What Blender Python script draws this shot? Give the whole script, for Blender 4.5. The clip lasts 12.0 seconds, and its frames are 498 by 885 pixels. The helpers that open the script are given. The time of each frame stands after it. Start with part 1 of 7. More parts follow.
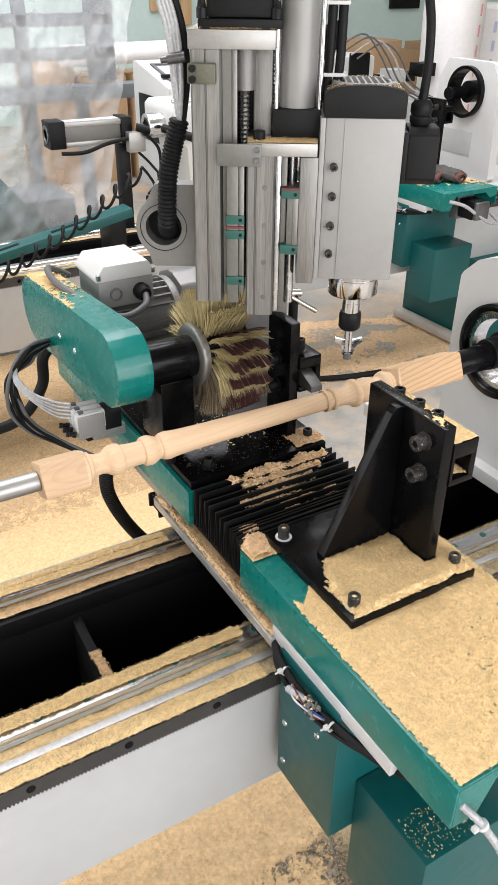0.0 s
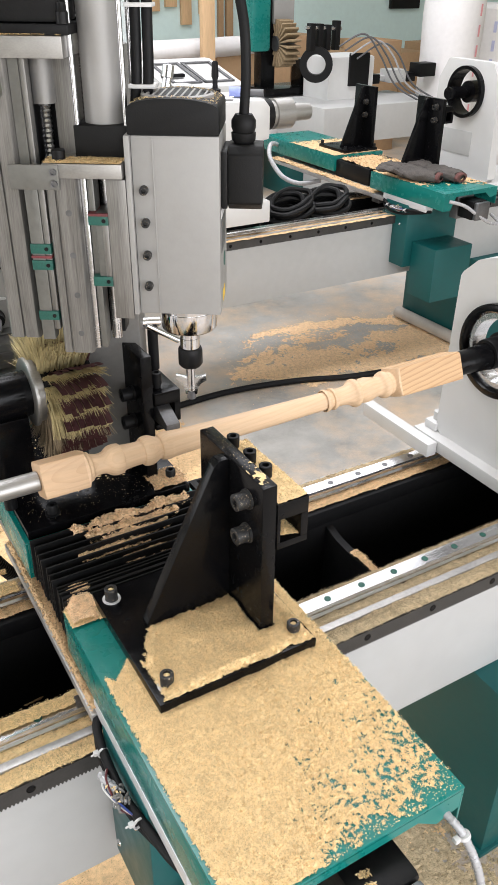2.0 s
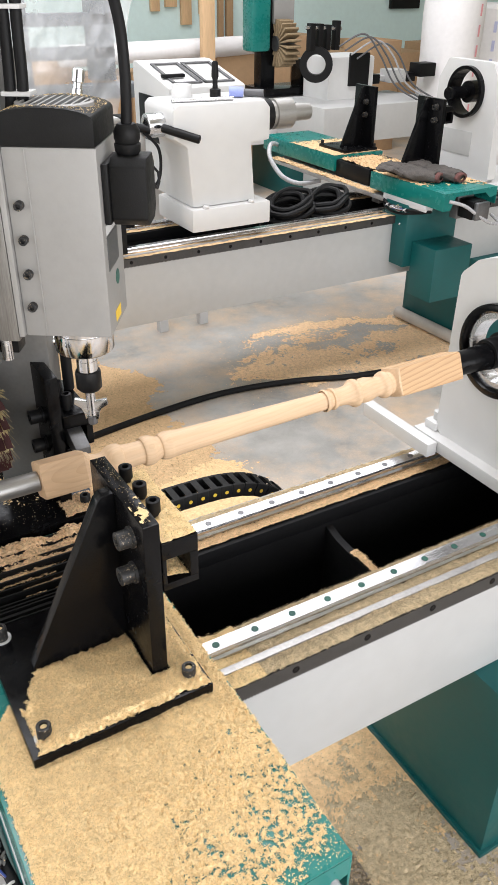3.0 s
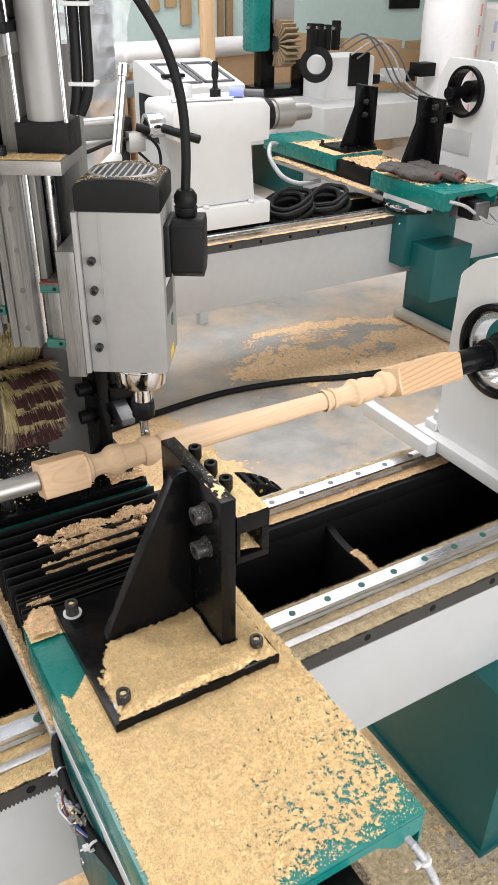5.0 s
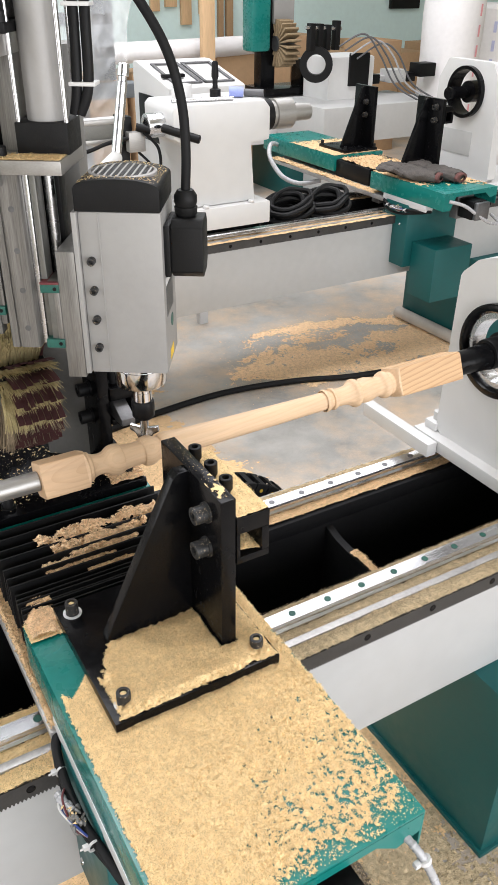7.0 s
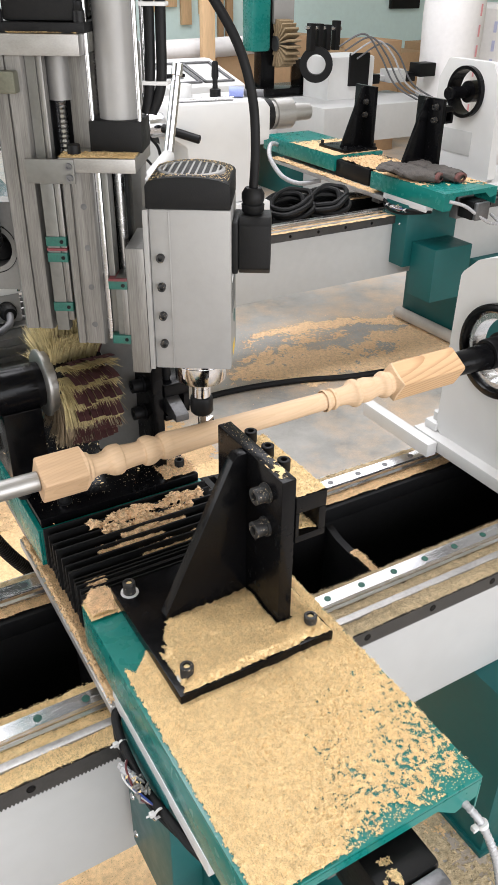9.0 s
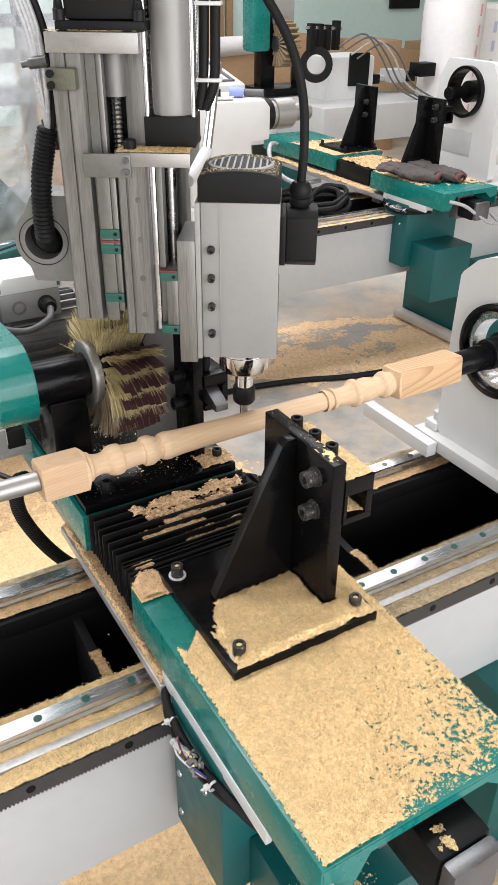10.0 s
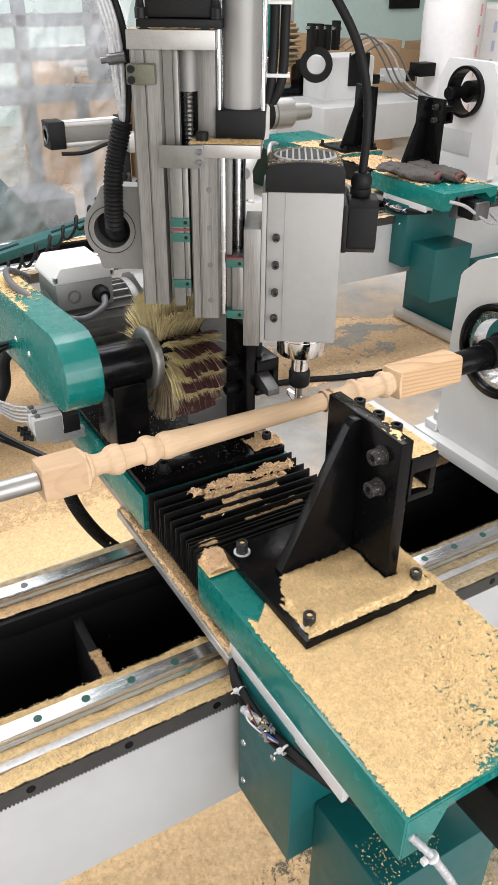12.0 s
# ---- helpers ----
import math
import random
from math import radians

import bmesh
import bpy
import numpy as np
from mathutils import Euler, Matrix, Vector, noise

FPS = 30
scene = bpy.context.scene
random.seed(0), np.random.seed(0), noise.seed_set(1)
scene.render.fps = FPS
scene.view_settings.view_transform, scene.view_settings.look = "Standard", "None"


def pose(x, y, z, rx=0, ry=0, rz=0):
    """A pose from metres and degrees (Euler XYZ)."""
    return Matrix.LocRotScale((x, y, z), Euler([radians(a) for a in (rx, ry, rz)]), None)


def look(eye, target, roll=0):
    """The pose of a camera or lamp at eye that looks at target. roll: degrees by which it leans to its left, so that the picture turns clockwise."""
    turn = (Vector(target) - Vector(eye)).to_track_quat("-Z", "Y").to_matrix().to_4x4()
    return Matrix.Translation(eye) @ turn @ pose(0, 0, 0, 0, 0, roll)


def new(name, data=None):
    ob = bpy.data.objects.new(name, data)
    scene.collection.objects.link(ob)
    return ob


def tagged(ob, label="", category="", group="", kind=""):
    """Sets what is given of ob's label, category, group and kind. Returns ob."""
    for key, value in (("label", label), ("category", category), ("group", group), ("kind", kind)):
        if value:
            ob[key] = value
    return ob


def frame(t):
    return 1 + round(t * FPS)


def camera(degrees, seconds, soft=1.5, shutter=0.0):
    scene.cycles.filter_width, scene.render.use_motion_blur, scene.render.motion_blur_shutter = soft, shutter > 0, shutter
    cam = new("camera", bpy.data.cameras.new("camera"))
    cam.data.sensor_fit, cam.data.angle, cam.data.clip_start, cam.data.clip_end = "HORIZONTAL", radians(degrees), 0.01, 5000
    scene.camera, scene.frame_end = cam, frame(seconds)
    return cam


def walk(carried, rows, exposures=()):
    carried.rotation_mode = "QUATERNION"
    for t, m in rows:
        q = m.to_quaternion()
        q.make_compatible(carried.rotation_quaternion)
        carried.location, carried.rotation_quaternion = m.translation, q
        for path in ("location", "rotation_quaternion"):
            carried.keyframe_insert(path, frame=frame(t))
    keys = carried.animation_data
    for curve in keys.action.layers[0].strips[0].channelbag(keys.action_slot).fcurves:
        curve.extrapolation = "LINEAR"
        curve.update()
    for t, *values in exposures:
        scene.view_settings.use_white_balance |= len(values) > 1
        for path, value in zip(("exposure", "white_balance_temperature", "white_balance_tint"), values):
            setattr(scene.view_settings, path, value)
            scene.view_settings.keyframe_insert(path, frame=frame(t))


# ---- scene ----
H = 0.635  # the rails' top above the floor; below, z is told from the rails

cam = camera(34.96, 12.0, soft=1.0)


def facing(yaw, pitch, roll):
    return Matrix.Rotation(radians(yaw - 90), 4, "Z") @ Matrix.Rotation(radians(90 - pitch), 4, "X") @ Matrix.Rotation(radians(roll), 4, "Z")


CAM = Matrix.Translation((-0.4112, -0.6733, 0.7653 + H)) @ facing(59.366, 30.884, 0.624)
walk(cam, [(0, CAM), (12, CAM)], exposures=[(0, 0.0), (12, 0.0)])

# ---------------------------------------------------------------- light
world = bpy.data.worlds.new("day")
scene.world = world
world.use_nodes = True
wn = world.node_tree.nodes
sky = wn.new("ShaderNodeTexSky")
sky.sky_type, sky.sun_disc = "NISHITA", False
sky.sun_elevation, sky.sun_rotation = radians(50), radians(200)
world.node_tree.links.new(sky.outputs[0], wn["Background"].inputs[0])
wn["Background"].inputs[1].default_value = 0.12


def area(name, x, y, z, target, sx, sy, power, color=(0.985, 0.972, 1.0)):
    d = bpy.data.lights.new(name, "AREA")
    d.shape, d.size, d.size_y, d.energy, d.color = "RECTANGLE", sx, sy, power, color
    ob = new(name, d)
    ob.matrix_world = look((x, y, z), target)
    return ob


# these area lamps are added; no skylight or window is in view
area("overhead_fill_lamp", 0.4, 1.45, 4.05, (0.4, 1.45, 0), 4.0, 1.6, 166)
area("overhead_fill_lamp", 1.9, 3.9, 4.05, (1.9, 3.9, 0), 4.6, 1.6, 120)
area("side_fill_lamp", -3.85, 2.0, 1.7, (0, 2.0, 0.8), 5.0, 2.0, 100)
area("side_fill_lamp", 0.5, -2.85, 1.5, (0.5, 2.0, 0.6), 5.0, 2.0, 140)

# ---------------------------------------------------------------- materials


def material(name, color, rough=0.5, metal=0.0, vary=0.12, scale=20.0, bump=0.0, bscale=200.0, spots=None, coat=0.0, spec=0.5, stretch=None, emit=None, grains=0.0):
    m = bpy.data.materials.new(name)
    m.use_nodes = True
    nt = m.node_tree
    n, l = nt.nodes, nt.links
    b = n["Principled BSDF"]
    b.inputs["Roughness"].default_value, b.inputs["Metallic"].default_value = rough, metal
    b.inputs["Coat Weight"].default_value, b.inputs["Specular IOR Level"].default_value = coat, spec
    tc = n.new("ShaderNodeTexCoord")
    src = tc.outputs["Object"]
    if stretch:
        mp = n.new("ShaderNodeMapping")
        mp.inputs["Scale"].default_value = stretch
        l.new(src, mp.inputs[0])
        src = mp.outputs[0]
    n1 = n.new("ShaderNodeTexNoise")
    n1.inputs["Scale"].default_value, n1.inputs["Detail"].default_value = scale, 6
    n2 = n.new("ShaderNodeTexNoise")
    n2.inputs["Scale"].default_value, n2.inputs["Detail"].default_value = scale * 9, 4
    l.new(src, n1.inputs[0]), l.new(src, n2.inputs[0])
    mul = n.new("ShaderNodeMath")
    mul.operation = "ADD"
    l.new(n1.outputs[0], mul.inputs[0]), l.new(n2.outputs[0], mul.inputs[1])
    mr = n.new("ShaderNodeMapRange")
    mr.inputs[1].default_value, mr.inputs[2].default_value = 0.6, 1.4
    mr.inputs[3].default_value, mr.inputs[4].default_value = 1 - vary, 1 + vary
    l.new(mul.outputs[0], mr.inputs[0])
    mx = n.new("ShaderNodeMix")
    mx.data_type, mx.blend_type = "RGBA", "MULTIPLY"
    mx.inputs[0].default_value = 1
    mx.inputs[6].default_value = (*color, 1)
    l.new(mr.outputs[0], mx.inputs[7])
    out = mx.outputs[2]
    if grains:
        ge, rg, mg = n.new("ShaderNodeNewGeometry"), n.new("ShaderNodeMapRange"), n.new("ShaderNodeMix")
        rg.inputs[3].default_value, rg.inputs[4].default_value = 1 - grains, 1 + grains * 0.45
        mg.data_type, mg.blend_type = "RGBA", "MULTIPLY"
        mg.inputs[0].default_value = 1
        l.new(ge.outputs["Random Per Island"], rg.inputs[0]), l.new(out, mg.inputs[6]), l.new(rg.outputs[0], mg.inputs[7])
        out = mg.outputs[2]
    if spots:
        scol, thr, ssc = spots
        n3 = n.new("ShaderNodeTexNoise")
        n3.inputs["Scale"].default_value, n3.inputs["Detail"].default_value, n3.inputs["Roughness"].default_value = ssc, 8, 0.7
        l.new(tc.outputs["Object"], n3.inputs[0])
        r3 = n.new("ShaderNodeMapRange")
        r3.inputs[1].default_value, r3.inputs[2].default_value = thr, thr + 0.06
        l.new(n3.outputs[0], r3.inputs[0])
        m3 = n.new("ShaderNodeMix")
        m3.data_type = "RGBA"
        l.new(r3.outputs[0], m3.inputs[0]), l.new(out, m3.inputs[6])
        m3.inputs[7].default_value = (*scol, 1)
        out = m3.outputs[2]
    l.new(out, b.inputs["Base Color"])
    rr = n.new("ShaderNodeMapRange")
    rr.inputs[1].default_value, rr.inputs[2].default_value = 0.6, 1.4
    rr.inputs[3].default_value, rr.inputs[4].default_value = max(rough - 0.1, 0.02), min(rough + 0.12, 1)
    l.new(mul.outputs[0], rr.inputs[0]), l.new(rr.outputs[0], b.inputs["Roughness"])
    if bump:
        n4 = n.new("ShaderNodeTexNoise")
        n4.inputs["Scale"].default_value, n4.inputs["Detail"].default_value = bscale, 5
        l.new(src, n4.inputs[0])
        bp = n.new("ShaderNodeBump")
        bp.inputs["Strength"].default_value, bp.inputs["Distance"].default_value = bump, 0.002
        l.new(n4.outputs[0], bp.inputs["Height"]), l.new(bp.outputs[0], b.inputs["Normal"])
    if emit:
        b.inputs["Emission Color"].default_value, b.inputs["Emission Strength"].default_value = (*color, 1), emit
    return m


GRAINY = {}


def dusty(name, color, rough, grains=0.3, **more):
    """Sawdust: an even layer, and loose chips that differ one from another."""
    m = material(name, color, rough, **more)
    GRAINY[m.name] = material(name + "_chips", color, rough, grains=grains, **more)
    return m


CHIP = (0.89, 0.675, 0.37)
GREEN = material("green_enamel", (0.004, 0.16, 0.14), 0.26, vary=0.10, scale=6, spots=((0.5, 0.4, 0.25), 0.80, 200), spec=0.5)
GREEN_CLEAN = material("green_paint", (0.002, 0.080, 0.080), 0.42, vary=0.12, scale=5, bump=0.08, bscale=90)
BLACK = material("black_enamel", (0.0035, 0.0035, 0.004), 0.2, spec=0.15, vary=0.25, scale=14, spots=((0.6, 0.52, 0.4), 0.75, 420), bump=0.10, bscale=140)
BLACK_DULL = material("black_oxide_steel", (0.006, 0.006, 0.0065), 0.45, spec=0.2, vary=0.3, scale=18, bump=0.1)
RUBBER = material("black_rubber", (0.007, 0.007, 0.0075), 0.55, spec=0.2, vary=0.2, scale=30)
PLASTIC_BLACK = material("black_plastic", (0.007, 0.007, 0.0072), 0.5, vary=0.3, scale=25, spec=0.2, spots=((0.4, 0.33, 0.2), 0.72, 190), bump=0.10, bscale=600)
BEDBLACK = material("black_painted_steel", (0.005, 0.005, 0.0055), 0.65, spec=0.2, vary=0.3, scale=8, spots=((0.30, 0.23, 0.14), 0.76, 130))
WHITE = material("white_enamel", (0.62, 0.617, 0.61), 0.4, vary=0.03, scale=3, bump=0.06, bscale=60)
PANEL = material("pale_grey_enamel", (0.455, 0.455, 0.448), 0.42, vary=0.05, scale=4, spots=((0.42, 0.40, 0.37), 0.77, 14))
ALU = material("brushed_aluminium", (0.215, 0.207, 0.195), 0.42, 0.7, vary=0.4, scale=14, stretch=(8, 8, 0.35), bump=0.06)
ALU_X = material("machined_aluminium", (0.36, 0.35, 0.335), 0.4, 0.8, vary=0.14, scale=14, stretch=(0.5, 6, 6))
SPGREY = material("anodised_grey_aluminium", (0.31, 0.303, 0.293), 0.5, 0.25, vary=0.07, scale=10, bump=0.05, bscale=300)
CAST = material("cast_grey_metal", (0.22, 0.215, 0.205), 0.5, 0.5, vary=0.12, scale=20, bump=0.15, bscale=160)
STEEL = material("bright_steel", (0.62, 0.62, 0.63), 0.22, 1.0, vary=0.12, scale=20, stretch=(0.4, 5, 5))
CHROME = material("chromed_steel", (0.7, 0.7, 0.71), 0.12, 1.0, vary=0.06, scale=20)
BLOCK = material("ground_block_steel", (0.17, 0.168, 0.155), 0.45, 0.6, vary=0.15, scale=20)
DARKSTEEL = material("dark_steel", (0.16, 0.16, 0.165), 0.4, 0.8, vary=0.25, scale=30)
RACK = material("oiled_rack_steel", (0.060, 0.057, 0.055), 0.45, 0.5, vary=0.25, scale=30)
BARE = material("worn_plate_steel", (0.42, 0.41, 0.40), 0.42, 0.6, vary=0.25, scale=22, spots=((0.6, 0.45, 0.26), 0.7, 90))
DUST = dusty("sawdust", CHIP, 0.95, vary=0.22, scale=150, bump=0.55, bscale=700, spec=0.1, grains=0.42, spots=((0.26, 0.18, 0.09), 0.685, 620))

DUST_TAN = dusty("tan_sawdust", (0.72, 0.50, 0.285), 0.95, vary=0.3, scale=120, bump=1.0, bscale=450, spec=0.1, grains=0.45)

DUST_RED = dusty("reddish_chips", (0.95, 0.69, 0.43), 0.95, vary=0.3, scale=90, bump=0.7, bscale=420, spec=0.1, grains=0.4)

DUST_GREY = dusty("greasy_sawdust", (0.60, 0.48, 0.31), 0.9, vary=0.45, scale=110, bump=1.0, bscale=420, spec=0.1, grains=0.5, spots=((0.13, 0.11, 0.08), 0.60, 480))

DARK_GRIT = dusty("dark_grit", (0.20, 0.17, 0.135), 0.9, vary=0.5, scale=140, bump=1.0, bscale=420, spec=0.1, grains=0.6, spots=((0.75, 0.55, 0.32), 0.52, 360))

FLOOR_DUST = dusty("floor_sawdust", (0.90, 0.64, 0.36), 0.95, vary=0.28, scale=120, bump=0.6, bscale=450, spec=0.1, grains=0.35, spots=((0.30, 0.22, 0.14), 0.69, 420))

MOTOR = material("dark_cast_metal", (0.20, 0.195, 0.19), 0.42, 0.35, vary=0.2, scale=20, bump=0.15, bscale=160)
SCREW = material("dusty_screw_steel", (0.012, 0.012, 0.0125), 0.5, vary=0.3, scale=18, spots=((0.5, 0.4, 0.27), 0.585, 420))


def pine_wood(name, early, late, rings, line, knots=0.0):
    """Pine: annual rings about a pith that runs askew to the length, fine fibres, and knots."""
    m = material(name, early, 0.58, vary=0.12, scale=7, stretch=(0.35, 5, 5), bump=0.12, bscale=110, spots=((0.40, 0.19, 0.08), 0.765, 14) if knots else None)
    n, l = m.node_tree.nodes, m.node_tree.links
    b = n["Principled BSDF"]
    src = b.inputs["Base Color"].links[0].from_socket
    tc, mp, wv = n.new("ShaderNodeTexCoord"), n.new("ShaderNodeMapping"), n.new("ShaderNodeTexWave")
    mp.inputs["Location"].default_value = (0.0, 0.028, 0.012)
    mp.inputs["Rotation"].default_value = (0.0, radians(6), radians(5))
    wv.wave_type, wv.rings_direction, wv.wave_profile = "RINGS", "X", "SAW"
    wv.inputs["Scale"].default_value, wv.inputs["Distortion"].default_value = rings, 2.4
    wv.inputs["Detail"].default_value, wv.inputs["Detail Scale"].default_value = 2.0, 0.25
    rp = n.new("ShaderNodeMapRange")
    rp.inputs[1].default_value, rp.inputs[2].default_value, rp.inputs[3].default_value, rp.inputs[4].default_value = 0.55, 1.0, 0.0, line
    mx = n.new("ShaderNodeMix")
    mx.data_type = "RGBA"
    mx.inputs[7].default_value = (*late, 1)
    l.new(tc.outputs["Object"], mp.inputs[0]), l.new(mp.outputs[0], wv.inputs[0]), l.new(wv.outputs["Fac"], rp.inputs[0])
    l.new(rp.outputs[0], mx.inputs[0]), l.new(src, mx.inputs[6]), l.new(mx.outputs[2], b.inputs["Base Color"])
    return m


WOOD = pine_wood("turned_pine", (0.64, 0.45, 0.285), (0.50, 0.31, 0.17), 60, 0.22, 1.0)
WOOD_RAW = pine_wood("sawn_pine", (0.58, 0.375, 0.205), (0.33, 0.16, 0.065), 52, 0.6)
WOOD_END = pine_wood("planed_pine_block", (0.56, 0.375, 0.225), (0.42, 0.25, 0.13), 90, 0.30)
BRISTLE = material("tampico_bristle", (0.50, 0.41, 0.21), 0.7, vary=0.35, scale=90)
BRISTLE_DARK = material("darker_bristle", (0.26, 0.20, 0.13), 0.75, vary=0.4, scale=90)
ABRASIVE = material("red_brown_abrasive_cloth", (0.10, 0.035, 0.035), 0.85, vary=0.25, scale=40, bump=0.4, bscale=600)
CAPGREEN = material("green_seal_plastic", (0.012, 0.085, 0.065), 0.5, vary=0.3, scale=60, spots=((0.3, 0.26, 0.18), 0.70, 260))
CAPRED = material("red_plastic", (0.13, 0.026, 0.03), 0.55, vary=0.4, scale=60, spots=((0.35, 0.28, 0.2), 0.66, 260))
CLEARTUBE = material("clear_hose", (0.38, 0.38, 0.39), 0.25, vary=0.1, spec=0.8)
CABLE_GREY = material("grey_cable", (0.10, 0.10, 0.105), 0.5)
SILVER = material("satin_aluminium", (0.72, 0.72, 0.73), 0.42, 0.45, vary=0.08, scale=14, stretch=(6, 0.5, 6))
OLIVE = material("olive_grey_casting", (0.12, 0.118, 0.085), 0.5, 0.3, vary=0.25, scale=40)
BLUE_WIRE = material("blue_wire", (0.03, 0.06, 0.25), 0.45)
YELLOW = material("yellow_plastic", (0.75, 0.5, 0.04), 0.5)


def concrete():
    m = bpy.data.materials.new("dusty_concrete")
    m.use_nodes = True
    n, l = m.node_tree.nodes, m.node_tree.links
    b = n["Principled BSDF"]
    b.inputs["Roughness"].default_value = 0.36
    tc = n.new("ShaderNodeTexCoord")

    def nz(scale, detail, rough=0.6):
        t = n.new("ShaderNodeTexNoise")
        t.inputs["Scale"].default_value, t.inputs["Detail"].default_value, t.inputs["Roughness"].default_value = scale, detail, rough
        l.new(tc.outputs["Object"], t.inputs[0])
        return t.outputs[0]

    def ramp(v, a, c, ca, cc):
        r = n.new("ShaderNodeValToRGB")
        r.color_ramp.elements[0].position, r.color_ramp.elements[1].position = a, c
        r.color_ramp.elements[0].color, r.color_ramp.elements[1].color = (*ca, 1), (*cc, 1)
        l.new(v, r.inputs[0])
        return r.outputs[0]

    def mix(f, a, c):
        x = n.new("ShaderNodeMix")
        x.data_type = "RGBA"
        l.new(f, x.inputs[0]), l.new(a, x.inputs[6]), l.new(c, x.inputs[7])
        return x.outputs[2]

    base = ramp(nz(2.2, 10, 0.68), 0.35, 0.68, (0.27, 0.262, 0.245), (0.55, 0.53, 0.50))
    dust = ramp(nz(240, 4), 0.35, 0.65, (0.50, 0.36, 0.24), (0.82, 0.60, 0.40))
    cover = ramp(nz(2.6, 12, 0.74), 0.44, 0.70, (0, 0, 0), (1, 1, 1))
    l.new(mix(cover, base, dust), b.inputs["Base Color"])
    bp = n.new("ShaderNodeBump")
    bp.inputs["Strength"].default_value, bp.inputs["Distance"].default_value = 0.4, 0.003
    l.new(nz(160, 5), bp.inputs["Height"]), l.new(bp.outputs[0], b.inputs["Normal"])
    return m


CONCRETE = concrete()

# ---------------------------------------------------------------- mesh tools


def box(bm, x0, x1, y0, y1, z0, z1, bevel=0.0, m=None):
    g = bmesh.ops.create_cube(bm, size=1.0)["verts"]
    bmesh.ops.scale(bm, vec=(x1 - x0, y1 - y0, z1 - z0), verts=g)
    bmesh.ops.translate(bm, vec=((x0 + x1) / 2, (y0 + y1) / 2, (z0 + z1) / 2), verts=g)
    if bevel:
        es = list({e for v in g for e in v.link_edges})
        r = bmesh.ops.bevel(bm, geom=es, offset=bevel, segments=2, affect="EDGES", profile=0.6)
        g = list({v for f in r["faces"] for v in f.verts} | {v for v in g if v.is_valid})
    if m is not None:
        bmesh.ops.transform(bm, matrix=m, verts=g)
    return g


def ring_points(c, axis, r, seg, phase=0.0):
    axis = Vector(axis).normalized()
    u = axis.orthogonal().normalized()
    if abs(axis.z) > 0.99:
        u = Vector((1, 0, 0))
    w = axis.cross(u)
    return [Vector(c) + (u * math.cos(a) + w * math.sin(a)) * r for a in (phase + 2 * math.pi * k / seg for k in range(seg))]


def rod(bm, a, b, r0, r1=None, seg=20, caps=True, bevel=0.0):
    """A straight round rod from a to b, with small chamfers."""
    r1 = r0 if r1 is None else r1
    a, b = Vector(a), Vector(b)
    d = (b - a).normalized()
    prof = [(a, r0), (b, r1)] if not bevel else [(a, r0 - bevel), (a + d * bevel, r0), (b - d * bevel, r1), (b, r1 - bevel)]
    rows = [[bm.verts.new(p) for p in ring_points(c, d, r, seg)] for c, r in prof]
    for p, q in zip(rows, rows[1:]):
        for k in range(seg):
            f = bm.faces.new((p[k], p[(k + 1) % seg], q[(k + 1) % seg], q[k]))
            f.smooth = True
    if caps:
        bm.faces.new(rows[0][::-1]), bm.faces.new(rows[-1])


def spun(bm, c, axis, prof, seg=32, caps=True):
    """A turned body: prof holds (distance along the axis from c, radius)."""
    c, d = Vector(c), Vector(axis).normalized()
    rows = [[bm.verts.new(p) for p in ring_points(c + d * s, d, max(r, 1e-5), seg)] for s, r in prof]
    for p, q in zip(rows, rows[1:]):
        for k in range(seg):
            bm.faces.new((p[k], p[(k + 1) % seg], q[(k + 1) % seg], q[k])).smooth = True
    if caps:
        bm.faces.new(rows[0][::-1]), bm.faces.new(rows[-1])


def smooth_path(pts, n=8):
    pts = [Vector(p) for p in pts]
    out = []
    for i in range(len(pts) - 1):
        p0, p1, p2, p3 = pts[max(i - 1, 0)], pts[i], pts[i + 1], pts[min(i + 2, len(pts) - 1)]
        for k in range(n):
            t = k / n
            out.append(0.5 * (2 * p1 + (p2 - p0) * t + (2 * p0 - 5 * p1 + 4 * p2 - p3) * t * t + (3 * p1 - p0 - 3 * p2 + p3) * t ** 3))
    return out + [pts[-1]]


def tube(bm, pts, r, seg=10, n=8, ribs=0.0, pitch=0.004):
    """A bent hose through pts; ribs makes it corrugated."""
    path = smooth_path(pts, n)
    if ribs:
        fine, rest = [path[0]], 0.0
        for a, b in zip(path, path[1:]):
            k = max(1, int((b - a).length / (pitch / 2)))
            fine += [a.lerp(b, j / k) for j in range(1, k + 1)]
        path = fine
    rows = []
    u = None
    for i, p in enumerate(path):
        d = (path[min(i + 1, len(path) - 1)] - path[max(i - 1, 0)]).normalized()
        u = d.orthogonal().normalized() if u is None else (u - d * u.dot(d)).normalized()
        w = d.cross(u)
        rr = r + (ribs if i % 2 else 0)
        rows.append([bm.verts.new(p + (u * math.cos(a) + w * math.sin(a)) * rr) for a in (2 * math.pi * k / seg for k in range(seg))])
    for p, q in zip(rows, rows[1:]):
        for k in range(seg):
            bm.faces.new((p[k], p[(k + 1) % seg], q[(k + 1) % seg], q[k])).smooth = not ribs
    bm.faces.new(rows[0][::-1]), bm.faces.new(rows[-1])


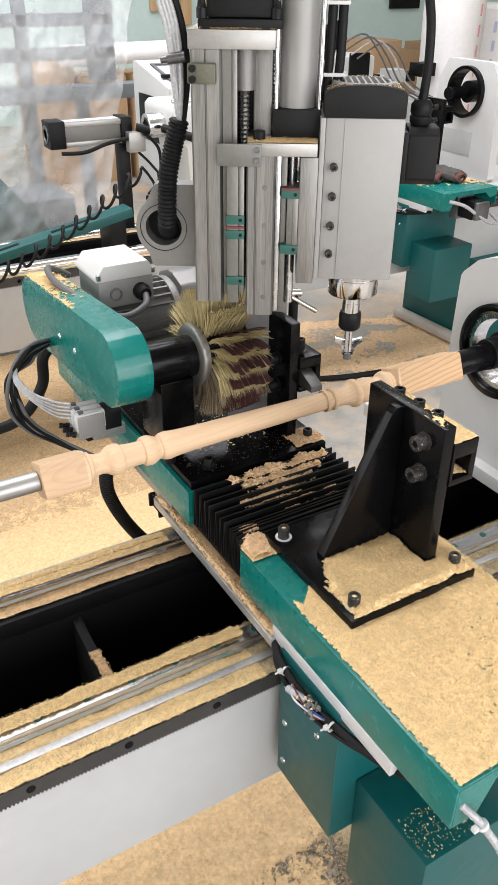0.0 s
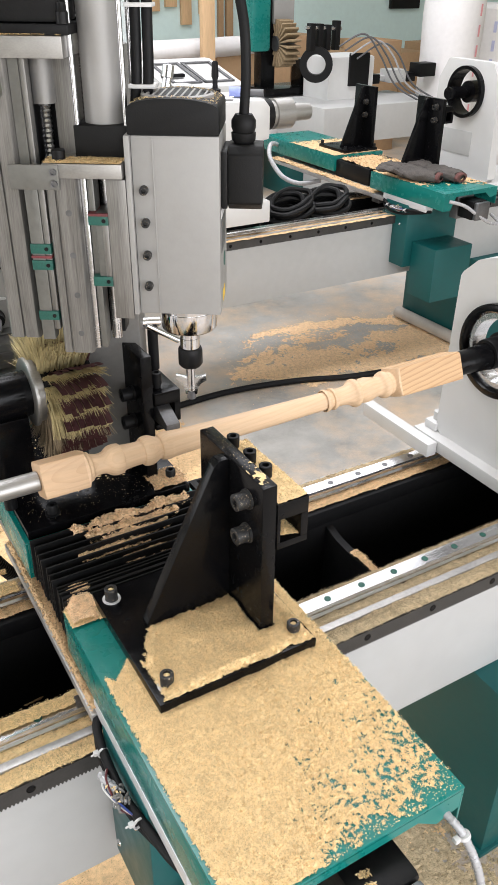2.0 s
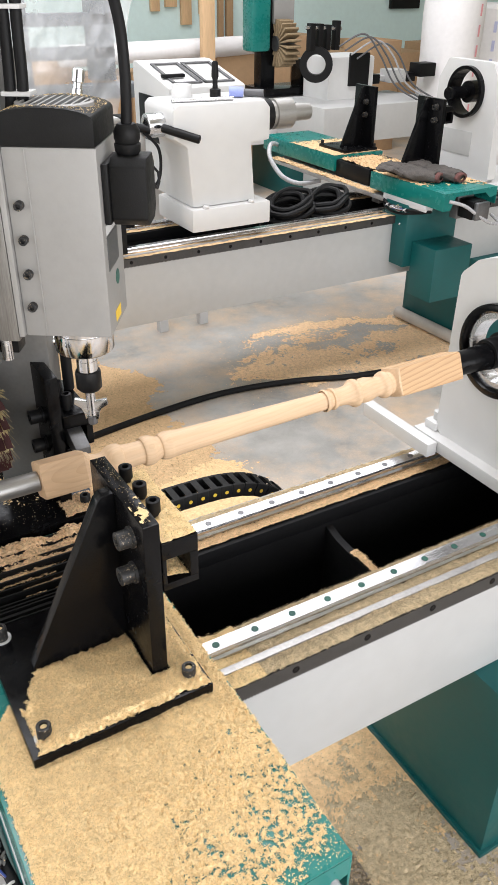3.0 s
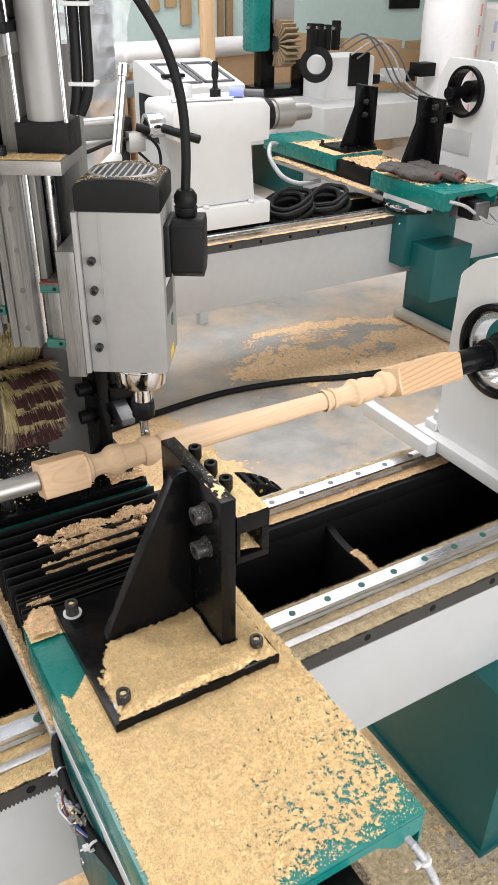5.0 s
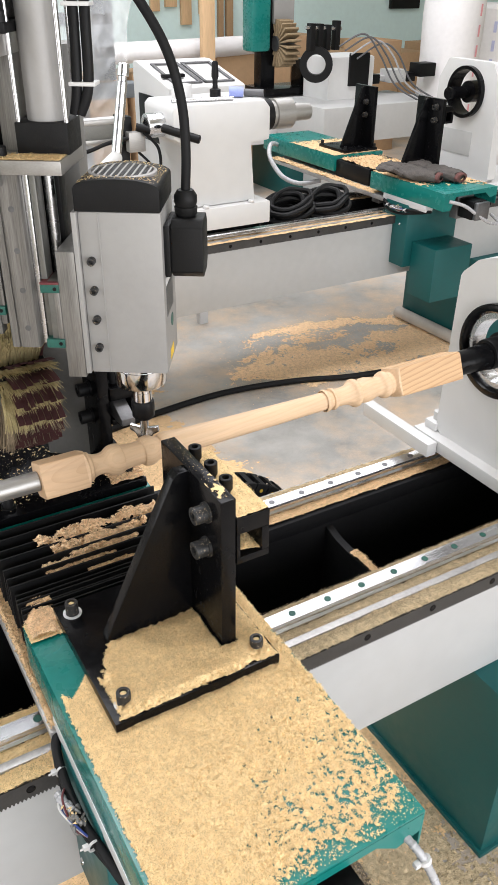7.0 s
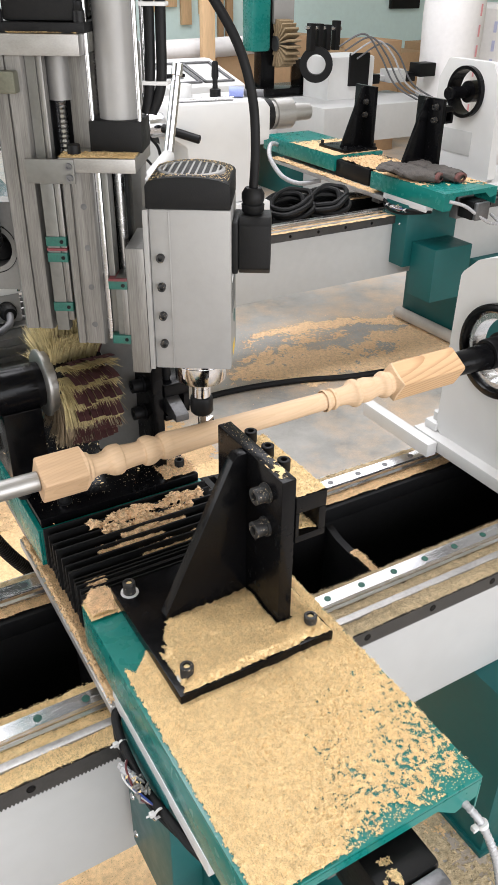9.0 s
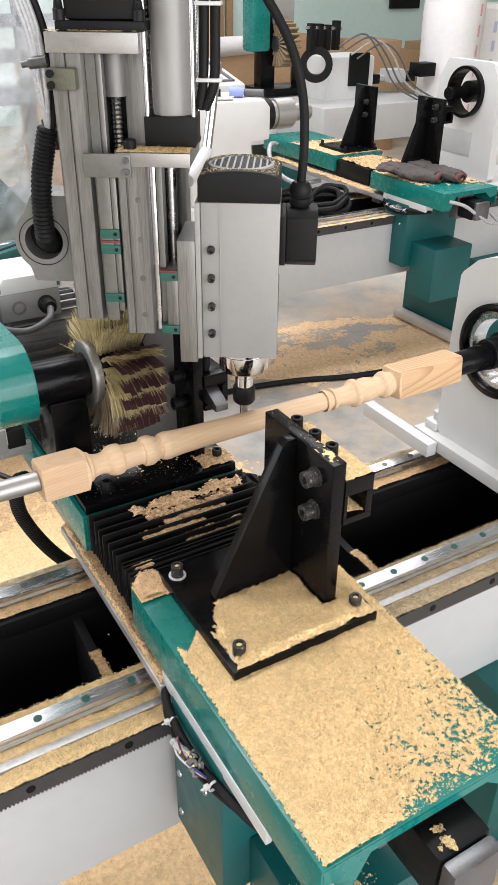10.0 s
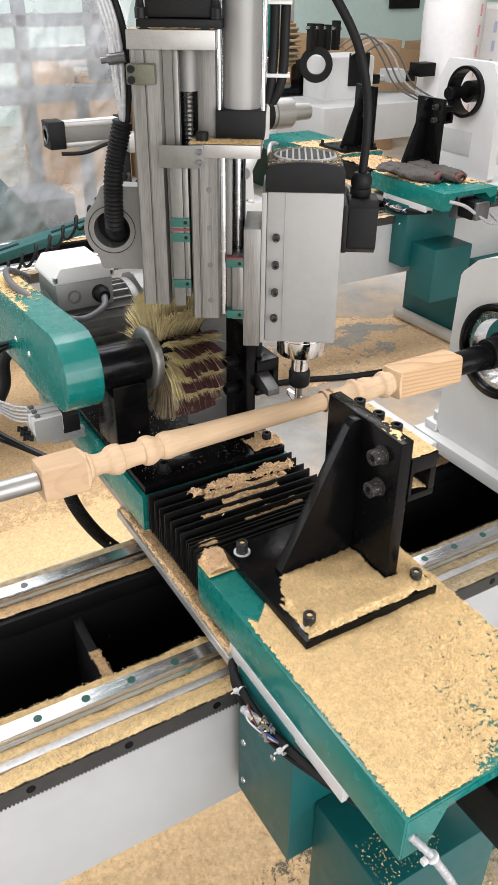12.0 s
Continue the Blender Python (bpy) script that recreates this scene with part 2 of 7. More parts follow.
def prism(bm, pts, axis, a0, a1, bevel=0.0):
    """A flat outline given in the two other axes, drawn out along axis from a0 to a1."""
    def at(p, q):
        return {"x": (q, p[0], p[1]), "y": (p[0], q, p[1]), "z": (p[0], p[1], q)}[axis]
    lo = [bm.verts.new(at(p, a0)) for p in pts]
    hi = [bm.verts.new(at(p, a1)) for p in pts]
    k = len(pts)
    fs = [bm.faces.new(lo[::-1]), bm.faces.new(hi)] + [bm.faces.new((lo[i], lo[(i + 1) % k], hi[(i + 1) % k], hi[i])) for i in range(k)]
    bmesh.ops.recalc_face_normals(bm, faces=fs)
    if bevel:
        bmesh.ops.bevel(bm, geom=list({e for f in fs for e in f.edges}), offset=bevel, segments=2, affect="EDGES", profile=0.6)


def bolt(bm, x, y, z, r=0.007, h=0.014, axis=(0, 0, 1)):
    """A socket head screw standing on a washer, at its foot."""
    c, d = Vector((x, y, z)), Vector(axis).normalized()
    spun(bm, c, d, [(0, r * 1.45), (0.0015, r * 1.45), (0.0016, r), (h - 0.001, r), (h, r * 0.9), (h, r * 0.55), (h * 0.5, r * 0.5)], 18)


ORIGIN = {}
SWIVEL = Matrix.Rotation(radians(-33), 4, "Z")  # the milling column stands askew on its table
TURNED = set()


def thing(name, x, y, z, label, category, group="", kind=""):
    ob = new(name)
    ob.empty_display_size = 0.05
    ob.location = (x, y, z + H)
    ORIGIN[ob.name] = Vector((x, y, z))
    return tagged(ob, label, category, group, kind)


def part(name, bm, mat, parent, label="", kind=""):
    me = bpy.data.meshes.new(name)
    o = ORIGIN[parent.name]
    if parent.name in TURNED:
        bmesh.ops.transform(bm, matrix=SWIVEL, verts=bm.verts)
    bmesh.ops.translate(bm, vec=-o, verts=bm.verts)
    bm.normal_update()
    bm.to_mesh(me)
    bm.free()
    me.set_sharp_from_angle(angle=radians(38))
    me.materials.append(mat)
    if mat.name in GRAINY:
        me.materials.append(GRAINY[mat.name])
    ob = new(name, me)
    ob.parent = parent
    ORIGIN[ob.name] = o
    if parent.name in TURNED:
        TURNED.add(ob.name)
    return tagged(ob, label, kind=kind)


def solid(name, bm, mat, label, category, kind="", group=""):
    """A thing that is one mesh, given from the rails."""
    me = bpy.data.meshes.new(name)
    bmesh.ops.translate(bm, vec=(0, 0, H), verts=bm.verts)
    bm.normal_update()
    bm.to_mesh(me)
    bm.free()
    me.set_sharp_from_angle(angle=radians(38))
    me.materials.append(mat)
    if mat.name in GRAINY:
        me.materials.append(GRAINY[mat.name])
    ob = new(name, me)
    ORIGIN[ob.name] = Vector((0, 0, -H))
    return tagged(ob, label, category, group, kind)


def B():
    return bmesh.new()


def bx(name, mat, parent, *dims, bevel=0.0015, label=""):
    bm = B()
    box(bm, *dims, bevel=bevel)
    return part(name, bm, mat, parent, label)


def heap(x0, x1, y0, y1, z, cell, height, mask, seed=0.0, flakes=0, flake=0.003, rng=random, fine=0.3, halo=0, spread=0.05, crumb=0.0):
    """Sawdust lying on a level surface: an uneven sheet where mask(x, y) > 0, thin at its ragged edge, with loose chips on it."""
    bm = B()
    nx, ny = max(2, int((x1 - x0) / cell)), max(2, int((y1 - y0) / cell))
    grid = {}
    vals = {}
    for i in range(nx + 1):
        for j in range(ny + 1):
            x, y = x0 + (x1 - x0) * i / nx, y0 + (y1 - y0) * j / ny
            k = mask(x, y) + 0.35 * noise.noise((x * 60, y * 60, seed)) + fine * noise.noise((x * 190, y * 190, seed + 3)) + (crumb * noise.noise((x * 620, y * 620, seed + 5)) if crumb else 0.0)
            vals[i, j] = (x, y, k)
    for i in range(nx):
        for j in range(ny):
            q = [(i, j), (i + 1, j), (i + 1, j + 1), (i, j + 1)]
            if sum(vals[c][2] > 0 for c in q) >= 3:
                vs = []
                for c in q:
                    if c not in grid:
                        x, y, k = vals[c]
                        lift = height * min(1, max(0, k) * 1.6) * (0.75 + 0.5 * noise.noise((x * 35, y * 35, seed + 7))) + 0.0012 * noise.noise((x * 300, y * 300, seed))
                        jx = cell * 0.3
                        grid[c] = bm.verts.new((x + rng.uniform(-jx, jx), y + rng.uniform(-jx, jx), z + max(0.0004, lift)))
                    vs.append(grid[c])
                bm.faces.new(vs).smooth = True
    pts = [v.co.copy() for v in bm.verts]
    for _ in range(flakes if pts else 0):
        p = rng.choice(pts)
        chip(bm, p + Vector((rng.uniform(-cell, cell), rng.uniform(-cell, cell), 0.0008)), flake, rng)
    for _ in range(halo if pts else 0):
        p = rng.choice(pts)
        chip(bm, Vector((p.x + rng.gauss(0, spread), p.y + rng.gauss(0, spread), z + 0.001)), flake, rng)
    return bm


def chip(bm, p, size, rng=random):
    e = Euler((rng.uniform(-0.5, 0.5), rng.uniform(-0.5, 0.5), rng.uniform(0, 6.3)))
    a = e.to_matrix() @ Vector((size * rng.uniform(0.5, 1.3), 0, 0))
    b = e.to_matrix() @ Vector((0, size * rng.uniform(0.2, 0.55), size * 0.1))
    n = Vector((0, 0, size * 0.25))
    bm.faces.new([bm.verts.new(q) for q in (p - a, p - b + n, p + a, p + b + n)]).material_index = 1


# ---------------------------------------------------------------- the hall


def hall():
    bm = B()
    box(bm, -8, 14, -5, 16, -H - 0.2, -H)
    solid("floor", bm, CONCRETE, "grey concrete workshop floor strewn with sawdust", "floor", "structure")
    wall = material("pale_teal_wall_paint", (0.70, 0.87, 0.86), 0.8, vary=0.05, scale=2, bump=0.1, bscale=30)
    cream = material("cream_wall_paint", (0.75, 0.74, 0.66), 0.8, vary=0.05, scale=2)
    bm = B()
    box(bm, -4.2, 9.2, 8.0, 8.2, -H, 4.2 - H)
    solid("wall_north", bm, wall, "pale teal painted workshop wall", "wall", "structure")
    bm = B()
    box(bm, 9.0, 9.2, -3.0, 8.0, -H, 4.2 - H)
    solid("wall_east", bm, cream, "cream painted workshop wall", "wall", "structure")
    # unseen wall, its opening made up to hold an added lamp
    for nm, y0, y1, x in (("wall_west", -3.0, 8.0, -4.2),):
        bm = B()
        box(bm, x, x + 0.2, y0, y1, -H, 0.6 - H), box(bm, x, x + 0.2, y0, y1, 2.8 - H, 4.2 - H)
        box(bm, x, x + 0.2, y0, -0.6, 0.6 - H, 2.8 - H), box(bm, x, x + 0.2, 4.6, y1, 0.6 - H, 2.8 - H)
        solid(nm, bm, cream, "unseen cream wall with a wide opening added for light", "wall", "structure")
    # behind the camera: another unseen wall opened for an added lamp
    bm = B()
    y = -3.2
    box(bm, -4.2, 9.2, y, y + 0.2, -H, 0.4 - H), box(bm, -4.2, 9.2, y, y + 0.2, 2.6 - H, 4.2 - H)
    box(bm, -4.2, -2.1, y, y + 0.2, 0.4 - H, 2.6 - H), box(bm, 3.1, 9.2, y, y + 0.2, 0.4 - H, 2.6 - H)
    solid("wall_south", bm, cream, "unseen cream wall with a wide opening added for light", "wall", "structure")
    # the roof is out of view; both openings are added for the overhead lamps
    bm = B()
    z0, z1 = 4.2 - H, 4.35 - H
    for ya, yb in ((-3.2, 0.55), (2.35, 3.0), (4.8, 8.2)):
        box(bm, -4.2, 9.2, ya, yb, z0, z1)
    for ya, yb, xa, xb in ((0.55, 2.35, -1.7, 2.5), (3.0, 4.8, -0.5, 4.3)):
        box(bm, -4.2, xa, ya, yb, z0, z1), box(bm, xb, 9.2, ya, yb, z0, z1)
    solid("ceiling", bm, cream, "unseen white workshop ceiling with two openings added for light", "ceiling", "structure")


hall()

# ---------------------------------------------------------------- the lathe bed


def rail(parent, y, x0, x1):
    bm = B()
    w = 0.0115
    prism(bm, [(y - w, -0.022), (y - w, -0.015), (y - w + 0.0035, -0.012), (y - w + 0.0035, -0.007), (y - w, -0.004), (y - w + 0.001, 0), (y + w - 0.001, 0),
               (y + w, -0.004), (y + w - 0.0035, -0.007), (y + w - 0.0035, -0.012), (y + w, -0.015), (y + w, -0.022)], "x", x0, x1)
    r = part("guide_rail", bm, STEEL, parent, "bright ground steel linear guide rail")
    return r


def bed(dy, x0, x1, detail):
    t = thing("lathe_bed", (x0 + x1) / 2, 0.12 + dy, -H, "pale grey lathe bed with steel guide rails, strewn with sawdust", "lathe bed", "woodturning lathes")
    def y(v):
        return v + dy
    bm = B()
    box(bm, x0, x1, y(-0.0526), y(-0.044), -0.2486, -0.023, bevel=0.002)
    part("front_panel", bm, PANEL, t, "smooth pale grey front panel")
    bx("rear_panel", PANEL, t, x0, x1, y(0.284), y(0.292), -0.2486, -0.023)
    bx("front_beam", BEDBLACK, t, x0, x1, y(-0.044), y(0.032), -0.05, -0.022, label="black steel beam under the rail")
    bx("rear_beam", BEDBLACK, t, x0, x1, y(0.20), y(0.284), -0.05, -0.022)
    bx("front_liner", BEDBLACK, t, x0, x1, y(0.026), y(0.032), -0.2486, -0.05)
    bx("rear_liner", BEDBLACK, t, x0, x1, y(0.20), y(0.206), -0.2486, -0.05)
    bx("bottom_tray", BEDBLACK, t, x0, x1, y(0.03), y(0.20), -0.2486, -0.24)
    bm = B()
    box(bm, x0, x1, y(-0.040), y(-0.0285), -0.022, -0.0145, bevel=0.001)
    part("edge_strip", bm, BARE, t, "flat aluminium strip beside the rail")
    for ry in (0.0, 0.2405):
        r = rail(t, y(ry), x0, x1)
        if detail:
            k = math.ceil(x0 / 0.06)
            while k * 0.06 < x1:
                bm = B()
                rod(bm, (k * 0.06 + (0.0 if ry == 0 else -0.0044), y(ry), -0.002), (k * 0.06 + (0 if ry == 0 else -0.0044), y(ry), 0.0006), 0.0052, seg=14)
                part("bolt_plug", bm, CAPGREEN if ry == 0 else DARKSTEEL, r)
                k += 1
    # the rack with its teeth pointing down
    bm = B()
    pitch = 0.0047
    pts = [(x0, -0.017)]
    x = x0
    while x < x1 - pitch:
        pts += [(x, -0.0405), (x + pitch * 0.3, -0.0440), (x + pitch * 0.5, -0.0440), (x + pitch * 0.8, -0.0405)]
        x += pitch
    pts.append((x1, -0.0405)), pts.append((x1, -0.017))
    lo = [bm.verts.new((a, y(-0.067), b)) for a, b in pts]
    hi = [bm.verts.new((a, y(-0.0526), b)) for a, b in pts]
    for i in range(len(pts)):
        j = (i + 1) % len(pts)
        bm.faces.new((lo[i], lo[j], hi[j], hi[i]))
    top = -0.017
    for i in range(1, len(pts) - 2):
        a, b = pts[i], pts[i + 1]
        bm.faces.new([bm.verts.new(v) for v in ((a[0], y(-0.067), top), (a[0], y(-0.067), a[1]), (b[0], y(-0.067), b[1]), (b[0], y(-0.067), top))])
    bmesh.ops.recalc_face_normals(bm, faces=bm.faces)
    rk = part("gear_rack", bm, RACK, t, "dark oiled steel gear rack")
    k = math.ceil((x0 - 0.0239) / 0.1187)
    while 0.0239 + k * 0.1187 < x1:
        # a solid black disc paints the shade of each bolt recess
        bm = B()
        xx = 0.0239 + k * 0.1187
        spun(bm, (xx, y(-0.0668), -0.0285), (0, -1, 0), [(0, 0.0056), (0.0006, 0.0056), (0.0007, 0.0046), (0.0003, 0.0042)], 14)
        part("rack_bolt_recess", bm, BLACK, rk)
        k += 1
    for xr in (-0.64, -0.186, 0.268, 0.722):
        if x0 < xr < x1:
            bm = B()
            prism(bm, [(y(0.2), -0.20), (y(0.032), -0.20), (y(0.032), -0.055), (y(0.06), -0.064), (y(0.12), -0.068), (y(0.17), -0.064), (y(0.2), -0.055)], "x", xr - 0.007, xr + 0.007, bevel=0.001)
            part("cross_rib", bm, BEDBLACK, t, "dusty black cross rib")
    return t


BED_A = bed(0.0, -1.3, 1.25, True)
BED_B = bed(1.667, -1.6, 2.6, False)


def pedestal(x, dy):
    t = thing("machine_pedestal", x + 0.16, dy + 0.06, -H, "dark green steel pedestal under the lathe bed", "pedestal", "machine pedestals")
    bm = B()
    box(bm, x, x + 0.34, dy - 0.150, dy + 0.33, -H, -0.2496, bevel=0.004)
    part("cabinet", bm, GREEN_CLEAN, t)
    bm = B()
    box(bm, x - 0.006, x + 0.346, dy - 0.156, dy + 0.336, -H, -H + 0.012, bevel=0.002)
    part("base_flange", bm, GREEN_CLEAN, t)


pedestal(0.4034, 0)
pedestal(-1.15, 0)
pedestal(2.0, 1.667)
pedestal(-0.9, 1.667)

# ---------------------------------------------------------------- tailstock with its ring


def star_plate(bm, c, outline, r, x0, x1, seg=96):
    """An upright plate across the bed, its outline star-shaped about c, with a round hole."""
    rows = {k: [] for k in ("oi", "oo", "ii", "io")}
    for k in range(seg):
        a = 2 * math.pi * k / seg
        d = Vector((math.cos(a), math.sin(a)))
        best = 9
        for i in range(len(outline)):
            p, q = Vector(outline[i]) - Vector(c), Vector(outline[(i + 1) % len(outline)]) - Vector(c)
            e = q - p
            den = d.x * e.y - d.y * e.x
            if abs(den) > 1e-9:
                s, u = (p.x * e.y - p.y * e.x) / den, (p.x * d.y - p.y * d.x) / den
                if s > 0 and -1e-6 <= u <= 1 + 1e-6:
                    best = min(best, s)
        o, n = Vector(c) + d * best, Vector(c) + d * r
        rows["oi"].append(bm.verts.new((x0, o.x, o.y))), rows["oo"].append(bm.verts.new((x1, o.x, o.y)))
        rows["ii"].append(bm.verts.new((x0, n.x, n.y))), rows["io"].append(bm.verts.new((x1, n.x, n.y)))
    for k in range(seg):
        j = (k + 1) % seg
        for a, b in (("oi", "ii"), ("ii", "io"), ("io", "oo"), ("oo", "oi")):
            bm.faces.new((rows[a][k], rows[a][j], rows[b][j], rows[b][k]))
    bmesh.ops.recalc_face_normals(bm, faces=bm.faces)


def ring(bm, c, prof, seg=64):
    """A ring about an axis along x: prof holds (x, radius) round its section."""
    rows = [[bm.verts.new((x, c[0] + r * math.cos(a), c[1] + r * math.sin(a))) for a in (2 * math.pi * k / seg for k in range(seg))] for x, r in prof]
    for i in range(len(rows)):
        p, q = rows[i], rows[(i + 1) % len(rows)]
        for k in range(seg):
            bm.faces.new((p[k], p[(k + 1) % seg], q[(k + 1) % seg], q[k])).smooth = True
    bmesh.ops.recalc_face_normals(bm, faces=bm.faces)


def tailstock(x, dy, shaft):
    """x: the plate's near face."""
    def y(v):
        return v + dy
    t = thing("tailstock", x + 0.1, y(0.12), 0.02, "white cast tailstock plate with a black ring round its centre", "tailstock", "tailstocks")
    bm = B()
    out = [(y(0.232), 0.046), (y(0.226), 0.345), (y(0.192), 0.377), (y(0.15), 0.392), (y(0.09), 0.392), (y(0.048), 0.377), (y(0.014), 0.345), (y(0.008), 0.046)]
    star_plate(bm, (y(0.12), 0.248), out, 0.068, x, x + 0.03)
    part("upright_plate", bm, WHITE, t)
    bm = B()
    ring(bm, (y(0.12), 0.248), [(x - 0.012, 0.077), (x - 0.014, 0.074), (x - 0.014, 0.066), (x - 0.008, 0.062), (x + 0.034, 0.062), (x + 0.034, 0.068), (x + 0.001, 0.068), (x + 0.001, 0.077)])
    rg = part("bearing_ring", bm, BLACK, t, "glossy black ring")
    bm = B()
    ring(bm, (y(0.12), 0.248), [(x - 0.006, 0.062), (x - 0.006, 0.053), (x + 0.02, 0.050), (x + 0.02, 0.062)])
    part("inner_ring", bm, STEEL, rg, "polished steel inner ring")
    bm = B()
    spun(bm, (x - 0.03, y(0.12), 0.248), (1, 0, 0), [(0, 0.019), (0.0, 0.024), (0.003, 0.025), (0.03, 0.025), (0.032, 0.03), (0.05, 0.03), (0.052, 0.02), (0.16, 0.02)], 32)
    part("quill_nut", bm, BLACK_DULL, t, "black knurled nut on the quill")
    if shaft:
        bm = B()
        spun(bm, (x - 0.10, y(0.12), 0.2455), (1, 0, 0), [(0, 0.016), (0.001, 0.0185), (0.02, 0.019), (0.075, 0.0215)], 32)
        part("quill", bm, BLACK, t, "black quill pressed against the wood")
    bm = B()
    box(bm, x - 0.022, x + 0.24, y(-0.07), y(0.265), 0.022, 0.046, bevel=0.002)
    part("base_plate", bm, WHITE, t)
    bm = B()
    box(bm, x - 0.005, x + 0.032, y(0.228), y(0.256), 0.046, 0.062, bevel=0.002)
    rod(bm, (x + 0.013, y(0.243), 0.06), (x + 0.013, y(0.243), 0.078), 0.008, seg=12)
    part("foot_lug", bm, WHITE, t)
    bm = B()
    box(bm, x - 0.045, x - 0.023, y(0.20), y(0.385), 0.018, 0.044, bevel=0.002)
    part("stop_bar", bm, WHITE, t, "flat white bar reaching out behind the bed")
    bm = B()
    prism(bm, [(x + 0.03, 0.046), (x + 0.2, 0.046), (x + 0.2, 0.11), (x + 0.05, 0.15), (x + 0.03, 0.15)], "y", y(0.09), y(0.15), bevel=0.003)
    part("rear_gusset", bm, WHITE, t)


tailstock(0.52, 0, True)

# ---------------------------------------------------------------- the workpiece and the live shaft


AXIS = 0.2458  # height of the baluster's axis


def workpiece():
    t = thing("turned_baluster", 0.1, 0.12, AXIS, "pale turned pine baluster with square ends, held between centres", "baluster")
    left = [(-0.1755, 0.0300), (-0.1735, 0.0262), (-0.1715, 0.0222), (-0.1700, 0.0192), (-0.1672, 0.0186), (-0.1655, 0.0176), (-0.1640, 0.0156), (-0.158, 0.0136), (-0.152, 0.0131), (-0.1465, 0.0143), (-0.1425, 0.0171), (-0.138, 0.0191), (-0.132, 0.0196),
            (-0.1265, 0.0188), (-0.1252, 0.0170), (-0.1235, 0.0163), (-0.115, 0.0153), (-0.105, 0.0148), (-0.0985, 0.0150), (-0.0975, 0.0170), (-0.0955, 0.0183), (-0.091, 0.0192), (-0.086, 0.0189), (-0.081, 0.0168), (-0.0765, 0.0147), (-0.0738, 0.0144), (-0.0727, 0.0161),
            (-0.068, 0.0176), (-0.062, 0.0182), (-0.057, 0.0174), (-0.04, 0.0163), (0.0, 0.0153), (0.1, 0.0140), (0.1775, 0.0128)]
    right = [(0.1782, 0.0150), (0.1805, 0.0160), (0.184, 0.0157), (0.1857, 0.0131), (0.190, 0.0128), (0.1910, 0.0152), (0.194, 0.0160), (0.1962, 0.0152), (0.1975, 0.0132), (0.208, 0.0130), (0.217, 0.0139), (0.224, 0.0166), (0.2275, 0.0196), (0.230, 0.0206), (0.2337, 0.0203),
             (0.2360, 0.0178), (0.2370, 0.0153), (0.2405, 0.0160), (0.246, 0.0179), (0.253, 0.0182), (0.262, 0.0163), (0.270, 0.0143), (0.2755, 0.0150), (0.2795, 0.0184), (0.2845, 0.0201), (0.2880, 0.0193), (0.2897, 0.0160), (0.293, 0.0172), (0.2968, 0.0166), (0.2985, 0.0200), (0.3005, 0.0255), (0.3030, 0.0302)]
    half, worn = 0.0212, 0.0289

    def lathe(rows, lo_cap, hi_cap):
        """Square stock cut down to the turned outline: each ring is the square, held in by the cutter's radius."""
        bm, seg, rings_ = B(), 96, []
        for x, r in rows:
            ring_ = []
            for k in range(seg):
                a = 2 * math.pi * k / seg
                q = min(half / max(abs(math.cos(a)), abs(math.sin(a))), worn, r)
                ring_.append(bm.verts.new((x, 0.12 + q * math.cos(a), AXIS + q * math.sin(a))))
            rings_.append(ring_)
        for p, q in zip(rings_, rings_[1:]):
            for k in range(seg):
                bm.faces.new((p[k], p[(k + 1) % seg], q[(k + 1) % seg], q[k])).smooth = True
        if lo_cap:
            bm.faces.new(rings_[0][::-1])
        if hi_cap:
            bm.faces.new(rings_[-1])
        bmesh.ops.recalc_face_normals(bm, faces=bm.faces)
        return bm

    fine = [(p.x, p.z) for p in smooth_path([(x, 0, r) for x, r in left + right], 3)]
    part("turned_shank", lathe(fine, False, False), WOOD, t)
    part("square_end", lathe([(-0.2290, 0.0265), (-0.2280, 0.0283), (-0.2265, 0.03), (-0.1755, 0.03)], True, False), WOOD_END, t, "planed square block end with rounded shoulders")
    part("square_end", lathe([(0.3030, 0.0302), (0.4190, 0.03), (0.4200, 0.0275)], False, True), WOOD_RAW, t, "square-sawn block end with strong grain")
    return t


BALUSTER = workpiece()


def live_shaft():
    t = thing("live_spindle_shaft", -0.6, 0.12, 0.248, "bright steel shaft driving the baluster's square end", "shaft")
    bm = B()
    rod(bm, (-1.0, 0.12, AXIS), (-0.2293, 0.12, AXIS), 0.0122, seg=28, bevel=0.001)
    part("shaft", bm, ALU_X, t)


live_shaft()

# ---------------------------------------------------------------- the carriage: base, front table, steady


def upright(parent, x0, x1, y0, y1, z0, z1, gy, holes):
    """A steady's upright plate with its sloping gusset and clamp screws; gy: the gusset's middle in y."""
    bm = B()
    box(bm, x0, x1, y0, y1, z0, z1, bevel=0.0012)
    u = part("upright_plate", bm, BLACK, parent, "glossy black steel upright plate")
    bm = B()
    prism(bm, [(x0, z0), (x0 - 0.105, z0), (x0 - 0.105, z0 + 0.006), (x0 - 0.018, z1 - 0.008), (x0 - 0.012, z1 - 0.002), (x0, z1 - 0.002)], "y", gy - 0.007, gy + 0.007, bevel=0.001)
    part("gusset", bm, BLACK, parent, "sloping black gusset rib")
    for hy, hz in holes:
        bm = B()
        spun(bm, (x0, hy, hz), (-1, 0, 0), [(0, 0.0115), (0.003, 0.0115), (0.0032, 0.0095), (0.016, 0.0095), (0.0165, 0.0085), (0.0165, 0.005), (0.009, 0.0045)], 20)
        part("clamp_screw", bm, SCREW, parent, "socket head screw packed with sawdust")
    return u


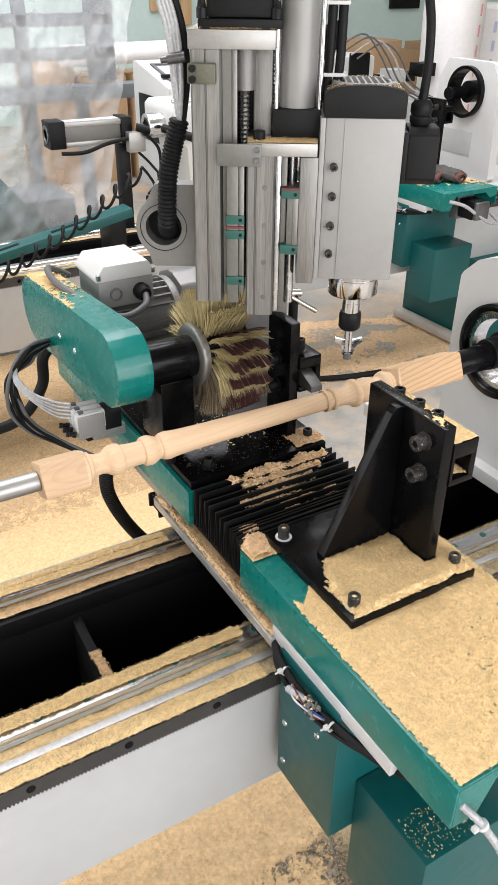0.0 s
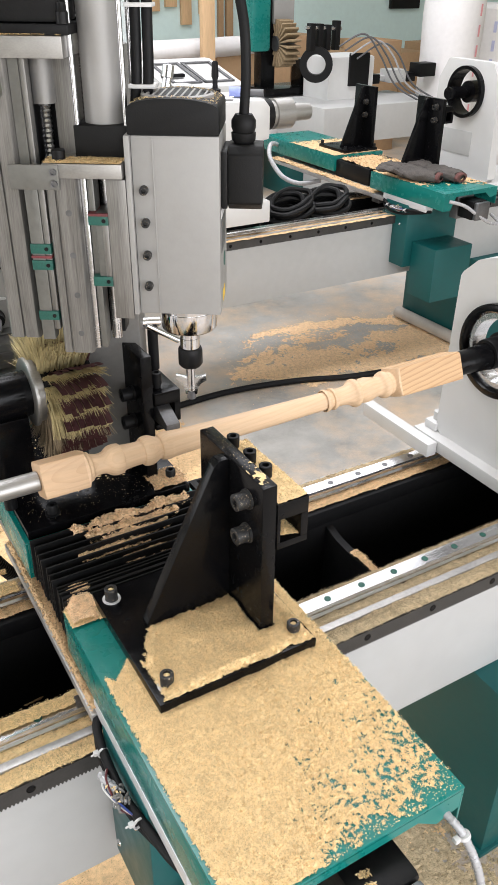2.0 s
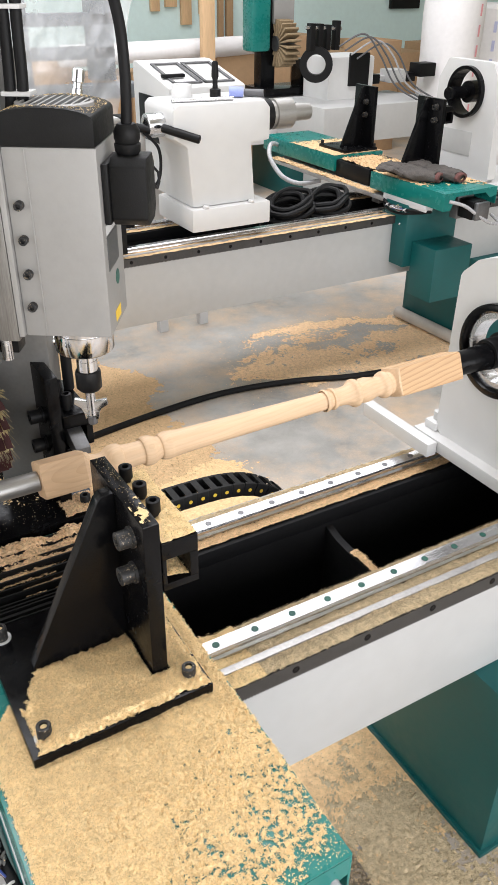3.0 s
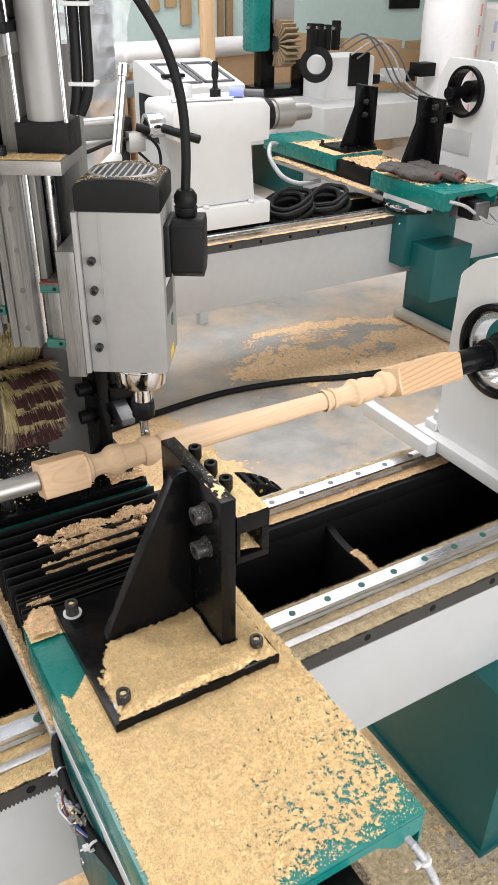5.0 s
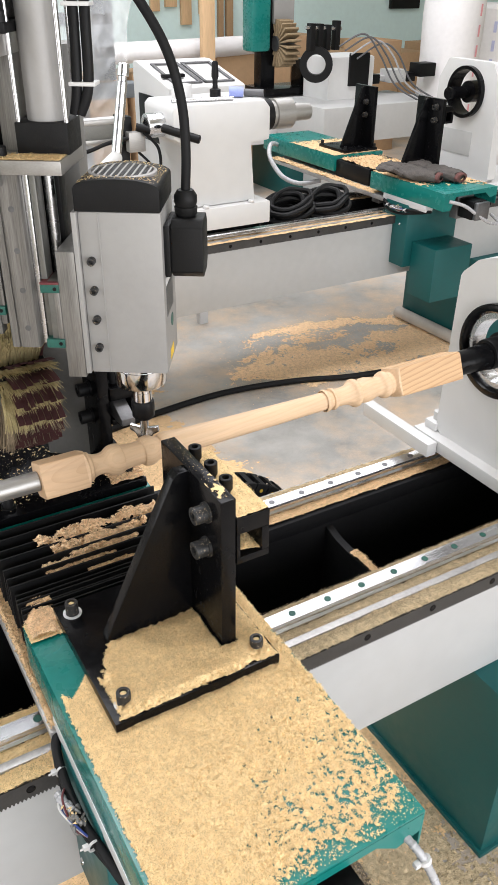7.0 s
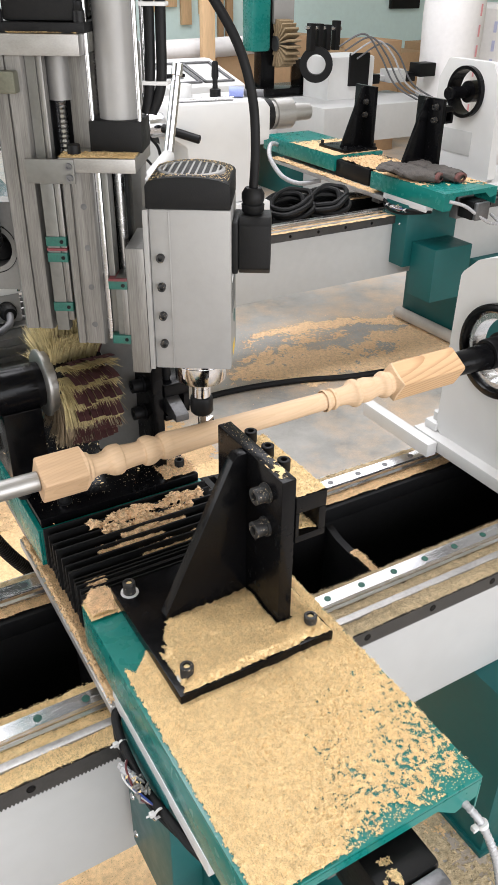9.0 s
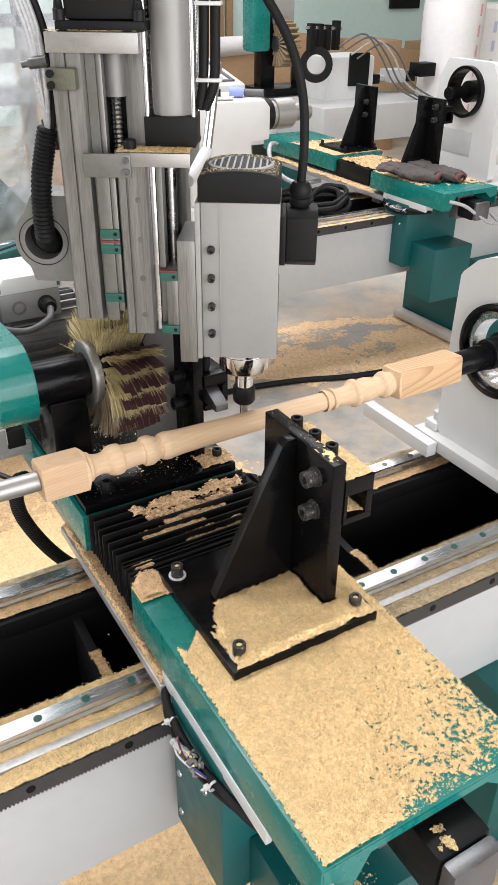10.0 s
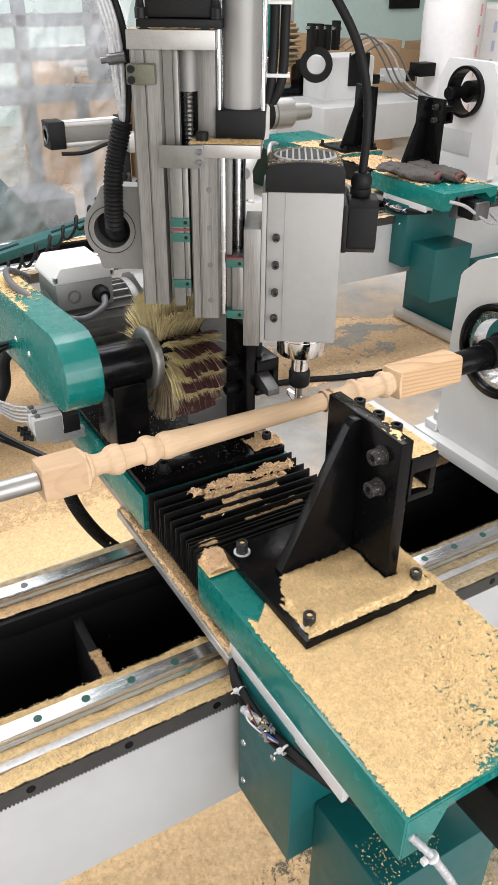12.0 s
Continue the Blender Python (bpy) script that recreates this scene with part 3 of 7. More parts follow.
def carriage(ztop=0.3227, hoses=True):
    t = thing("lathe_carriage", 0.12, 0.1, 0.02, "green lathe carriage with a sawdust-covered front table and a black steady", "carriage", "lathe carriages")
    bm = B()
    box(bm, -0.011, 0.25, -0.0585, 0.302, 0.022, 0.036, bevel=0.0012)
    base = part("base_plate", bm, BARE, t, "worn steel base plate with a bright edge")
    for yy in (0.0, 0.2405):
        for xx in (0.0, 0.17):
            bm = B()
            box(bm, xx, xx + 0.07, yy - 0.022, yy + 0.022, 0.003, 0.022, bevel=0.002)
            part("bearing_block", bm, DARKSTEEL, base)
    # the front table: a folded green cover
    bm = B()
    box(bm, -0.004, 0.2445, -0.374, 0.0345, 0.109, 0.113, bevel=0.0012)
    tab = part("front_table", bm, GREEN, t, "green enamelled table cover")
    for a in ((-0.004, -0.001, -0.374, 0.0345), (0.2415, 0.2445, -0.374, 0.0345), (-0.001, 0.2415, 0.031, 0.0345)):
        bx("side_skirt", GREEN, tab, *a, 0.053, 0.109, bevel=0.001)
    bm = B()
    prism(bm, [(-0.001, 0.109), (0.2415, 0.109), (0.2415, 0.085), (0.215, 0.078), (0.19, 0.098), (0.05, 0.098), (0.03, 0.053), (-0.001, 0.053)], "y", -0.374, -0.371)
    part("end_skirt", bm, GREEN, tab, "cut-out end of the green cover")
    bx("slide_bar", SILVER, t, -0.0045, 0.03, -0.287, -0.05, 0.030, 0.0525, label="flat aluminium slide bar under the table")
    bx("slide_bar", ALU_X, t, 0.21, 0.243, -0.287, -0.05, 0.038, 0.0525)
    bx("table_core", BLACK_DULL, t, 0.03, 0.21, -0.30, 0.03, 0.038, 0.098)
    # motor under the table's end
    bm = B()
    box(bm, 0.105, 0.170, -0.405, -0.335, 0.016, 0.081, bevel=0.006)
    mo = part("table_motor", bm, BLACK_DULL, t, "black square stepper motor dusted with chips")
    bx("motor_end", DARKSTEEL, mo, 0.107, 0.168, -0.424, -0.4055, 0.018, 0.079, bevel=0.005)
    bx("motor_flange", DARKSTEEL, mo, 0.10, 0.175, -0.335, -0.30, 0.006, 0.088, bevel=0.002)
    # hanging drive cover
    bm = B()
    box(bm, -0.006, 0.24, -0.20, -0.075, -0.195, 0.036, bevel=0.003)
    dc = part("drive_cover", bm, GREEN_CLEAN, t, "dark green sheet-metal drive cover")
    bm = B()
    box(bm, 0.03, 0.21, -0.33, -0.2005, -0.30, -0.10, bevel=0.003)
    part("motor_cover", bm, GREEN_CLEAN, t, "dark green motor cover")
    for yz in ((-0.09, -0.02), (-0.09, -0.09), (-0.09, -0.165), (-0.16, -0.04)):
        bm = B()
        spun(bm, (-0.006, yz[0], yz[1]), (-1, 0, 0), [(0, 0.005), (0.0015, 0.0045), (0.003, 0.002)], 12)
        part("cover_screw", bm, STEEL, dc)
    # steady foot
    bm = B()
    box(bm, 0.033, 0.2235, -0.1585, 0.034, 0.1133, 0.1272, bevel=0.0012)
    foot = part("steady_foot", bm, BLACK, t, "glossy black steel foot plate")
    for x, y in ((0.050, 0.014), (0.051, -0.137), (0.205, -0.139), (0.205, 0.014)):
        bm = B()
        spun(bm, (x, y, 0.1286), (0, 0, 1), [(0, 0.0074), (0.0145, 0.0074), (0.0155, 0.0066), (0.0155, 0.0042), (0.008, 0.0038)], 20)
        fb = part("foot_bolt", bm, SCREW, foot, "black socket head bolt filled with sawdust")
        bm = B()
        ring(bm, (0, 0), [(0, 0.0108), (0, 0.0077), (0.0012, 0.0077), (0.0012, 0.0108)], 24)
        bmesh.ops.transform(bm, matrix=Matrix.Translation((x, y, 0.1272)) @ Matrix.Rotation(radians(-90), 4, "Y"), verts=bm.verts)
        part("washer", bm, SILVER, fb, "bright steel washer")
        bm = B()
        spun(bm, (x, y, 0.138), (0, 0, 1), [(0, 0.0038), (0.0035, 0.0036), (0.0046, 0.0015)], 10)
        part("packed_dust", bm, DUST, fb, "sawdust packed in the socket")
    rise = ztop - 0.3227
    upright(t, 0.172, 0.189, -0.1225, 0.0150, 0.1272, ztop, -0.045, ((-0.093, 0.294 + rise), (-0.093, 0.2505 + rise)))
    # angle block with the cutter wedge behind the plate
    bm = B()
    for dims in ((0.1892, 0.2275, -0.124, 0.006, 0.2785, 0.2985), (0.1892, 0.1935, -0.124, 0.006, 0.2490, 0.2785), (0.1892, 0.2275, -0.124, 0.006, 0.2405, 0.2490), (0.2187, 0.2275, -0.124, 0.006, 0.2490, 0.2785)):
        box(bm, *dims[:4], dims[4] + rise, dims[5] + rise, bevel=0.0008)
    arm = part("tool_holder", bm, BLACK, t, "black box-section tool holder topped with chips")
    for yy in (-0.007, -0.044, -0.077):
        bm = B()
        spun(bm, (0.2025, yy, 0.2985 + rise), (0, 0, 1), [(0, 0.0055), (0.005, 0.0055), (0.0052, 0.0073), (0.0185, 0.0073), (0.019, 0.0066), (0.019, 0.004), (0.012, 0.0035)], 18)
        part("holder_screw", bm, BLACK_DULL, arm, "black socket head screw")
    bm = B()
    prism(bm, [(0.006, 0.276 + rise), (0.042, 0.268 + rise), (0.042, 0.260 + rise), (0.006, 0.250 + rise)], "x", 0.198, 0.214, bevel=0.001)
    part("turning_tool", bm, DARKSTEEL, arm, "dark steel turning tool")
    # cable bundle and valve under the slide bar
    bm = B()
    tube(bm, [(0.004, -0.050, 0.030), (-0.008, -0.064, 0.027), (-0.013, -0.088, 0.022), (-0.015, -0.125, 0.017), (-0.014, -0.165, 0.016), (-0.009, -0.205, 0.020), (-0.002, -0.255, 0.026), (0.012, -0.30, 0.034)], 0.0052, 10)
    cb = part("cable", bm, RUBBER, t, "thick black cable tied under the table")
    bm = B()
    tube(bm, [(0.002, -0.052, 0.022), (-0.012, -0.075, 0.010), (-0.016, -0.120, 0.000), (-0.014, -0.170, 0.002), (-0.006, -0.22, 0.012), (0.010, -0.28, 0.026)], 0.0042, 8)
    part("thin_cable", bm, RUBBER, cb)
    rc = random.Random(44)
    for yy, zz in ((-0.098, 0.016), (-0.196, 0.016)):
        bm = B()
        ring(bm, (0, 0), [(-0.0013, 0.0066), (-0.0013, 0.0053), (0.0013, 0.0053), (0.0013, 0.0066)], 16)
        bmesh.ops.transform(bm, matrix=pose(-0.0145, yy, zz + 0.003, 0, 0, -78), verts=bm.verts)
        box(bm, -0.025, -0.019, yy - 0.0028, yy + 0.0028, zz + 0.004, zz + 0.009, bevel=0.001)
        rod(bm, (-0.023, yy, zz + 0.006), (-0.027, yy + 0.003, zz + 0.001), 0.0011, seg=6)
        part("cable_tie", bm, WHITE, cb, "white plastic cable tie")
    for yy, dz in ((-0.135, 0.003), (-0.143, 0.006)):
        bm = B()
        spun(bm, (-0.027, yy + 0.012, 0.016 + dz), (0.35, -1, -0.05), [(-0.002, 0.003), (0, 0.0048), (0.010, 0.0048), (0.0105, 0.0036), (0.016, 0.0036), (0.0165, 0.0046), (0.022, 0.0046)], 12)
        part("hose_fitting", bm, CLEARTUBE, cb, "clear plastic connector")
    bm = B()
    for k in range(26):
        a = rc.uniform(0, 6.28)
        p = Vector((-0.019 + 0.007 * math.cos(a), -0.160 + rc.uniform(-0.012, 0.012), 0.018 + 0.008 * math.sin(a)))
        spun(bm, p, (rc.gauss(0, 1), rc.gauss(0, 1), rc.gauss(0, 1)), [(-0.004, 0.0006), (-0.002, 0.0016 + 0.0012 * rc.random()), (0.002, 0.0016), (0.004, 0.0006)], 7)
    part("wire_joint", bm, CAST, cb, "greasy knot of taped wire joints")
    bm = B()
    for k in range(16):
        p = Vector((-0.023 + rc.gauss(0, 0.004), -0.160 + rc.gauss(0, 0.008), 0.026 + rc.gauss(0, 0.003)))
        chip(bm, p, 0.003, rc)
    part("sawdust", bm, DUST, cb, "chips caught in the wires", "stuff")
    for k, (wa, wb) in enumerate(((0.010, 0.0), (-0.004, 0.004), (0.004, 0.010))):
        bm = B()
        tube(bm, [(-0.017, -0.118, 0.018), (-0.026 - wb * 0.5, -0.140, 0.018 + wa), (-0.024, -0.165, 0.020 - wa * 0.6), (-0.016, -0.185, 0.020)], 0.0012, 6)
        part("loose_wire", bm, (CAPRED, BLUE_WIRE, WHITE)[k], cb)
    for pts in ([(0.224, -0.366, 0.088), (0.234, -0.392, 0.070), (0.246, -0.412, 0.020), (0.252, -0.424, -0.05), (0.25, -0.43, -0.14), (0.22, -0.40, -0.27)], [(0.006, -0.372, 0.083), (0.018, -0.392, 0.068), (0.040, -0.41, 0.02), (0.055, -0.42, -0.05), (0.065, -0.42, -0.14)]) if hoses else ():
        bm = B()
        tube(bm, pts, 0.0036, 12, ribs=0.0009, pitch=0.0044)
        hs = part("pneumatic_hose", bm, CLEARTUBE, t, "braided clear hose hanging from the table")
        bm = B()
        q = Vector(pts[1])
        d = (Vector(pts[2]) - q).normalized()
        spun(bm, q, d, [(-0.002, 0.0052), (-0.002, 0.0066), (0.002, 0.0066), (0.002, 0.0052)], 16)
        box(bm, q.x - 0.012, q.x - 0.006, q.y - 0.003, q.y + 0.003, q.z - 0.003, q.z + 0.003, bevel=0.001)
        part("cable_tie", bm, WHITE, hs, "white plastic cable tie")
    if not hoses:
        bm = B()
        tube(bm, [(0.02, -0.373, 0.085), (0.07, -0.40, 0.07), (0.13, -0.42, 0.03), (0.19, -0.42, 0.0), (0.25, -0.40, -0.01), (0.28, -0.33, 0.0)], 0.006, 8)
        part("pneumatic_hose", bm, CLEARTUBE, t, "white hose looping from the table")
    return t


CARRIAGE = carriage()


def bellows():
    t = thing("bellows", 0.12, 0.11, 0.05, "black ribbed bellows with chips caught in its folds", "bellows")
    bm = B()
    box(bm, 0.008, 0.232, 0.036, 0.235, 0.045, 0.072, bevel=0.001)
    part("inner_sheet", bm, RUBBER, t, "black inner sheet of the bellows")
    ys = [0.042, 0.048, 0.053, 0.058, 0.064, 0.072, 0.084, 0.098, 0.113, 0.128, 0.144, 0.160, 0.174]
    folds = []
    for k, yy in enumerate(ys):
        bm = B()
        top = 0.1215 + 0.0015 * math.sin(k * 2.3)
        prism(bm, [(yy - 0.0045, 0.06), (yy - 0.0006, top), (yy + 0.0010, top + 0.0006), (yy + 0.0016, top), (yy + 0.0055, 0.06), (yy + 0.004, 0.06), (yy + 0.0004, top - 0.004), (yy - 0.003, 0.06)], "x", 0.0 + 0.001 * (k % 3), 0.242 - 0.002 * (k % 2))
        f = part("fold", bm, RUBBER, t)
        folds.append((f, (yy - 0.036) / 0.155))
    return t, folds


BELLOWS, FOLDS = bellows()
# ---------------------------------------------------------------- the sanding head on the rear table


def sanding_head():
    t = thing("sanding_head", 0.12, 0.45, 0.05, "green rear table with a motor-driven sanding brush and a black steady", "sanding head")
    bm = B()
    box(bm, -0.004, 0.2445, 0.186, 0.78, 0.109, 0.113, bevel=0.0012)
    tab = part("rear_table", bm, GREEN, t, "green enamelled rear table cover")
    for a in ((-0.004, -0.001, 0.186, 0.78), (0.2415, 0.2445, 0.186, 0.78), (-0.001, 0.2415, 0.186, 0.189)):
        bx("side_skirt", GREEN, tab, *a, 0.053, 0.109, bevel=0.001)
    bx("slide_bar", ALU_X, t, -0.003, 0.03, 0.25, 0.70, 0.037, 0.0525)
    bx("slide_bar", ALU_X, t, 0.21, 0.243, 0.25, 0.70, 0.037, 0.0525)
    bm = B()
    box(bm, 0.002, 0.240, 0.188, 0.46, 0.1133, 0.1272, bevel=0.0015)
    foot = part("mounting_plate", bm, BLACK, t, "glossy black steel mounting plate")
    for x, y in ((0.222, 0.214), (0.045, 0.214), (0.03, 0.36), (0.205, 0.40)):
        bm = B()
        bolt(bm, x, y, 0.1272, 0.0072, 0.015)
        part("plate_bolt", bm, BLACK_DULL, foot, "black socket head bolt")
    # rear steady
    bm = B()
    box(bm, 0.191, 0.2075, 0.226, 0.35, 0.1272, 0.320, bevel=0.0012)
    part("upright_plate", bm, BLACK, t, "black steel upright plate")
    for zz in (0.210, 0.254):
        bm = B()
        spun(bm, (0.191, 0.259, zz), (-1, 0, 0), [(0, 0.0115), (0.003, 0.0115), (0.0032, 0.0095), (0.018, 0.0095), (0.0185, 0.005), (0.01, 0.0045)], 20)
        part("clamp_screw", bm, BLACK_DULL, t, "black socket head screw")
    bm = B()
    box(bm, 0.2077, 0.2465, 0.223, 0.33, 0.244, 0.263, bevel=0.0008), box(bm, 0.2375, 0.2465, 0.223, 0.33, 0.214, 0.244, bevel=0.0008)
    box(bm, 0.2077, 0.2375, 0.223, 0.33, 0.206, 0.214, bevel=0.0008)
    arm = part("tool_holder", bm, BLACK, t, "black box-section tool holder")
    for yy in (0.243, 0.285):
        bm = B()
        spun(bm, (0.2205, yy, 0.263), (0, 0, 1), [(0, 0.0055), (0.006, 0.0055), (0.0062, 0.0073), (0.0225, 0.0073), (0.023, 0.0066), (0.023, 0.004), (0.014, 0.0035)], 18)
        part("holder_screw", bm, BLACK_DULL, arm)
    bm = B()
    prism(bm, [(0.232, 0.243), (0.196, 0.226), (0.196, 0.216), (0.25, 0.214), (0.25, 0.243)], "x", 0.212, 0.232, bevel=0.001)
    part("turning_tool", bm, DARKSTEEL, arm, "ground steel turning tool")
    bm = B()
    rod(bm, (0.243, 0.30, 0.2632), (0.243, 0.30, 0.333), 0.0075, seg=14)
    lv = part("lever_post", bm, BLACK_DULL, t)
    bm = B()
    rod(bm, (0.214, 0.302, 0.339), (0.255, 0.30, 0.334), 0.0068, seg=16, bevel=0.001)
    rod(bm, (0.232, 0.296, 0.334), (0.279, 0.290, 0.303), 0.0045, seg=14, bevel=0.0008)
    part("clamp_lever", bm, CHROME, lv, "bright steel clamping lever")
    # belt cover
    bm = B()
    a, b, r = Vector((0.280, 0.290)), Vector((0.615, 0.262)), 0.056
    pts = []
    base = math.atan2(b.y - a.y, b.x - a.x)
    for c, s in ((a, 1), (b, -1)):
        for k in range(13):
            an = base + math.pi / 2 * s + math.pi * k / 12 if s == 1 else base - math.pi / 2 + math.pi * k / 12
            pts.append((c.x + math.cos(an) * r, c.y + math.sin(an) * r))
    prism(bm, pts, "x", -0.082, -0.030, bevel=0.002)
    cov = part("belt_cover", bm, GREEN, t, "rounded green belt cover dusted with chips")
    for p in ((0.47, 0.268), (0.40, 0.27)):
        bm = B()
        spun(bm, (-0.082, p[0], p[1]), (-1, 0, 0), [(0, 0.005), (0.0015, 0.0045), (0.003, 0.002)], 12)
        part("cover_screw", bm, STEEL, cov)
    # bearing housing, flange and brush
    ay, az = 0.272, 0.285
    bm = B()
    spun(bm, (-0.030, ay, az), (1, 0, 0), [(0, 0.031), (0.072, 0.031), (0.074, 0.030), (0.078, 0.030)], 40)
    part("bearing_housing", bm, BLACK, t, "glossy black bearing housing")
    bx("housing_foot", BLACK, t, -0.012, 0.040, ay - 0.025, ay + 0.05, 0.155, 0.262, bevel=0.002)
    for xx, yy in ((0.0, 0.255), (0.028, 0.315)):
        bm = B()
        rod(bm, (xx, yy, 0.127), (xx, yy, 0.16), 0.009, seg=14)
        part("foot_screw", bm, BLACK_DULL, t)
    bm = B()
    spun(bm, (0.048, ay, az), (1, 0, 0), [(0, 0.028), (0.0, 0.044), (0.0015, 0.046), (0.005, 0.046), (0.006, 0.042), (0.014, 0.041), (0.016, 0.036), (0.085, 0.034)], 48)
    part("brush_flange", bm, ALU_X, t, "dark steel clamping flange of the brush")
    rng = random.Random(5)
    hub = 0.037
    strips = 22
    bm = B()
    rod(bm, (0.058, ay, az), (0.131, ay, az), 0.0375, seg=40)
    part("brush_core", bm, BLACK_DULL, t, "dark core of the brush")
    for k in range(strips):
        an = 2 * math.pi * (k + 0.3) / strips
        up = math.sin(an)
        front = math.cos(an) < 0.35 and up < 0.72
        e = Vector((0, math.cos(an), math.sin(an)))
        tg = Vector((0, -math.sin(an), math.cos(an)))
        bm = B()
        lean = rng.gauss(0, 0.0022)
        for tuft in range(9):
            x = 0.066 + 0.0068 * tuft
            tl, ts = rng.uniform(0.92, 1.04), rng.gauss(0, 0.0012)
            for _ in range(62):
                u, w_ = rng.gauss(0, 1), rng.gauss(0, 1)
                ln = rng.uniform(0.050, 0.057) * tl * (0.95 if front and tuft > 0 else 1.0) * (1.0 if rng.random() > 0.12 else 0.86)
                w_ = abs(w_) if front else w_
                p0 = Vector((x + 0.0014 * u, ay, az)) + e * hub + tg * 0.0010 * w_
                side = Vector((0.0030 * u + (0.006 if tuft > 7 else 0) - (0.005 if tuft < 1 else 0), 0, 0))
                bend = tg * (0.0024 * w_ + lean + ts + (0.0118 if front else 0.002))
                mid, tip = p0 + e * ln * 0.55 + bend * 0.36 + side * 0.35, p0 + e * ln + bend * 1.25 + side
                w = rng.uniform(0.0004, 0.0007)
                wv = Vector((w, 0, 0)) if rng.random() < 0.5 else tg * w
                v = [bm.verts.new(q) for q in (p0 - wv, p0 + wv, mid + wv, mid - wv, tip + wv * 0.5, tip - wv * 0.5)]
                bm.faces.new((v[0], v[1], v[2], v[3])), bm.faces.new((v[3], v[2], v[4], v[5]))
        # strips on the brush's lower side take the darker bristle colour
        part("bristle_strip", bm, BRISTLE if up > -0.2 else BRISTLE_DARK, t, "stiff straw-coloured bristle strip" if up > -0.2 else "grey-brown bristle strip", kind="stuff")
        # abrasive cloth lying on the strip, slit into fingers
        bm = B()
        reach = 0.0550 if front else 0.034
        cuts = [(rng.uniform(-0.0022, 0.0014), rng.gauss(0, 0.0012)) for _ in range(7)]
        g = []
        for i in range(15):
            cut, curl = cuts[i // 2 - (1 if i == 14 else 0)]
            row = []
            for q in range(8):
                f_ = q / 7
                row.append(bm.verts.new(Vector((0.0700 + 0.0087 * ((i + 1) // 2) - (0.0004 if i % 2 else 0.0), ay, az)) + e * (hub + (reach + cut * f_) * f_) + tg * (-0.0036 + (0.0185 if front else 0.004) * f_ * f_ + curl * f_ * f_)))
            g.append(row)
        for i in range(14):
            for q in range(7):
                if i % 2 == 1 and q > 3:
                    continue
                bm.faces.new((g[i][q], g[i + 1][q], g[i + 1][q + 1], g[i][q + 1])).smooth = True
        bmesh.ops.solidify(bm, geom=list(bm.faces), thickness=0.0009)
        part("abrasive_flap", bm, ABRASIVE, t, "red-brown abrasive cloth flap slit into fingers")
    # motor
    my, mz = 0.545, 0.238
    bm = B()
    spun(bm, (-0.028, my, mz), (1, 0, 0), [(0, 0.04), (0.016, 0.06), (0.022, 0.068), (0.036, 0.068), (0.038, 0.060), (0.155, 0.060), (0.157, 0.068), (0.168, 0.068), (0.17, 0.063), (0.20, 0.060), (0.21, 0.045)], 40)
    mo = part("motor_body", bm, MOTOR, t, "ribbed dark grey motor housing")
    for k in range(28):
        an = 2 * math.pi * k / 28
        bm = B()
        box(bm, 0.012, 0.127, -0.0013, 0.0013, 0.057, 0.069)
        bmesh.ops.transform(bm, matrix=Matrix.Translation((0, my, mz)) @ Matrix.Rotation(an, 4, "X"), verts=bm.verts)
        part("cooling_fin", bm, MOTOR, mo)
    bm = B()
    prism(bm, [(0.535, 0.315), (0.50, 0.302), (0.48, 0.26), (0.48, 0.22), (0.61, 0.22), (0.61, 0.26), (0.59, 0.302), (0.555, 0.315)], "x", 0.145, 0.20, bevel=0.006)
    part("fan_cowl", bm, MOTOR, t, "dark grey fan cowl")
    bx("motor_foot", MOTOR, t, 0.005, 0.125, my - 0.07, my + 0.07, 0.1275, 0.19, bevel=0.003)
    bx("terminal_box", SPGREY, t, -0.004, 0.092, 0.492, 0.585, 0.288, 0.334, bevel=0.004, label="cast grey terminal box")
    bm = B()
    prism(bm, [(-0.008, 0.334), (0.096, 0.334), (0.096, 0.340), (0.082, 0.360), (0.006, 0.360), (-0.008, 0.340)], "y", 0.489, 0.588, bevel=0.003)
    lid = part("box_lid", bm, WHITE, t, "pale grey domed lid")
    for xx in (-0.003, 0.091):
        bm = B()
        rod(bm, (xx, 0.492, 0.338), (xx, 0.492, 0.346), 0.0045, seg=12)
        part("lid_screw", bm, STEEL, lid)
    bm = B()
    spun(bm, (0.068, 0.492, 0.310), (0, -1, 0), [(0, 0.014), (0.010, 0.014), (0.012, 0.012), (0.022, 0.010)], 16)
    part("cable_gland", bm, PLASTIC_BLACK, t)
    bm = B()
    ring(bm, (0, 0), [(0, 0.011), (0, 0.008), (0.003, 0.008), (0.003, 0.011)], 24)
    bmesh.ops.transform(bm, matrix=pose(0.025, 0.492, 0.310, 0, 0, -90), verts=bm.verts)
    part("knockout", bm, CAST, t)
    bm = B()
    tube(bm, [(0.068, 0.472, 0.310), (0.058, 0.452, 0.300), (0.02, 0.44, 0.292), (-0.02, 0.445, 0.303), (-0.045, 0.47, 0.324), (-0.062, 0.53, 0.335), (-0.05, 0.60, 0.335), (-0.01, 0.62, 0.31)], 0.0055, 10)
    part("motor_cable", bm, CABLE_GREY, t, "grey motor cable")
    # valve block, loops of cable and flexible conduit beside the table
    bm = B()
    box(bm, -0.09, -0.045, 0.40, 0.45, 0.115, 0.155, bevel=0.002)
    vb = part("valve_block", bm, SPGREY, t, "pale solenoid valve block with fittings")
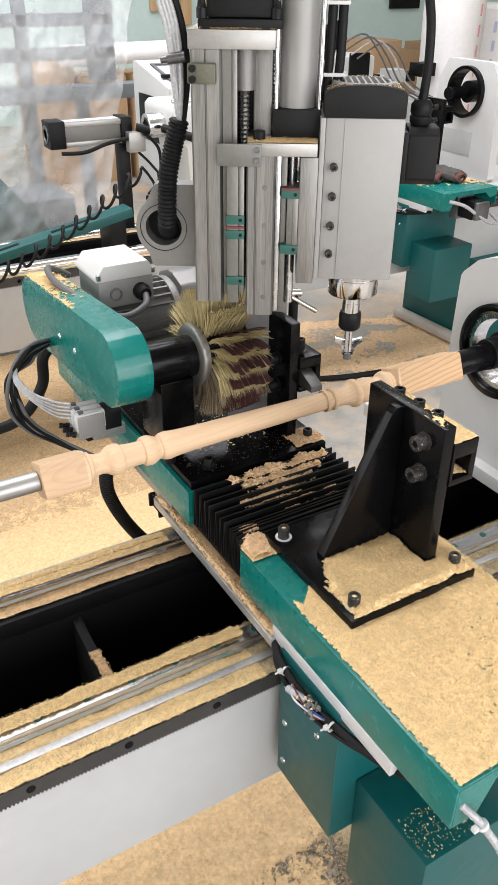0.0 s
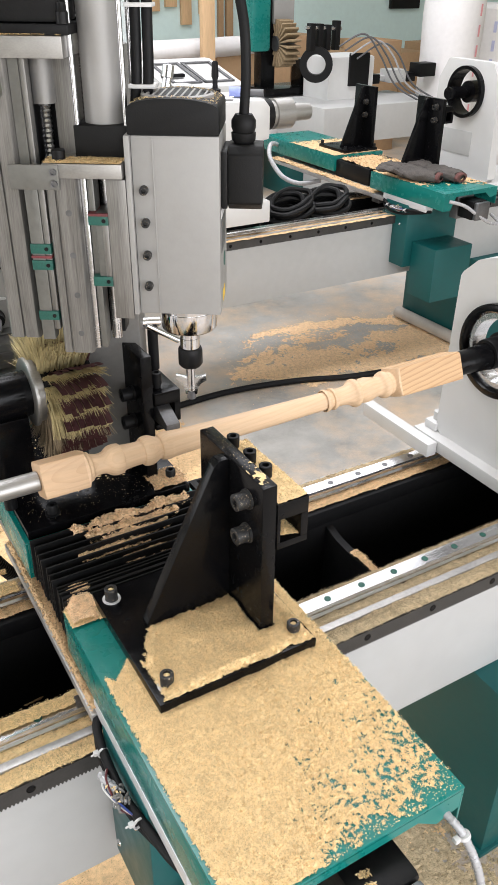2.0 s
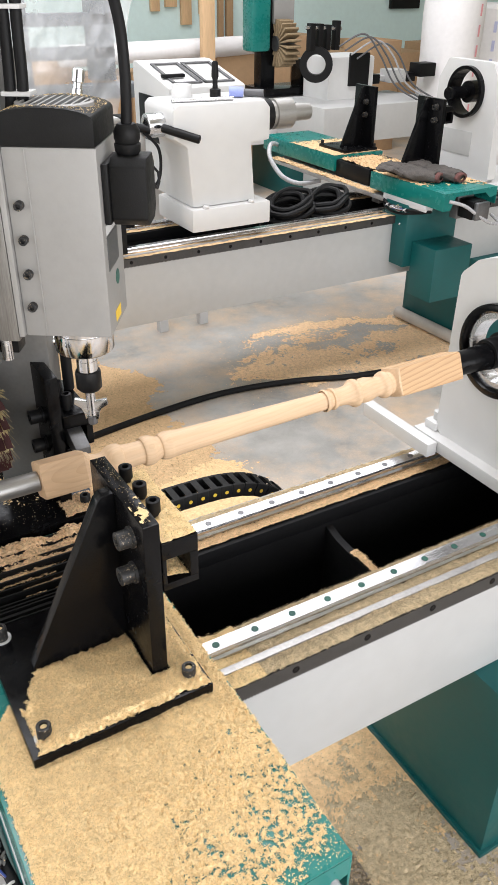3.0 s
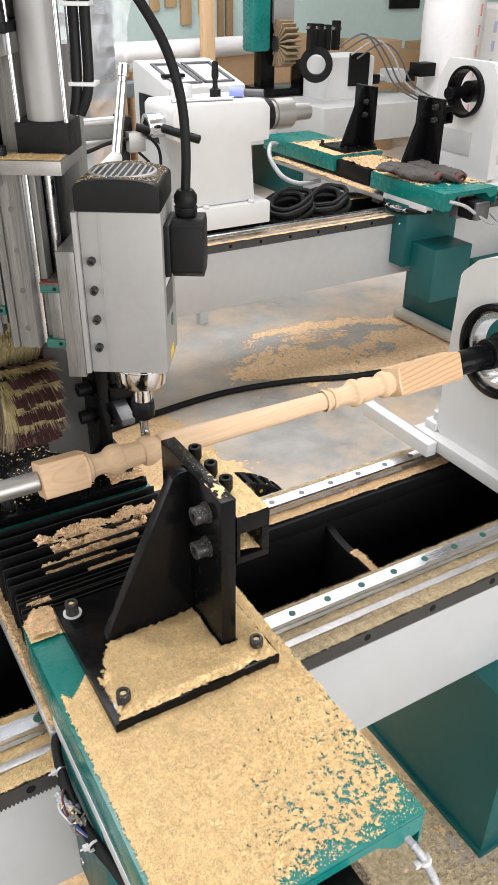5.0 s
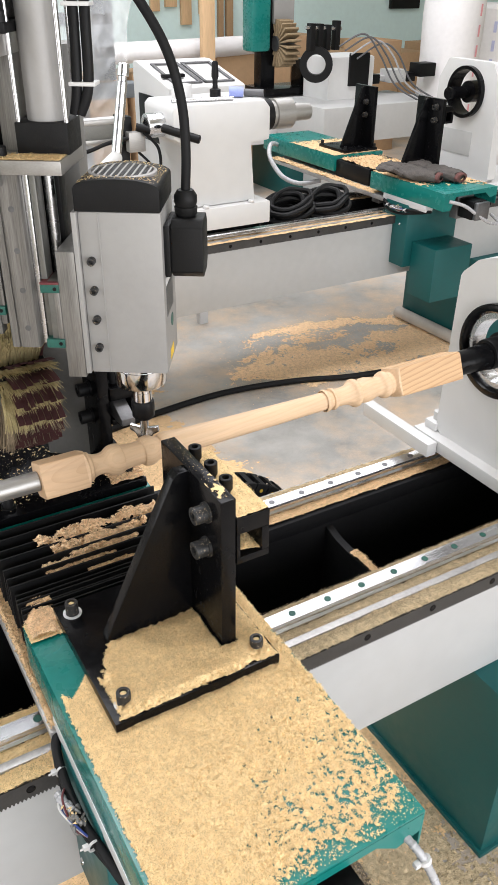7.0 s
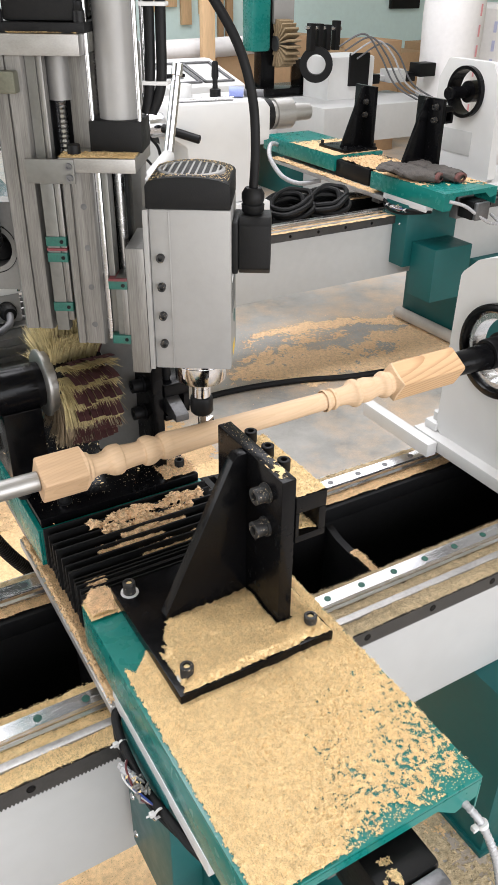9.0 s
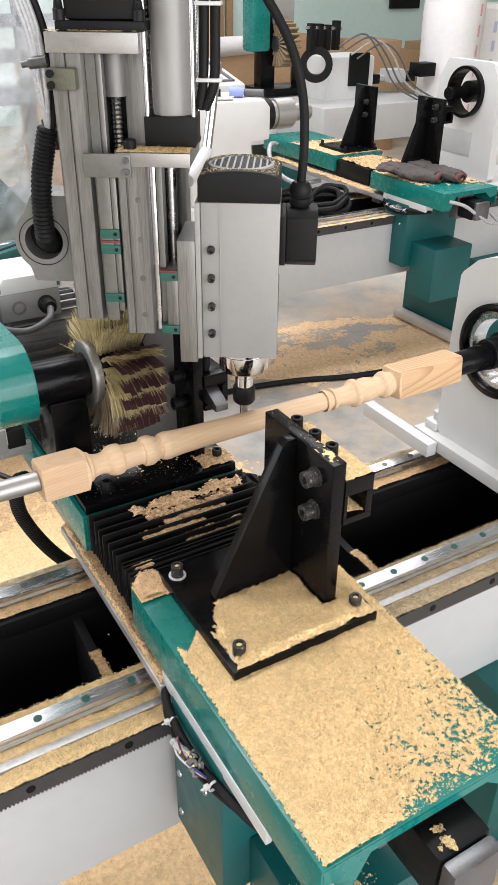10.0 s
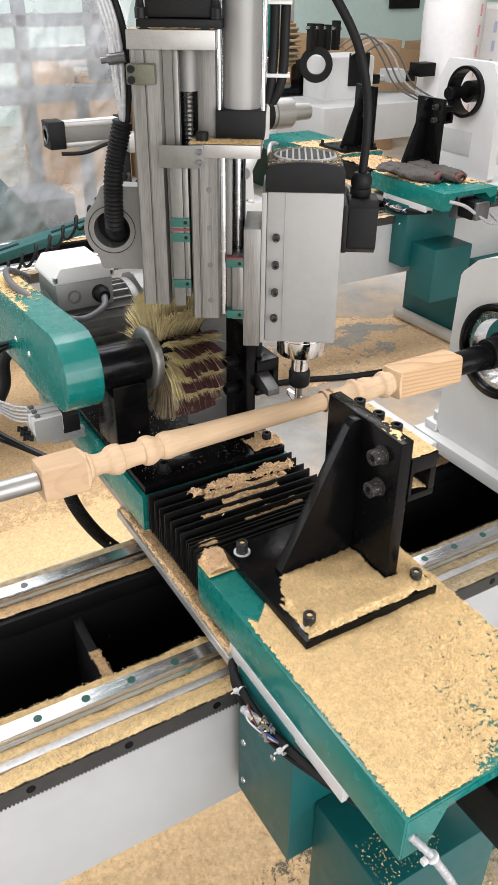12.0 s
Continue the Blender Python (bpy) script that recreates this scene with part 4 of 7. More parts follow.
    for k in range(3):
        bx("valve_slice", WHITE, vb, -0.0915, -0.0435, 0.402 + 0.0165 * k, 0.4145 + 0.0165 * k, 0.1275, 0.158, bevel=0.002, label="white valve slice")
        bx("nameplate", SILVER, vb, -0.0922, -0.0916, 0.404 + 0.0165 * k, 0.4125 + 0.0165 * k, 0.133, 0.150, bevel=0.0002, label="small silvery nameplate")
        bx("manual_button", CABLE_GREY, vb, -0.086, -0.078, 0.405 + 0.0165 * k, 0.4115 + 0.0165 * k, 0.158, 0.1625, bevel=0.001)
    bx("coil", PLASTIC_BLACK, vb, -0.0445, -0.015, 0.405, 0.445, 0.118, 0.15, bevel=0.003)
    bm = B()
    for k in range(3):
        spun(bm, (-0.0925, 0.4085 + 0.0165 * k, 0.1225), (-1, 0.25, 0.2), [(0, 0.0052), (0.006, 0.0052), (0.0065, 0.0038), (0.011, 0.0038), (0.0115, 0.0048), (0.016, 0.0048)], 12)
    part("fitting", bm, BLACK_DULL, vb)
    bx("valve_bracket", BARE, t, -0.06, -0.004, 0.42, 0.43, 0.095, 0.115)
    for k in range(5):
        o = 0.0065 * k
        bm = B()
        tube(bm, [(-0.090, 0.43, 0.168 - o), (-0.108, 0.452, 0.166 - o), (-0.135, 0.48, 0.176 - o * 0.6), (-0.152 - o * 0.2, 0.495, 0.205 - o * 0.3), (-0.14, 0.51, 0.232)], 0.0021, 8)
        part("air_line", bm, CLEARTUBE, t, "thin clear air line")
    rng = random.Random(17)
    for k in range(7):
        o = 0.0032 * k
        j = [rng.uniform(-0.003, 0.003) for _ in range(6)]
        bm = B()
        tube(bm, [(-0.06, 0.56, 0.225), (-0.113, 0.51, 0.247 - o), (-0.141 + o * 0.7 + j[0], 0.50 + j[1], 0.236 - o * 0.9), (-0.169 + o + j[2], 0.50 + o, 0.192), (-0.169 + o + j[3], 0.50 + j[4], 0.141 + o * 0.2),
                  (-0.147 + o * 0.6, 0.50, 0.099 + o * 0.6), (-0.102, 0.495 + j[5], 0.064 + o * 0.5), (-0.054, 0.47, 0.036 + o * 0.3), (-0.012, 0.44, 0.02)], 0.0033, 8)
        part("cable_loop", bm, RUBBER if k % 3 else CABLE_GREY, t, "black cable loop")
    bm = B()
    tube(bm, [(-0.02, 0.42, 0.05), (-0.035, 0.44, 0.03), (-0.03, 0.46, -0.05), (0.02, 0.47, -0.16), (0.10, 0.47, -0.26), (0.2, 0.5, -0.40)], 0.0112, 12, ribs=0.0015, pitch=0.005)
    part("flexible_conduit", bm, RUBBER, t, "black corrugated conduit running under the bed")
    bm = B()
    tube(bm, [(-0.03, 0.62, 0.20), (-0.072, 0.62, 0.172), (-0.081, 0.62, 0.118), (-0.118, 0.62, 0.067), (-0.169, 0.62, 0.049), (-0.24, 0.62, 0.060), (-0.30, 0.62, 0.10)], 0.0102, 12)
    part("thick_hose", bm, RUBBER, t, "thick black hose looping behind the cables")
    return t


SANDER = sanding_head()

# ---------------------------------------------------------------- the milling column, in its own turned axes


def column():
    t = thing("milling_column", 0.11, 0.22, 0.127, "aluminium milling column with ball screws and linear slides", "milling column")
    TURNED.add(t.name)
    bx("rear_post", CAST, t, -0.06, 0.03, 0.345, 0.39, 0.1275, 0.69, bevel=0.003)
    bx("post_bridge", CAST, t, -0.07, 0.0, 0.2705, 0.3445, 0.42, 0.69, bevel=0.003)
    # first frame
    bm = B()
    prism(bm, [(-0.0885, 0.180), (-0.086, 0.1765), (-0.0725, 0.1765), (-0.072, 0.180), (-0.0705, 0.180), (-0.070, 0.1765), (-0.056, 0.1765), (-0.0535, 0.180), (-0.0535, 0.27), (-0.0885, 0.27)], "z", 0.398, 0.6897)
    p1 = part("column_profile", bm, ALU, t, "scuffed aluminium extrusion with a groove")
    bx("web", DARKSTEEL, t, -0.0533, -0.043, 0.2, 0.27, 0.40, 0.6897)
    bm = B()
    prism(bm, [(-0.0528, 0.184), (-0.0425, 0.184), (-0.0425, 0.2), (-0.0528, 0.2)], "z", 0.405, 0.6897)
    part("slide_rail", bm, BLOCK, p1, "steel slide rail")
    bx("rail_cover", ALU, p1, -0.0425, -0.0362, 0.186, 0.2, 0.405, 0.6897)
    bx("channel", BLACK_DULL, t, -0.043, -0.018, 0.25, 0.27, 0.405, 0.6897, label="dark channel behind the ball screw")
    bx("side_profile", ALU, t, -0.0185, 0.003, 0.215, 0.27, 0.41, 0.6897)
    bm = B()
    spun(bm, (-0.029, 0.215, 0.42), (0, 0, 1), [(0.0025 * k, 0.0062 if k % 2 else 0.005) for k in range(100)], 16)
    part("ball_screw", bm, STEEL, t, "threaded ball screw")
    bm = B()
    rod(bm, (-0.029, 0.215, 0.645), (-0.029, 0.215, 0.6897), 0.0125, seg=24)
    part("screw_bearing", bm, CAST, t)
    bm = B()
    spun(bm, (0.003, 0.255, 0.60), (0, 0, 1), [(0.0025 * k, 0.0085 if k % 2 else 0.0068) for k in range(140)], 16)
    part("spring_cover", bm, STEEL, t, "coiled steel screw cover")
    bx("top_plate", ALU_X, t, -0.090, 0.0065, 0.172, 0.275, 0.690, 0.7095, bevel=0.001)
    bm = B()
    box(bm, -0.070, 0.004, 0.182, 0.256, 0.720, 0.84, bevel=0.004)
    mo = part("column_motor", bm, PLASTIC_BLACK, t, "black servo motor")
    bx("motor_flange", BLACK_DULL, mo, -0.079, 0.013, 0.176, 0.262, 0.7098, 0.7195, bevel=0.002)
    for xx in (-0.0745, 0.007):
        bm = B()
        spun(bm, (xx, 0.181, 0.7195), (0, 0, 1), [(0, 0.006), (0.010, 0.006), (0.011, 0.005), (0.018, 0.004)], 14)
        part("flange_screw", bm, BLACK_DULL, mo)
    sw = bx("limit_switch", OLIVE, t, -0.090, -0.0585, 0.160, 0.176, 0.656, 0.6765, bevel=0.002, label="small aluminium limit switch")
    for zz in (0.661, 0.672):
        bm = B()
        spun(bm, (-0.084, 0.160, zz), (0, -1, 0), [(0, 0.004), (0.004, 0.004), (0.004, 0.002)], 12)
        part("switch_screw", bm, BLACK_DULL, sw)
    # slide block joining the two frames
    bm = B()
    box(bm, -0.0475, -0.0335, 0.168, 0.184, 0.400, 0.569, bevel=0.001)
    bk = part("slide_block", bm, BLOCK, t, "grey steel slide block")
    bx("block_side", ALU, bk, -0.0333, -0.0265, 0.169, 0.21, 0.412, 0.569)
    for zz, m in ((0.5055, CAPGREEN), (0.4875, CAPGREEN), (0.4965, CAPRED), (0.4295, CAPGREEN)):
        h = 0.0052 if m is CAPGREEN else 0.0014
        e = bx("end_seal", m, bk, -0.0485, -0.0262, 0.1662, 0.184, zz - h, zz + h, bevel=0.0005)
        if m is CAPGREEN:
            bm = B()
            rod(bm, (-0.031, 0.1655, zz), (-0.031, 0.1665, zz), 0.0022, seg=10)
            part("seal_hole", bm, BLACK_DULL, bk)
    # second frame
    bm = B()
    prism(bm, [(-0.024, 0.168), (-0.022, 0.1645), (-0.0145, 0.1645), (-0.014, 0.167), (-0.0125, 0.167), (-0.012, 0.1645), (0.0075, 0.1645), (0.010, 0.168), (0.010, 0.25), (-0.024, 0.25)], "z", 0.386, 0.5808)
    p2 = part("slide_profile", bm, ALU, t, "scuffed aluminium extrusion with bolt holes")
    for k in range(4):
        bm = B()
        rod(bm, (-0.002, 0.1648, 0.41 + 0.045 * k), (-0.002, 0.1642, 0.41 + 0.045 * k), 0.0034, seg=12)
        part("bolt_hole", bm, DARKSTEEL, p2)
    bx("slide_rail", STEEL, p2, 0.0105, 0.0165, 0.174, 0.20, 0.388, 0.5808, label="bright slide rail")
    bx("rail_cover", BLOCK, p2, 0.0168, 0.024, 0.176, 0.20, 0.388, 0.5808)
    bx("channel", BLACK_DULL, t, 0.0105, 0.036, 0.225, 0.25, 0.388, 0.5808)
    bm = B()
    rod(bm, (0.030, 0.205, 0.39), (0.030, 0.205, 0.5808), 0.006, seg=16)
    part("ball_screw", bm, STEEL, t, "ball screw")
    bx("top_plate", ALU_X, t, -0.0238, 0.0575, 0.160, 0.26, 0.581, 0.5955, bevel=0.001, label="aluminium top plate strewn with chips")
    br = bx("bridge_bracket", BLOCK, t, -0.0575, -0.0065, 0.1565, 0.1598, 0.570, 0.5948, bevel=0.0008, label="thin steel bracket")
    for zz in (0.5765, 0.588):
        bm = B()
        spun(bm, (-0.0115, 0.1565, zz), (0, -1, 0), [(0, 0.0036), (0.0035, 0.0036), (0.0035, 0.002), (0.002, 0.0018)], 12)
        part("bracket_screw", bm, DARKSTEEL, br)
    bx("cylinder_block", PLASTIC_BLACK, t, 0.0048, 0.0605, 0.190, 0.246, 0.5958, 0.6275, bevel=0.0015, label="black block under the air cylinder")
    bm = B()
    rod(bm, (0.0335, 0.218, 0.6275), (0.0335, 0.218, 1.0), 0.0215, seg=40)
    cy = part("air_cylinder", bm, SPGREY, t, "plain grey air cylinder")
    for xx, yy in ((0.0085, 0.195), (0.0585, 0.195), (0.0585, 0.241), (0.0085, 0.241)):
        bm = B()
        rod(bm, (xx, yy, 0.6275), (xx, yy, 1.0), 0.0026, seg=10)
        part("tie_rod", bm, STEEL, cy)
    bm = B()
    spun(bm, (-0.010, 0.178, 0.5955), (0, 0, 1), [(0, 0.007), (0.010, 0.007), (0.011, 0.006)], 16)
    part("plate_screw", bm, BLACK_DULL, t)
    for o in (0.0, 0.012):
        bm = B()
        tube(bm, [(0.068 + o, 0.225 + o, 1.0), (0.069 + o, 0.225 + o, 0.85), (0.069 + o, 0.222, 0.72), (0.067 + o, 0.22, 0.66), (0.062 + o * 0.5, 0.22, 0.632)], 0.0055, 10)
        part("control_cable", bm, RUBBER, t, "black cable tied to the cylinder")
    for zz in (0.662, 0.735, 0.82):
        bx("cable_tie", WHITE, t, 0.06, 0.088, 0.212, 0.236, zz - 0.002, zz + 0.002, bevel=0.001, label="white cable tie")
    # bright lever behind the plate
    bm = B()
    a, b = Vector((0.041, 0.519, 0.532)), Vector((0.056, 0.545, 0.651))
    spun(bm, a, b - a, [(0, 0.0072), ((b - a).length * 0.8, 0.0072), ((b - a).length * 0.81, 0.0060), ((b - a).length * 0.86, 0.0060), ((b - a).length * 0.87, 0.0082), ((b - a).length - 0.001, 0.0082), ((b - a).length, 0.007)], 18)
    part("clamp_lever", bm, CHROME, t, "bright round lever")
    bm = B()
    rod(bm, (0.028, 0.37, 0.520), a - (b - a) * 0.02, 0.0095, seg=16, bevel=0.001)
    part("air_silencer", bm, WHITE, t, "white air fitting")
    # collar with the corrugated hose
    bm = B()
    cu, cz = -0.1345, 0.476
    lobe = [(cu + 0.036 * math.cos(a), cz + 0.040 * math.sin(a)) for a in (radians(d) for d in range(125, 236, 10))]
    star_plate(bm, (cu, cz), [(-0.0887, 0.531), (cu - 0.010, 0.531)] + lobe + [(cu - 0.016, 0.425), (-0.0887, 0.425)], 0.0235, 0.232, 0.258, 96)
    for v in bm.verts:
        v.co = (v.co.y, v.co.x, v.co.z)
    bmesh.ops.recalc_face_normals(bm, faces=bm.faces)
    col = part("hose_collar", bm, CAST, t, "cast grey collar round the hose")
    bm = B()
    ring(bm, (0, 0), [(0, 0.0305), (0, 0.0297), (0.0015, 0.0297), (0.0015, 0.0305)], 48)
    bmesh.ops.transform(bm, matrix=pose(cu, 0.2325, cz, 0, 0, -90), verts=bm.verts)
    part("collar_groove", bm, BLACK_DULL, col)
    bx("collar_backing", BLACK_DULL, t, cu - 0.026, -0.0887, 0.2582, 0.268, 0.445, 0.51, bevel=0.002)
    bm = B()
    tube(bm, [(-0.130, 0.256, 0.468), (-0.130, 0.236, 0.474), (-0.127, 0.215, 0.492), (-0.1215, 0.208, 0.552), (-0.106, 0.206, 0.612)], 0.0105, 16, ribs=0.0018, pitch=0.0042)
    part("flexible_conduit", bm, RUBBER, t, "black corrugated conduit")
    for k in range(4):
        bm = B()
        tube(bm, [(-0.106, 0.206, 0.605), (-0.111 + 0.003 * k, 0.205 - 0.003 * (k % 2), 0.65), (-0.116 + 0.004 * k, 0.206, 0.70), (-0.128 + 0.004 * k, 0.206, 0.745), (-0.15, 0.207, 0.82)], 0.0028, 8)
        part("clear_tube", bm, CLEARTUBE, t, "clear air tube")
    for k in range(2):
        bm = B()
        tube(bm, [(-0.103, 0.208, 0.605), (-0.1 + 0.004 * k, 0.21, 0.66), (-0.106 + 0.006 * k, 0.21, 0.71), (-0.12 + 0.004 * k, 0.21, 0.76), (-0.14, 0.21, 0.82)], 0.0042, 8)
        part("black_wire", bm, RUBBER, t)
    bm = B()
    spun(bm, (-0.118, 0.198, 0.677), (1, 0, 0.15), [(-0.006, 0.0035), (0.002, 0.0035), (0.002, 0.006), (0.022, 0.006)], 12)
    part("wire_clamp", bm, DARKSTEEL, t)
    return t


COLUMN = column()


def spindle():
    t = thing("spindle_motor", 0.2142, 0.1196, 0.40, "grey square spindle motor with a black cap and a junction box", "spindle motor")
    TURNED.add(t.name)
    au, av = 0.1145, 0.217
    bm = B()
    box(bm, 0.0658, 0.1560, 0.1718, 0.262, 0.4328, 0.6222, bevel=0.0025)
    body = part("body", bm, SPGREY, t, "matt grey aluminium motor body")
    for zz in (0.5689, 0.5353, 0.5005, 0.4663):
        bm = B()
        spun(bm, (0.0775, 0.1718, zz), (0, -1, 0), [(0, 0.0046), (0.007, 0.0046), (0.0075, 0.004), (0.0075, 0.0024), (0.004, 0.002)], 16)
        part("body_screw", bm, SCREW, body)
    bx("body_rib", SPGREY, body, 0.0872, 0.0886, 0.1706, 0.1722, 0.434, 0.621, bevel=0.0004)
    bx("side_flange", SPGREY, t, 0.0598, 0.0656, 0.1665, 0.262, 0.4335, 0.6225, bevel=0.001)
    bm = B()
    cm, hw = 0.1095, 0.0462
    arch = [(cm - hw, 0.6226), (cm + hw, 0.6226), (cm + hw, 0.6465)] + [(cm + hw * math.cos(a), 0.6465 + 0.0105 * math.sin(a)) for a in (math.pi * k / 12 for k in range(1, 12))] + [(cm - hw, 0.6465)]
    prism(bm, arch, "y", 0.170, 0.264, bevel=0.0015)
    cap = part("fan_cap", bm, PLASTIC_BLACK, t, "black plastic fan cap with a slotted grille")
    bm = B()
    rows = []
    for r, z in ((0.0335, 0.6545), (0.0345, 0.6572), (0.0375, 0.6560), (0.038, 0.646), (0.0335, 0.646)):
        rows.append([bm.verts.new((cm + r * math.cos(a), av + r * math.sin(a), z)) for a in (2 * math.pi * k / 40 for k in range(40))])
    for i in range(len(rows)):
        p, q = rows[i], rows[(i + 1) % len(rows)]
        for k in range(40):
            bm.faces.new((p[k], p[(k + 1) % 40], q[(k + 1) % 40], q[k])).smooth = True
    bmesh.ops.recalc_face_normals(bm, faces=bm.faces)
    for k in range(-4, 5):
        yy = 0.0074 * k
        ln = math.sqrt(max(0, 0.0338 ** 2 - yy * yy))
        box(bm, cm + yy - 0.0012, cm + yy + 0.0012, av - ln, av + ln, 0.6545, 0.6572, bevel=0.0006)
    part("grille", bm, SPGREY, cap, "pale slotted grille")
    bx("slide_plate", ALU, t, 0.0385, 0.0595, 0.166, 0.25, 0.4285, 0.5795, bevel=0.0012, label="milled aluminium slide plate")
    bm = B()
    box(bm, 0.0245, 0.0383, 0.168, 0.20, 0.464, 0.545, bevel=0.001)
    lb = part("linear_block", bm, BLOCK, t, "grey linear bearing block")
    bx("block_side", ALU, lb, 0.0315, 0.0384, 0.1665, 0.20, 0.475, 0.534)
    for zz, m, h in ((0.4715, CAPGREEN, 0.0052), (0.5375, CAPGREEN, 0.0048), (0.5435, CAPRED, 0.0014)):
        bx("end_seal", m, lb, 0.0175, 0.0386, 0.1645, 0.20, zz - h, zz + h, bevel=0.0005)
    for zz in (0.4715, 0.5375):
        bm = B()
        rod(bm, (0.034, 0.1638, zz), (0.034, 0.1648, zz), 0.0022, seg=10)
        part("seal_hole", bm, BLACK_DULL, lb)
    bm = B()
    spun(bm, (au, av, 0.4328), (0, 0, -1), [(0, 0.0315), (0.009, 0.0315), (0.0092, 0.0325), (0.0305, 0.0325), (0.0322, 0.0312), (0.0326, 0.013), (0.0330, 0.0112), (0.046, 0.0112), (0.0462, 0.0118), (0.0585, 0.0118)], 48)
    part("nose", bm, CHROME, t, "polished steel spindle nose")
    bm = B()
    spun(bm, (au, av, 0.3745), (0, 0, -1), [(0, 0.010), (0.001, 0.0138), (0.004, 0.0148), (0.022, 0.0148), (0.0255, 0.012), (0.0256, 0.006)], 14)
    part("collet_nut", bm, BLACK_DULL, t, "black collet nut")
    bx("box_gasket", PLASTIC_BLACK, t, 0.1562, 0.163, 0.182, 0.244, 0.548, 0.606, bevel=0.002)
    bm = B()
    prism(bm, [(0.186, 0.553), (0.196, 0.545), (0.228, 0.545), (0.238, 0.555), (0.238, 0.600), (0.228, 0.610), (0.196, 0.610), (0.186, 0.602)], "x", 0.163, 0.199, bevel=0.002)
    part("junction_box", bm, PLASTIC_BLACK, t, "black octagonal junction box")
    bm = B()
    spun(bm, (0.178, 0.212, 0.610), (0, 0, 1), [(0, 0.010), (0.003, 0.0125), (0.010, 0.013), (0.011, 0.0112), (0.015, 0.0128), (0.022, 0.0128), (0.028, 0.009)], 20)
    part("cable_gland", bm, PLASTIC_BLACK, t, "black cable gland")
    bm = B()
    tube(bm, [(0.178, 0.212, 0.634), (0.180, 0.212, 0.68), (0.176, 0.215, 0.73), (0.160, 0.22, 0.78), (0.128, 0.225, 0.83), (0.085, 0.23, 0.885), (0.05, 0.235, 0.93)], 0.0052, 12)
    part("power_cable", bm, RUBBER, t, "thick black power cable")
    bx("rating_plate", DARKSTEEL, t, 0.1561, 0.1566, 0.185, 0.235, 0.500, 0.535, bevel=0, label="dark rating plate with small print")
    bm = B()
    rod(bm, (0.1558, 0.222, 0.483), (0.1566, 0.222, 0.483), 0.008, seg=24)
    part("round_sticker", bm, CAPGREEN, t, "round green sticker")
    bx("label_strip", WHITE, t, 0.1561, 0.1566, 0.185, 0.235, 0.537, 0.546, bevel=0, label="white strip of the rating plate")
    bx("warning_sticker", YELLOW, t, 0.1561, 0.1566, 0.20, 0.225, 0.44, 0.452, bevel=0, label="yellow warning sticker")
    return t


SPINDLE = spindle()


def cutter():
    x, y = 0.2142, 0.1196
    t = thing("router_cutter", x, y, 0.32, "steel profile router bit with two wings", "router bit")
    bm = B()
    rod(bm, (x, y, 0.350), (x, y, 0.316), 0.0056, seg=16)
    part("shank", bm, STEEL, t)
    for s in (1, -1):
        bm = B()
        prism(bm, [(x, 0.3325), (x + s * 0.0185, 0.337), (x + s * 0.0195, 0.330), (x + s * 0.012, 0.325), (x + s * 0.0085, 0.318), (x + s * 0.0075, 0.311), (x, 0.311)], "y", y - 0.003, y + 0.003, bevel=0.0006)
        part("wing", bm, STEEL, t, "sharpened steel wing")
    bm = B()
    rod(bm, (x, y, 0.313), (x, y, 0.3045), 0.0055, seg=14)
    part("pilot_bearing", bm, DARKSTEEL, t)
    return t


CUTTER = cutter()
# ---------------------------------------------------------------- the second lathe, behind

carr_b = carriage(0.372, False)
carr_b.location += Vector((1.565, 1.735, 0))
tagged(carr_b, "green carriage of the lathe behind, with a black steady")


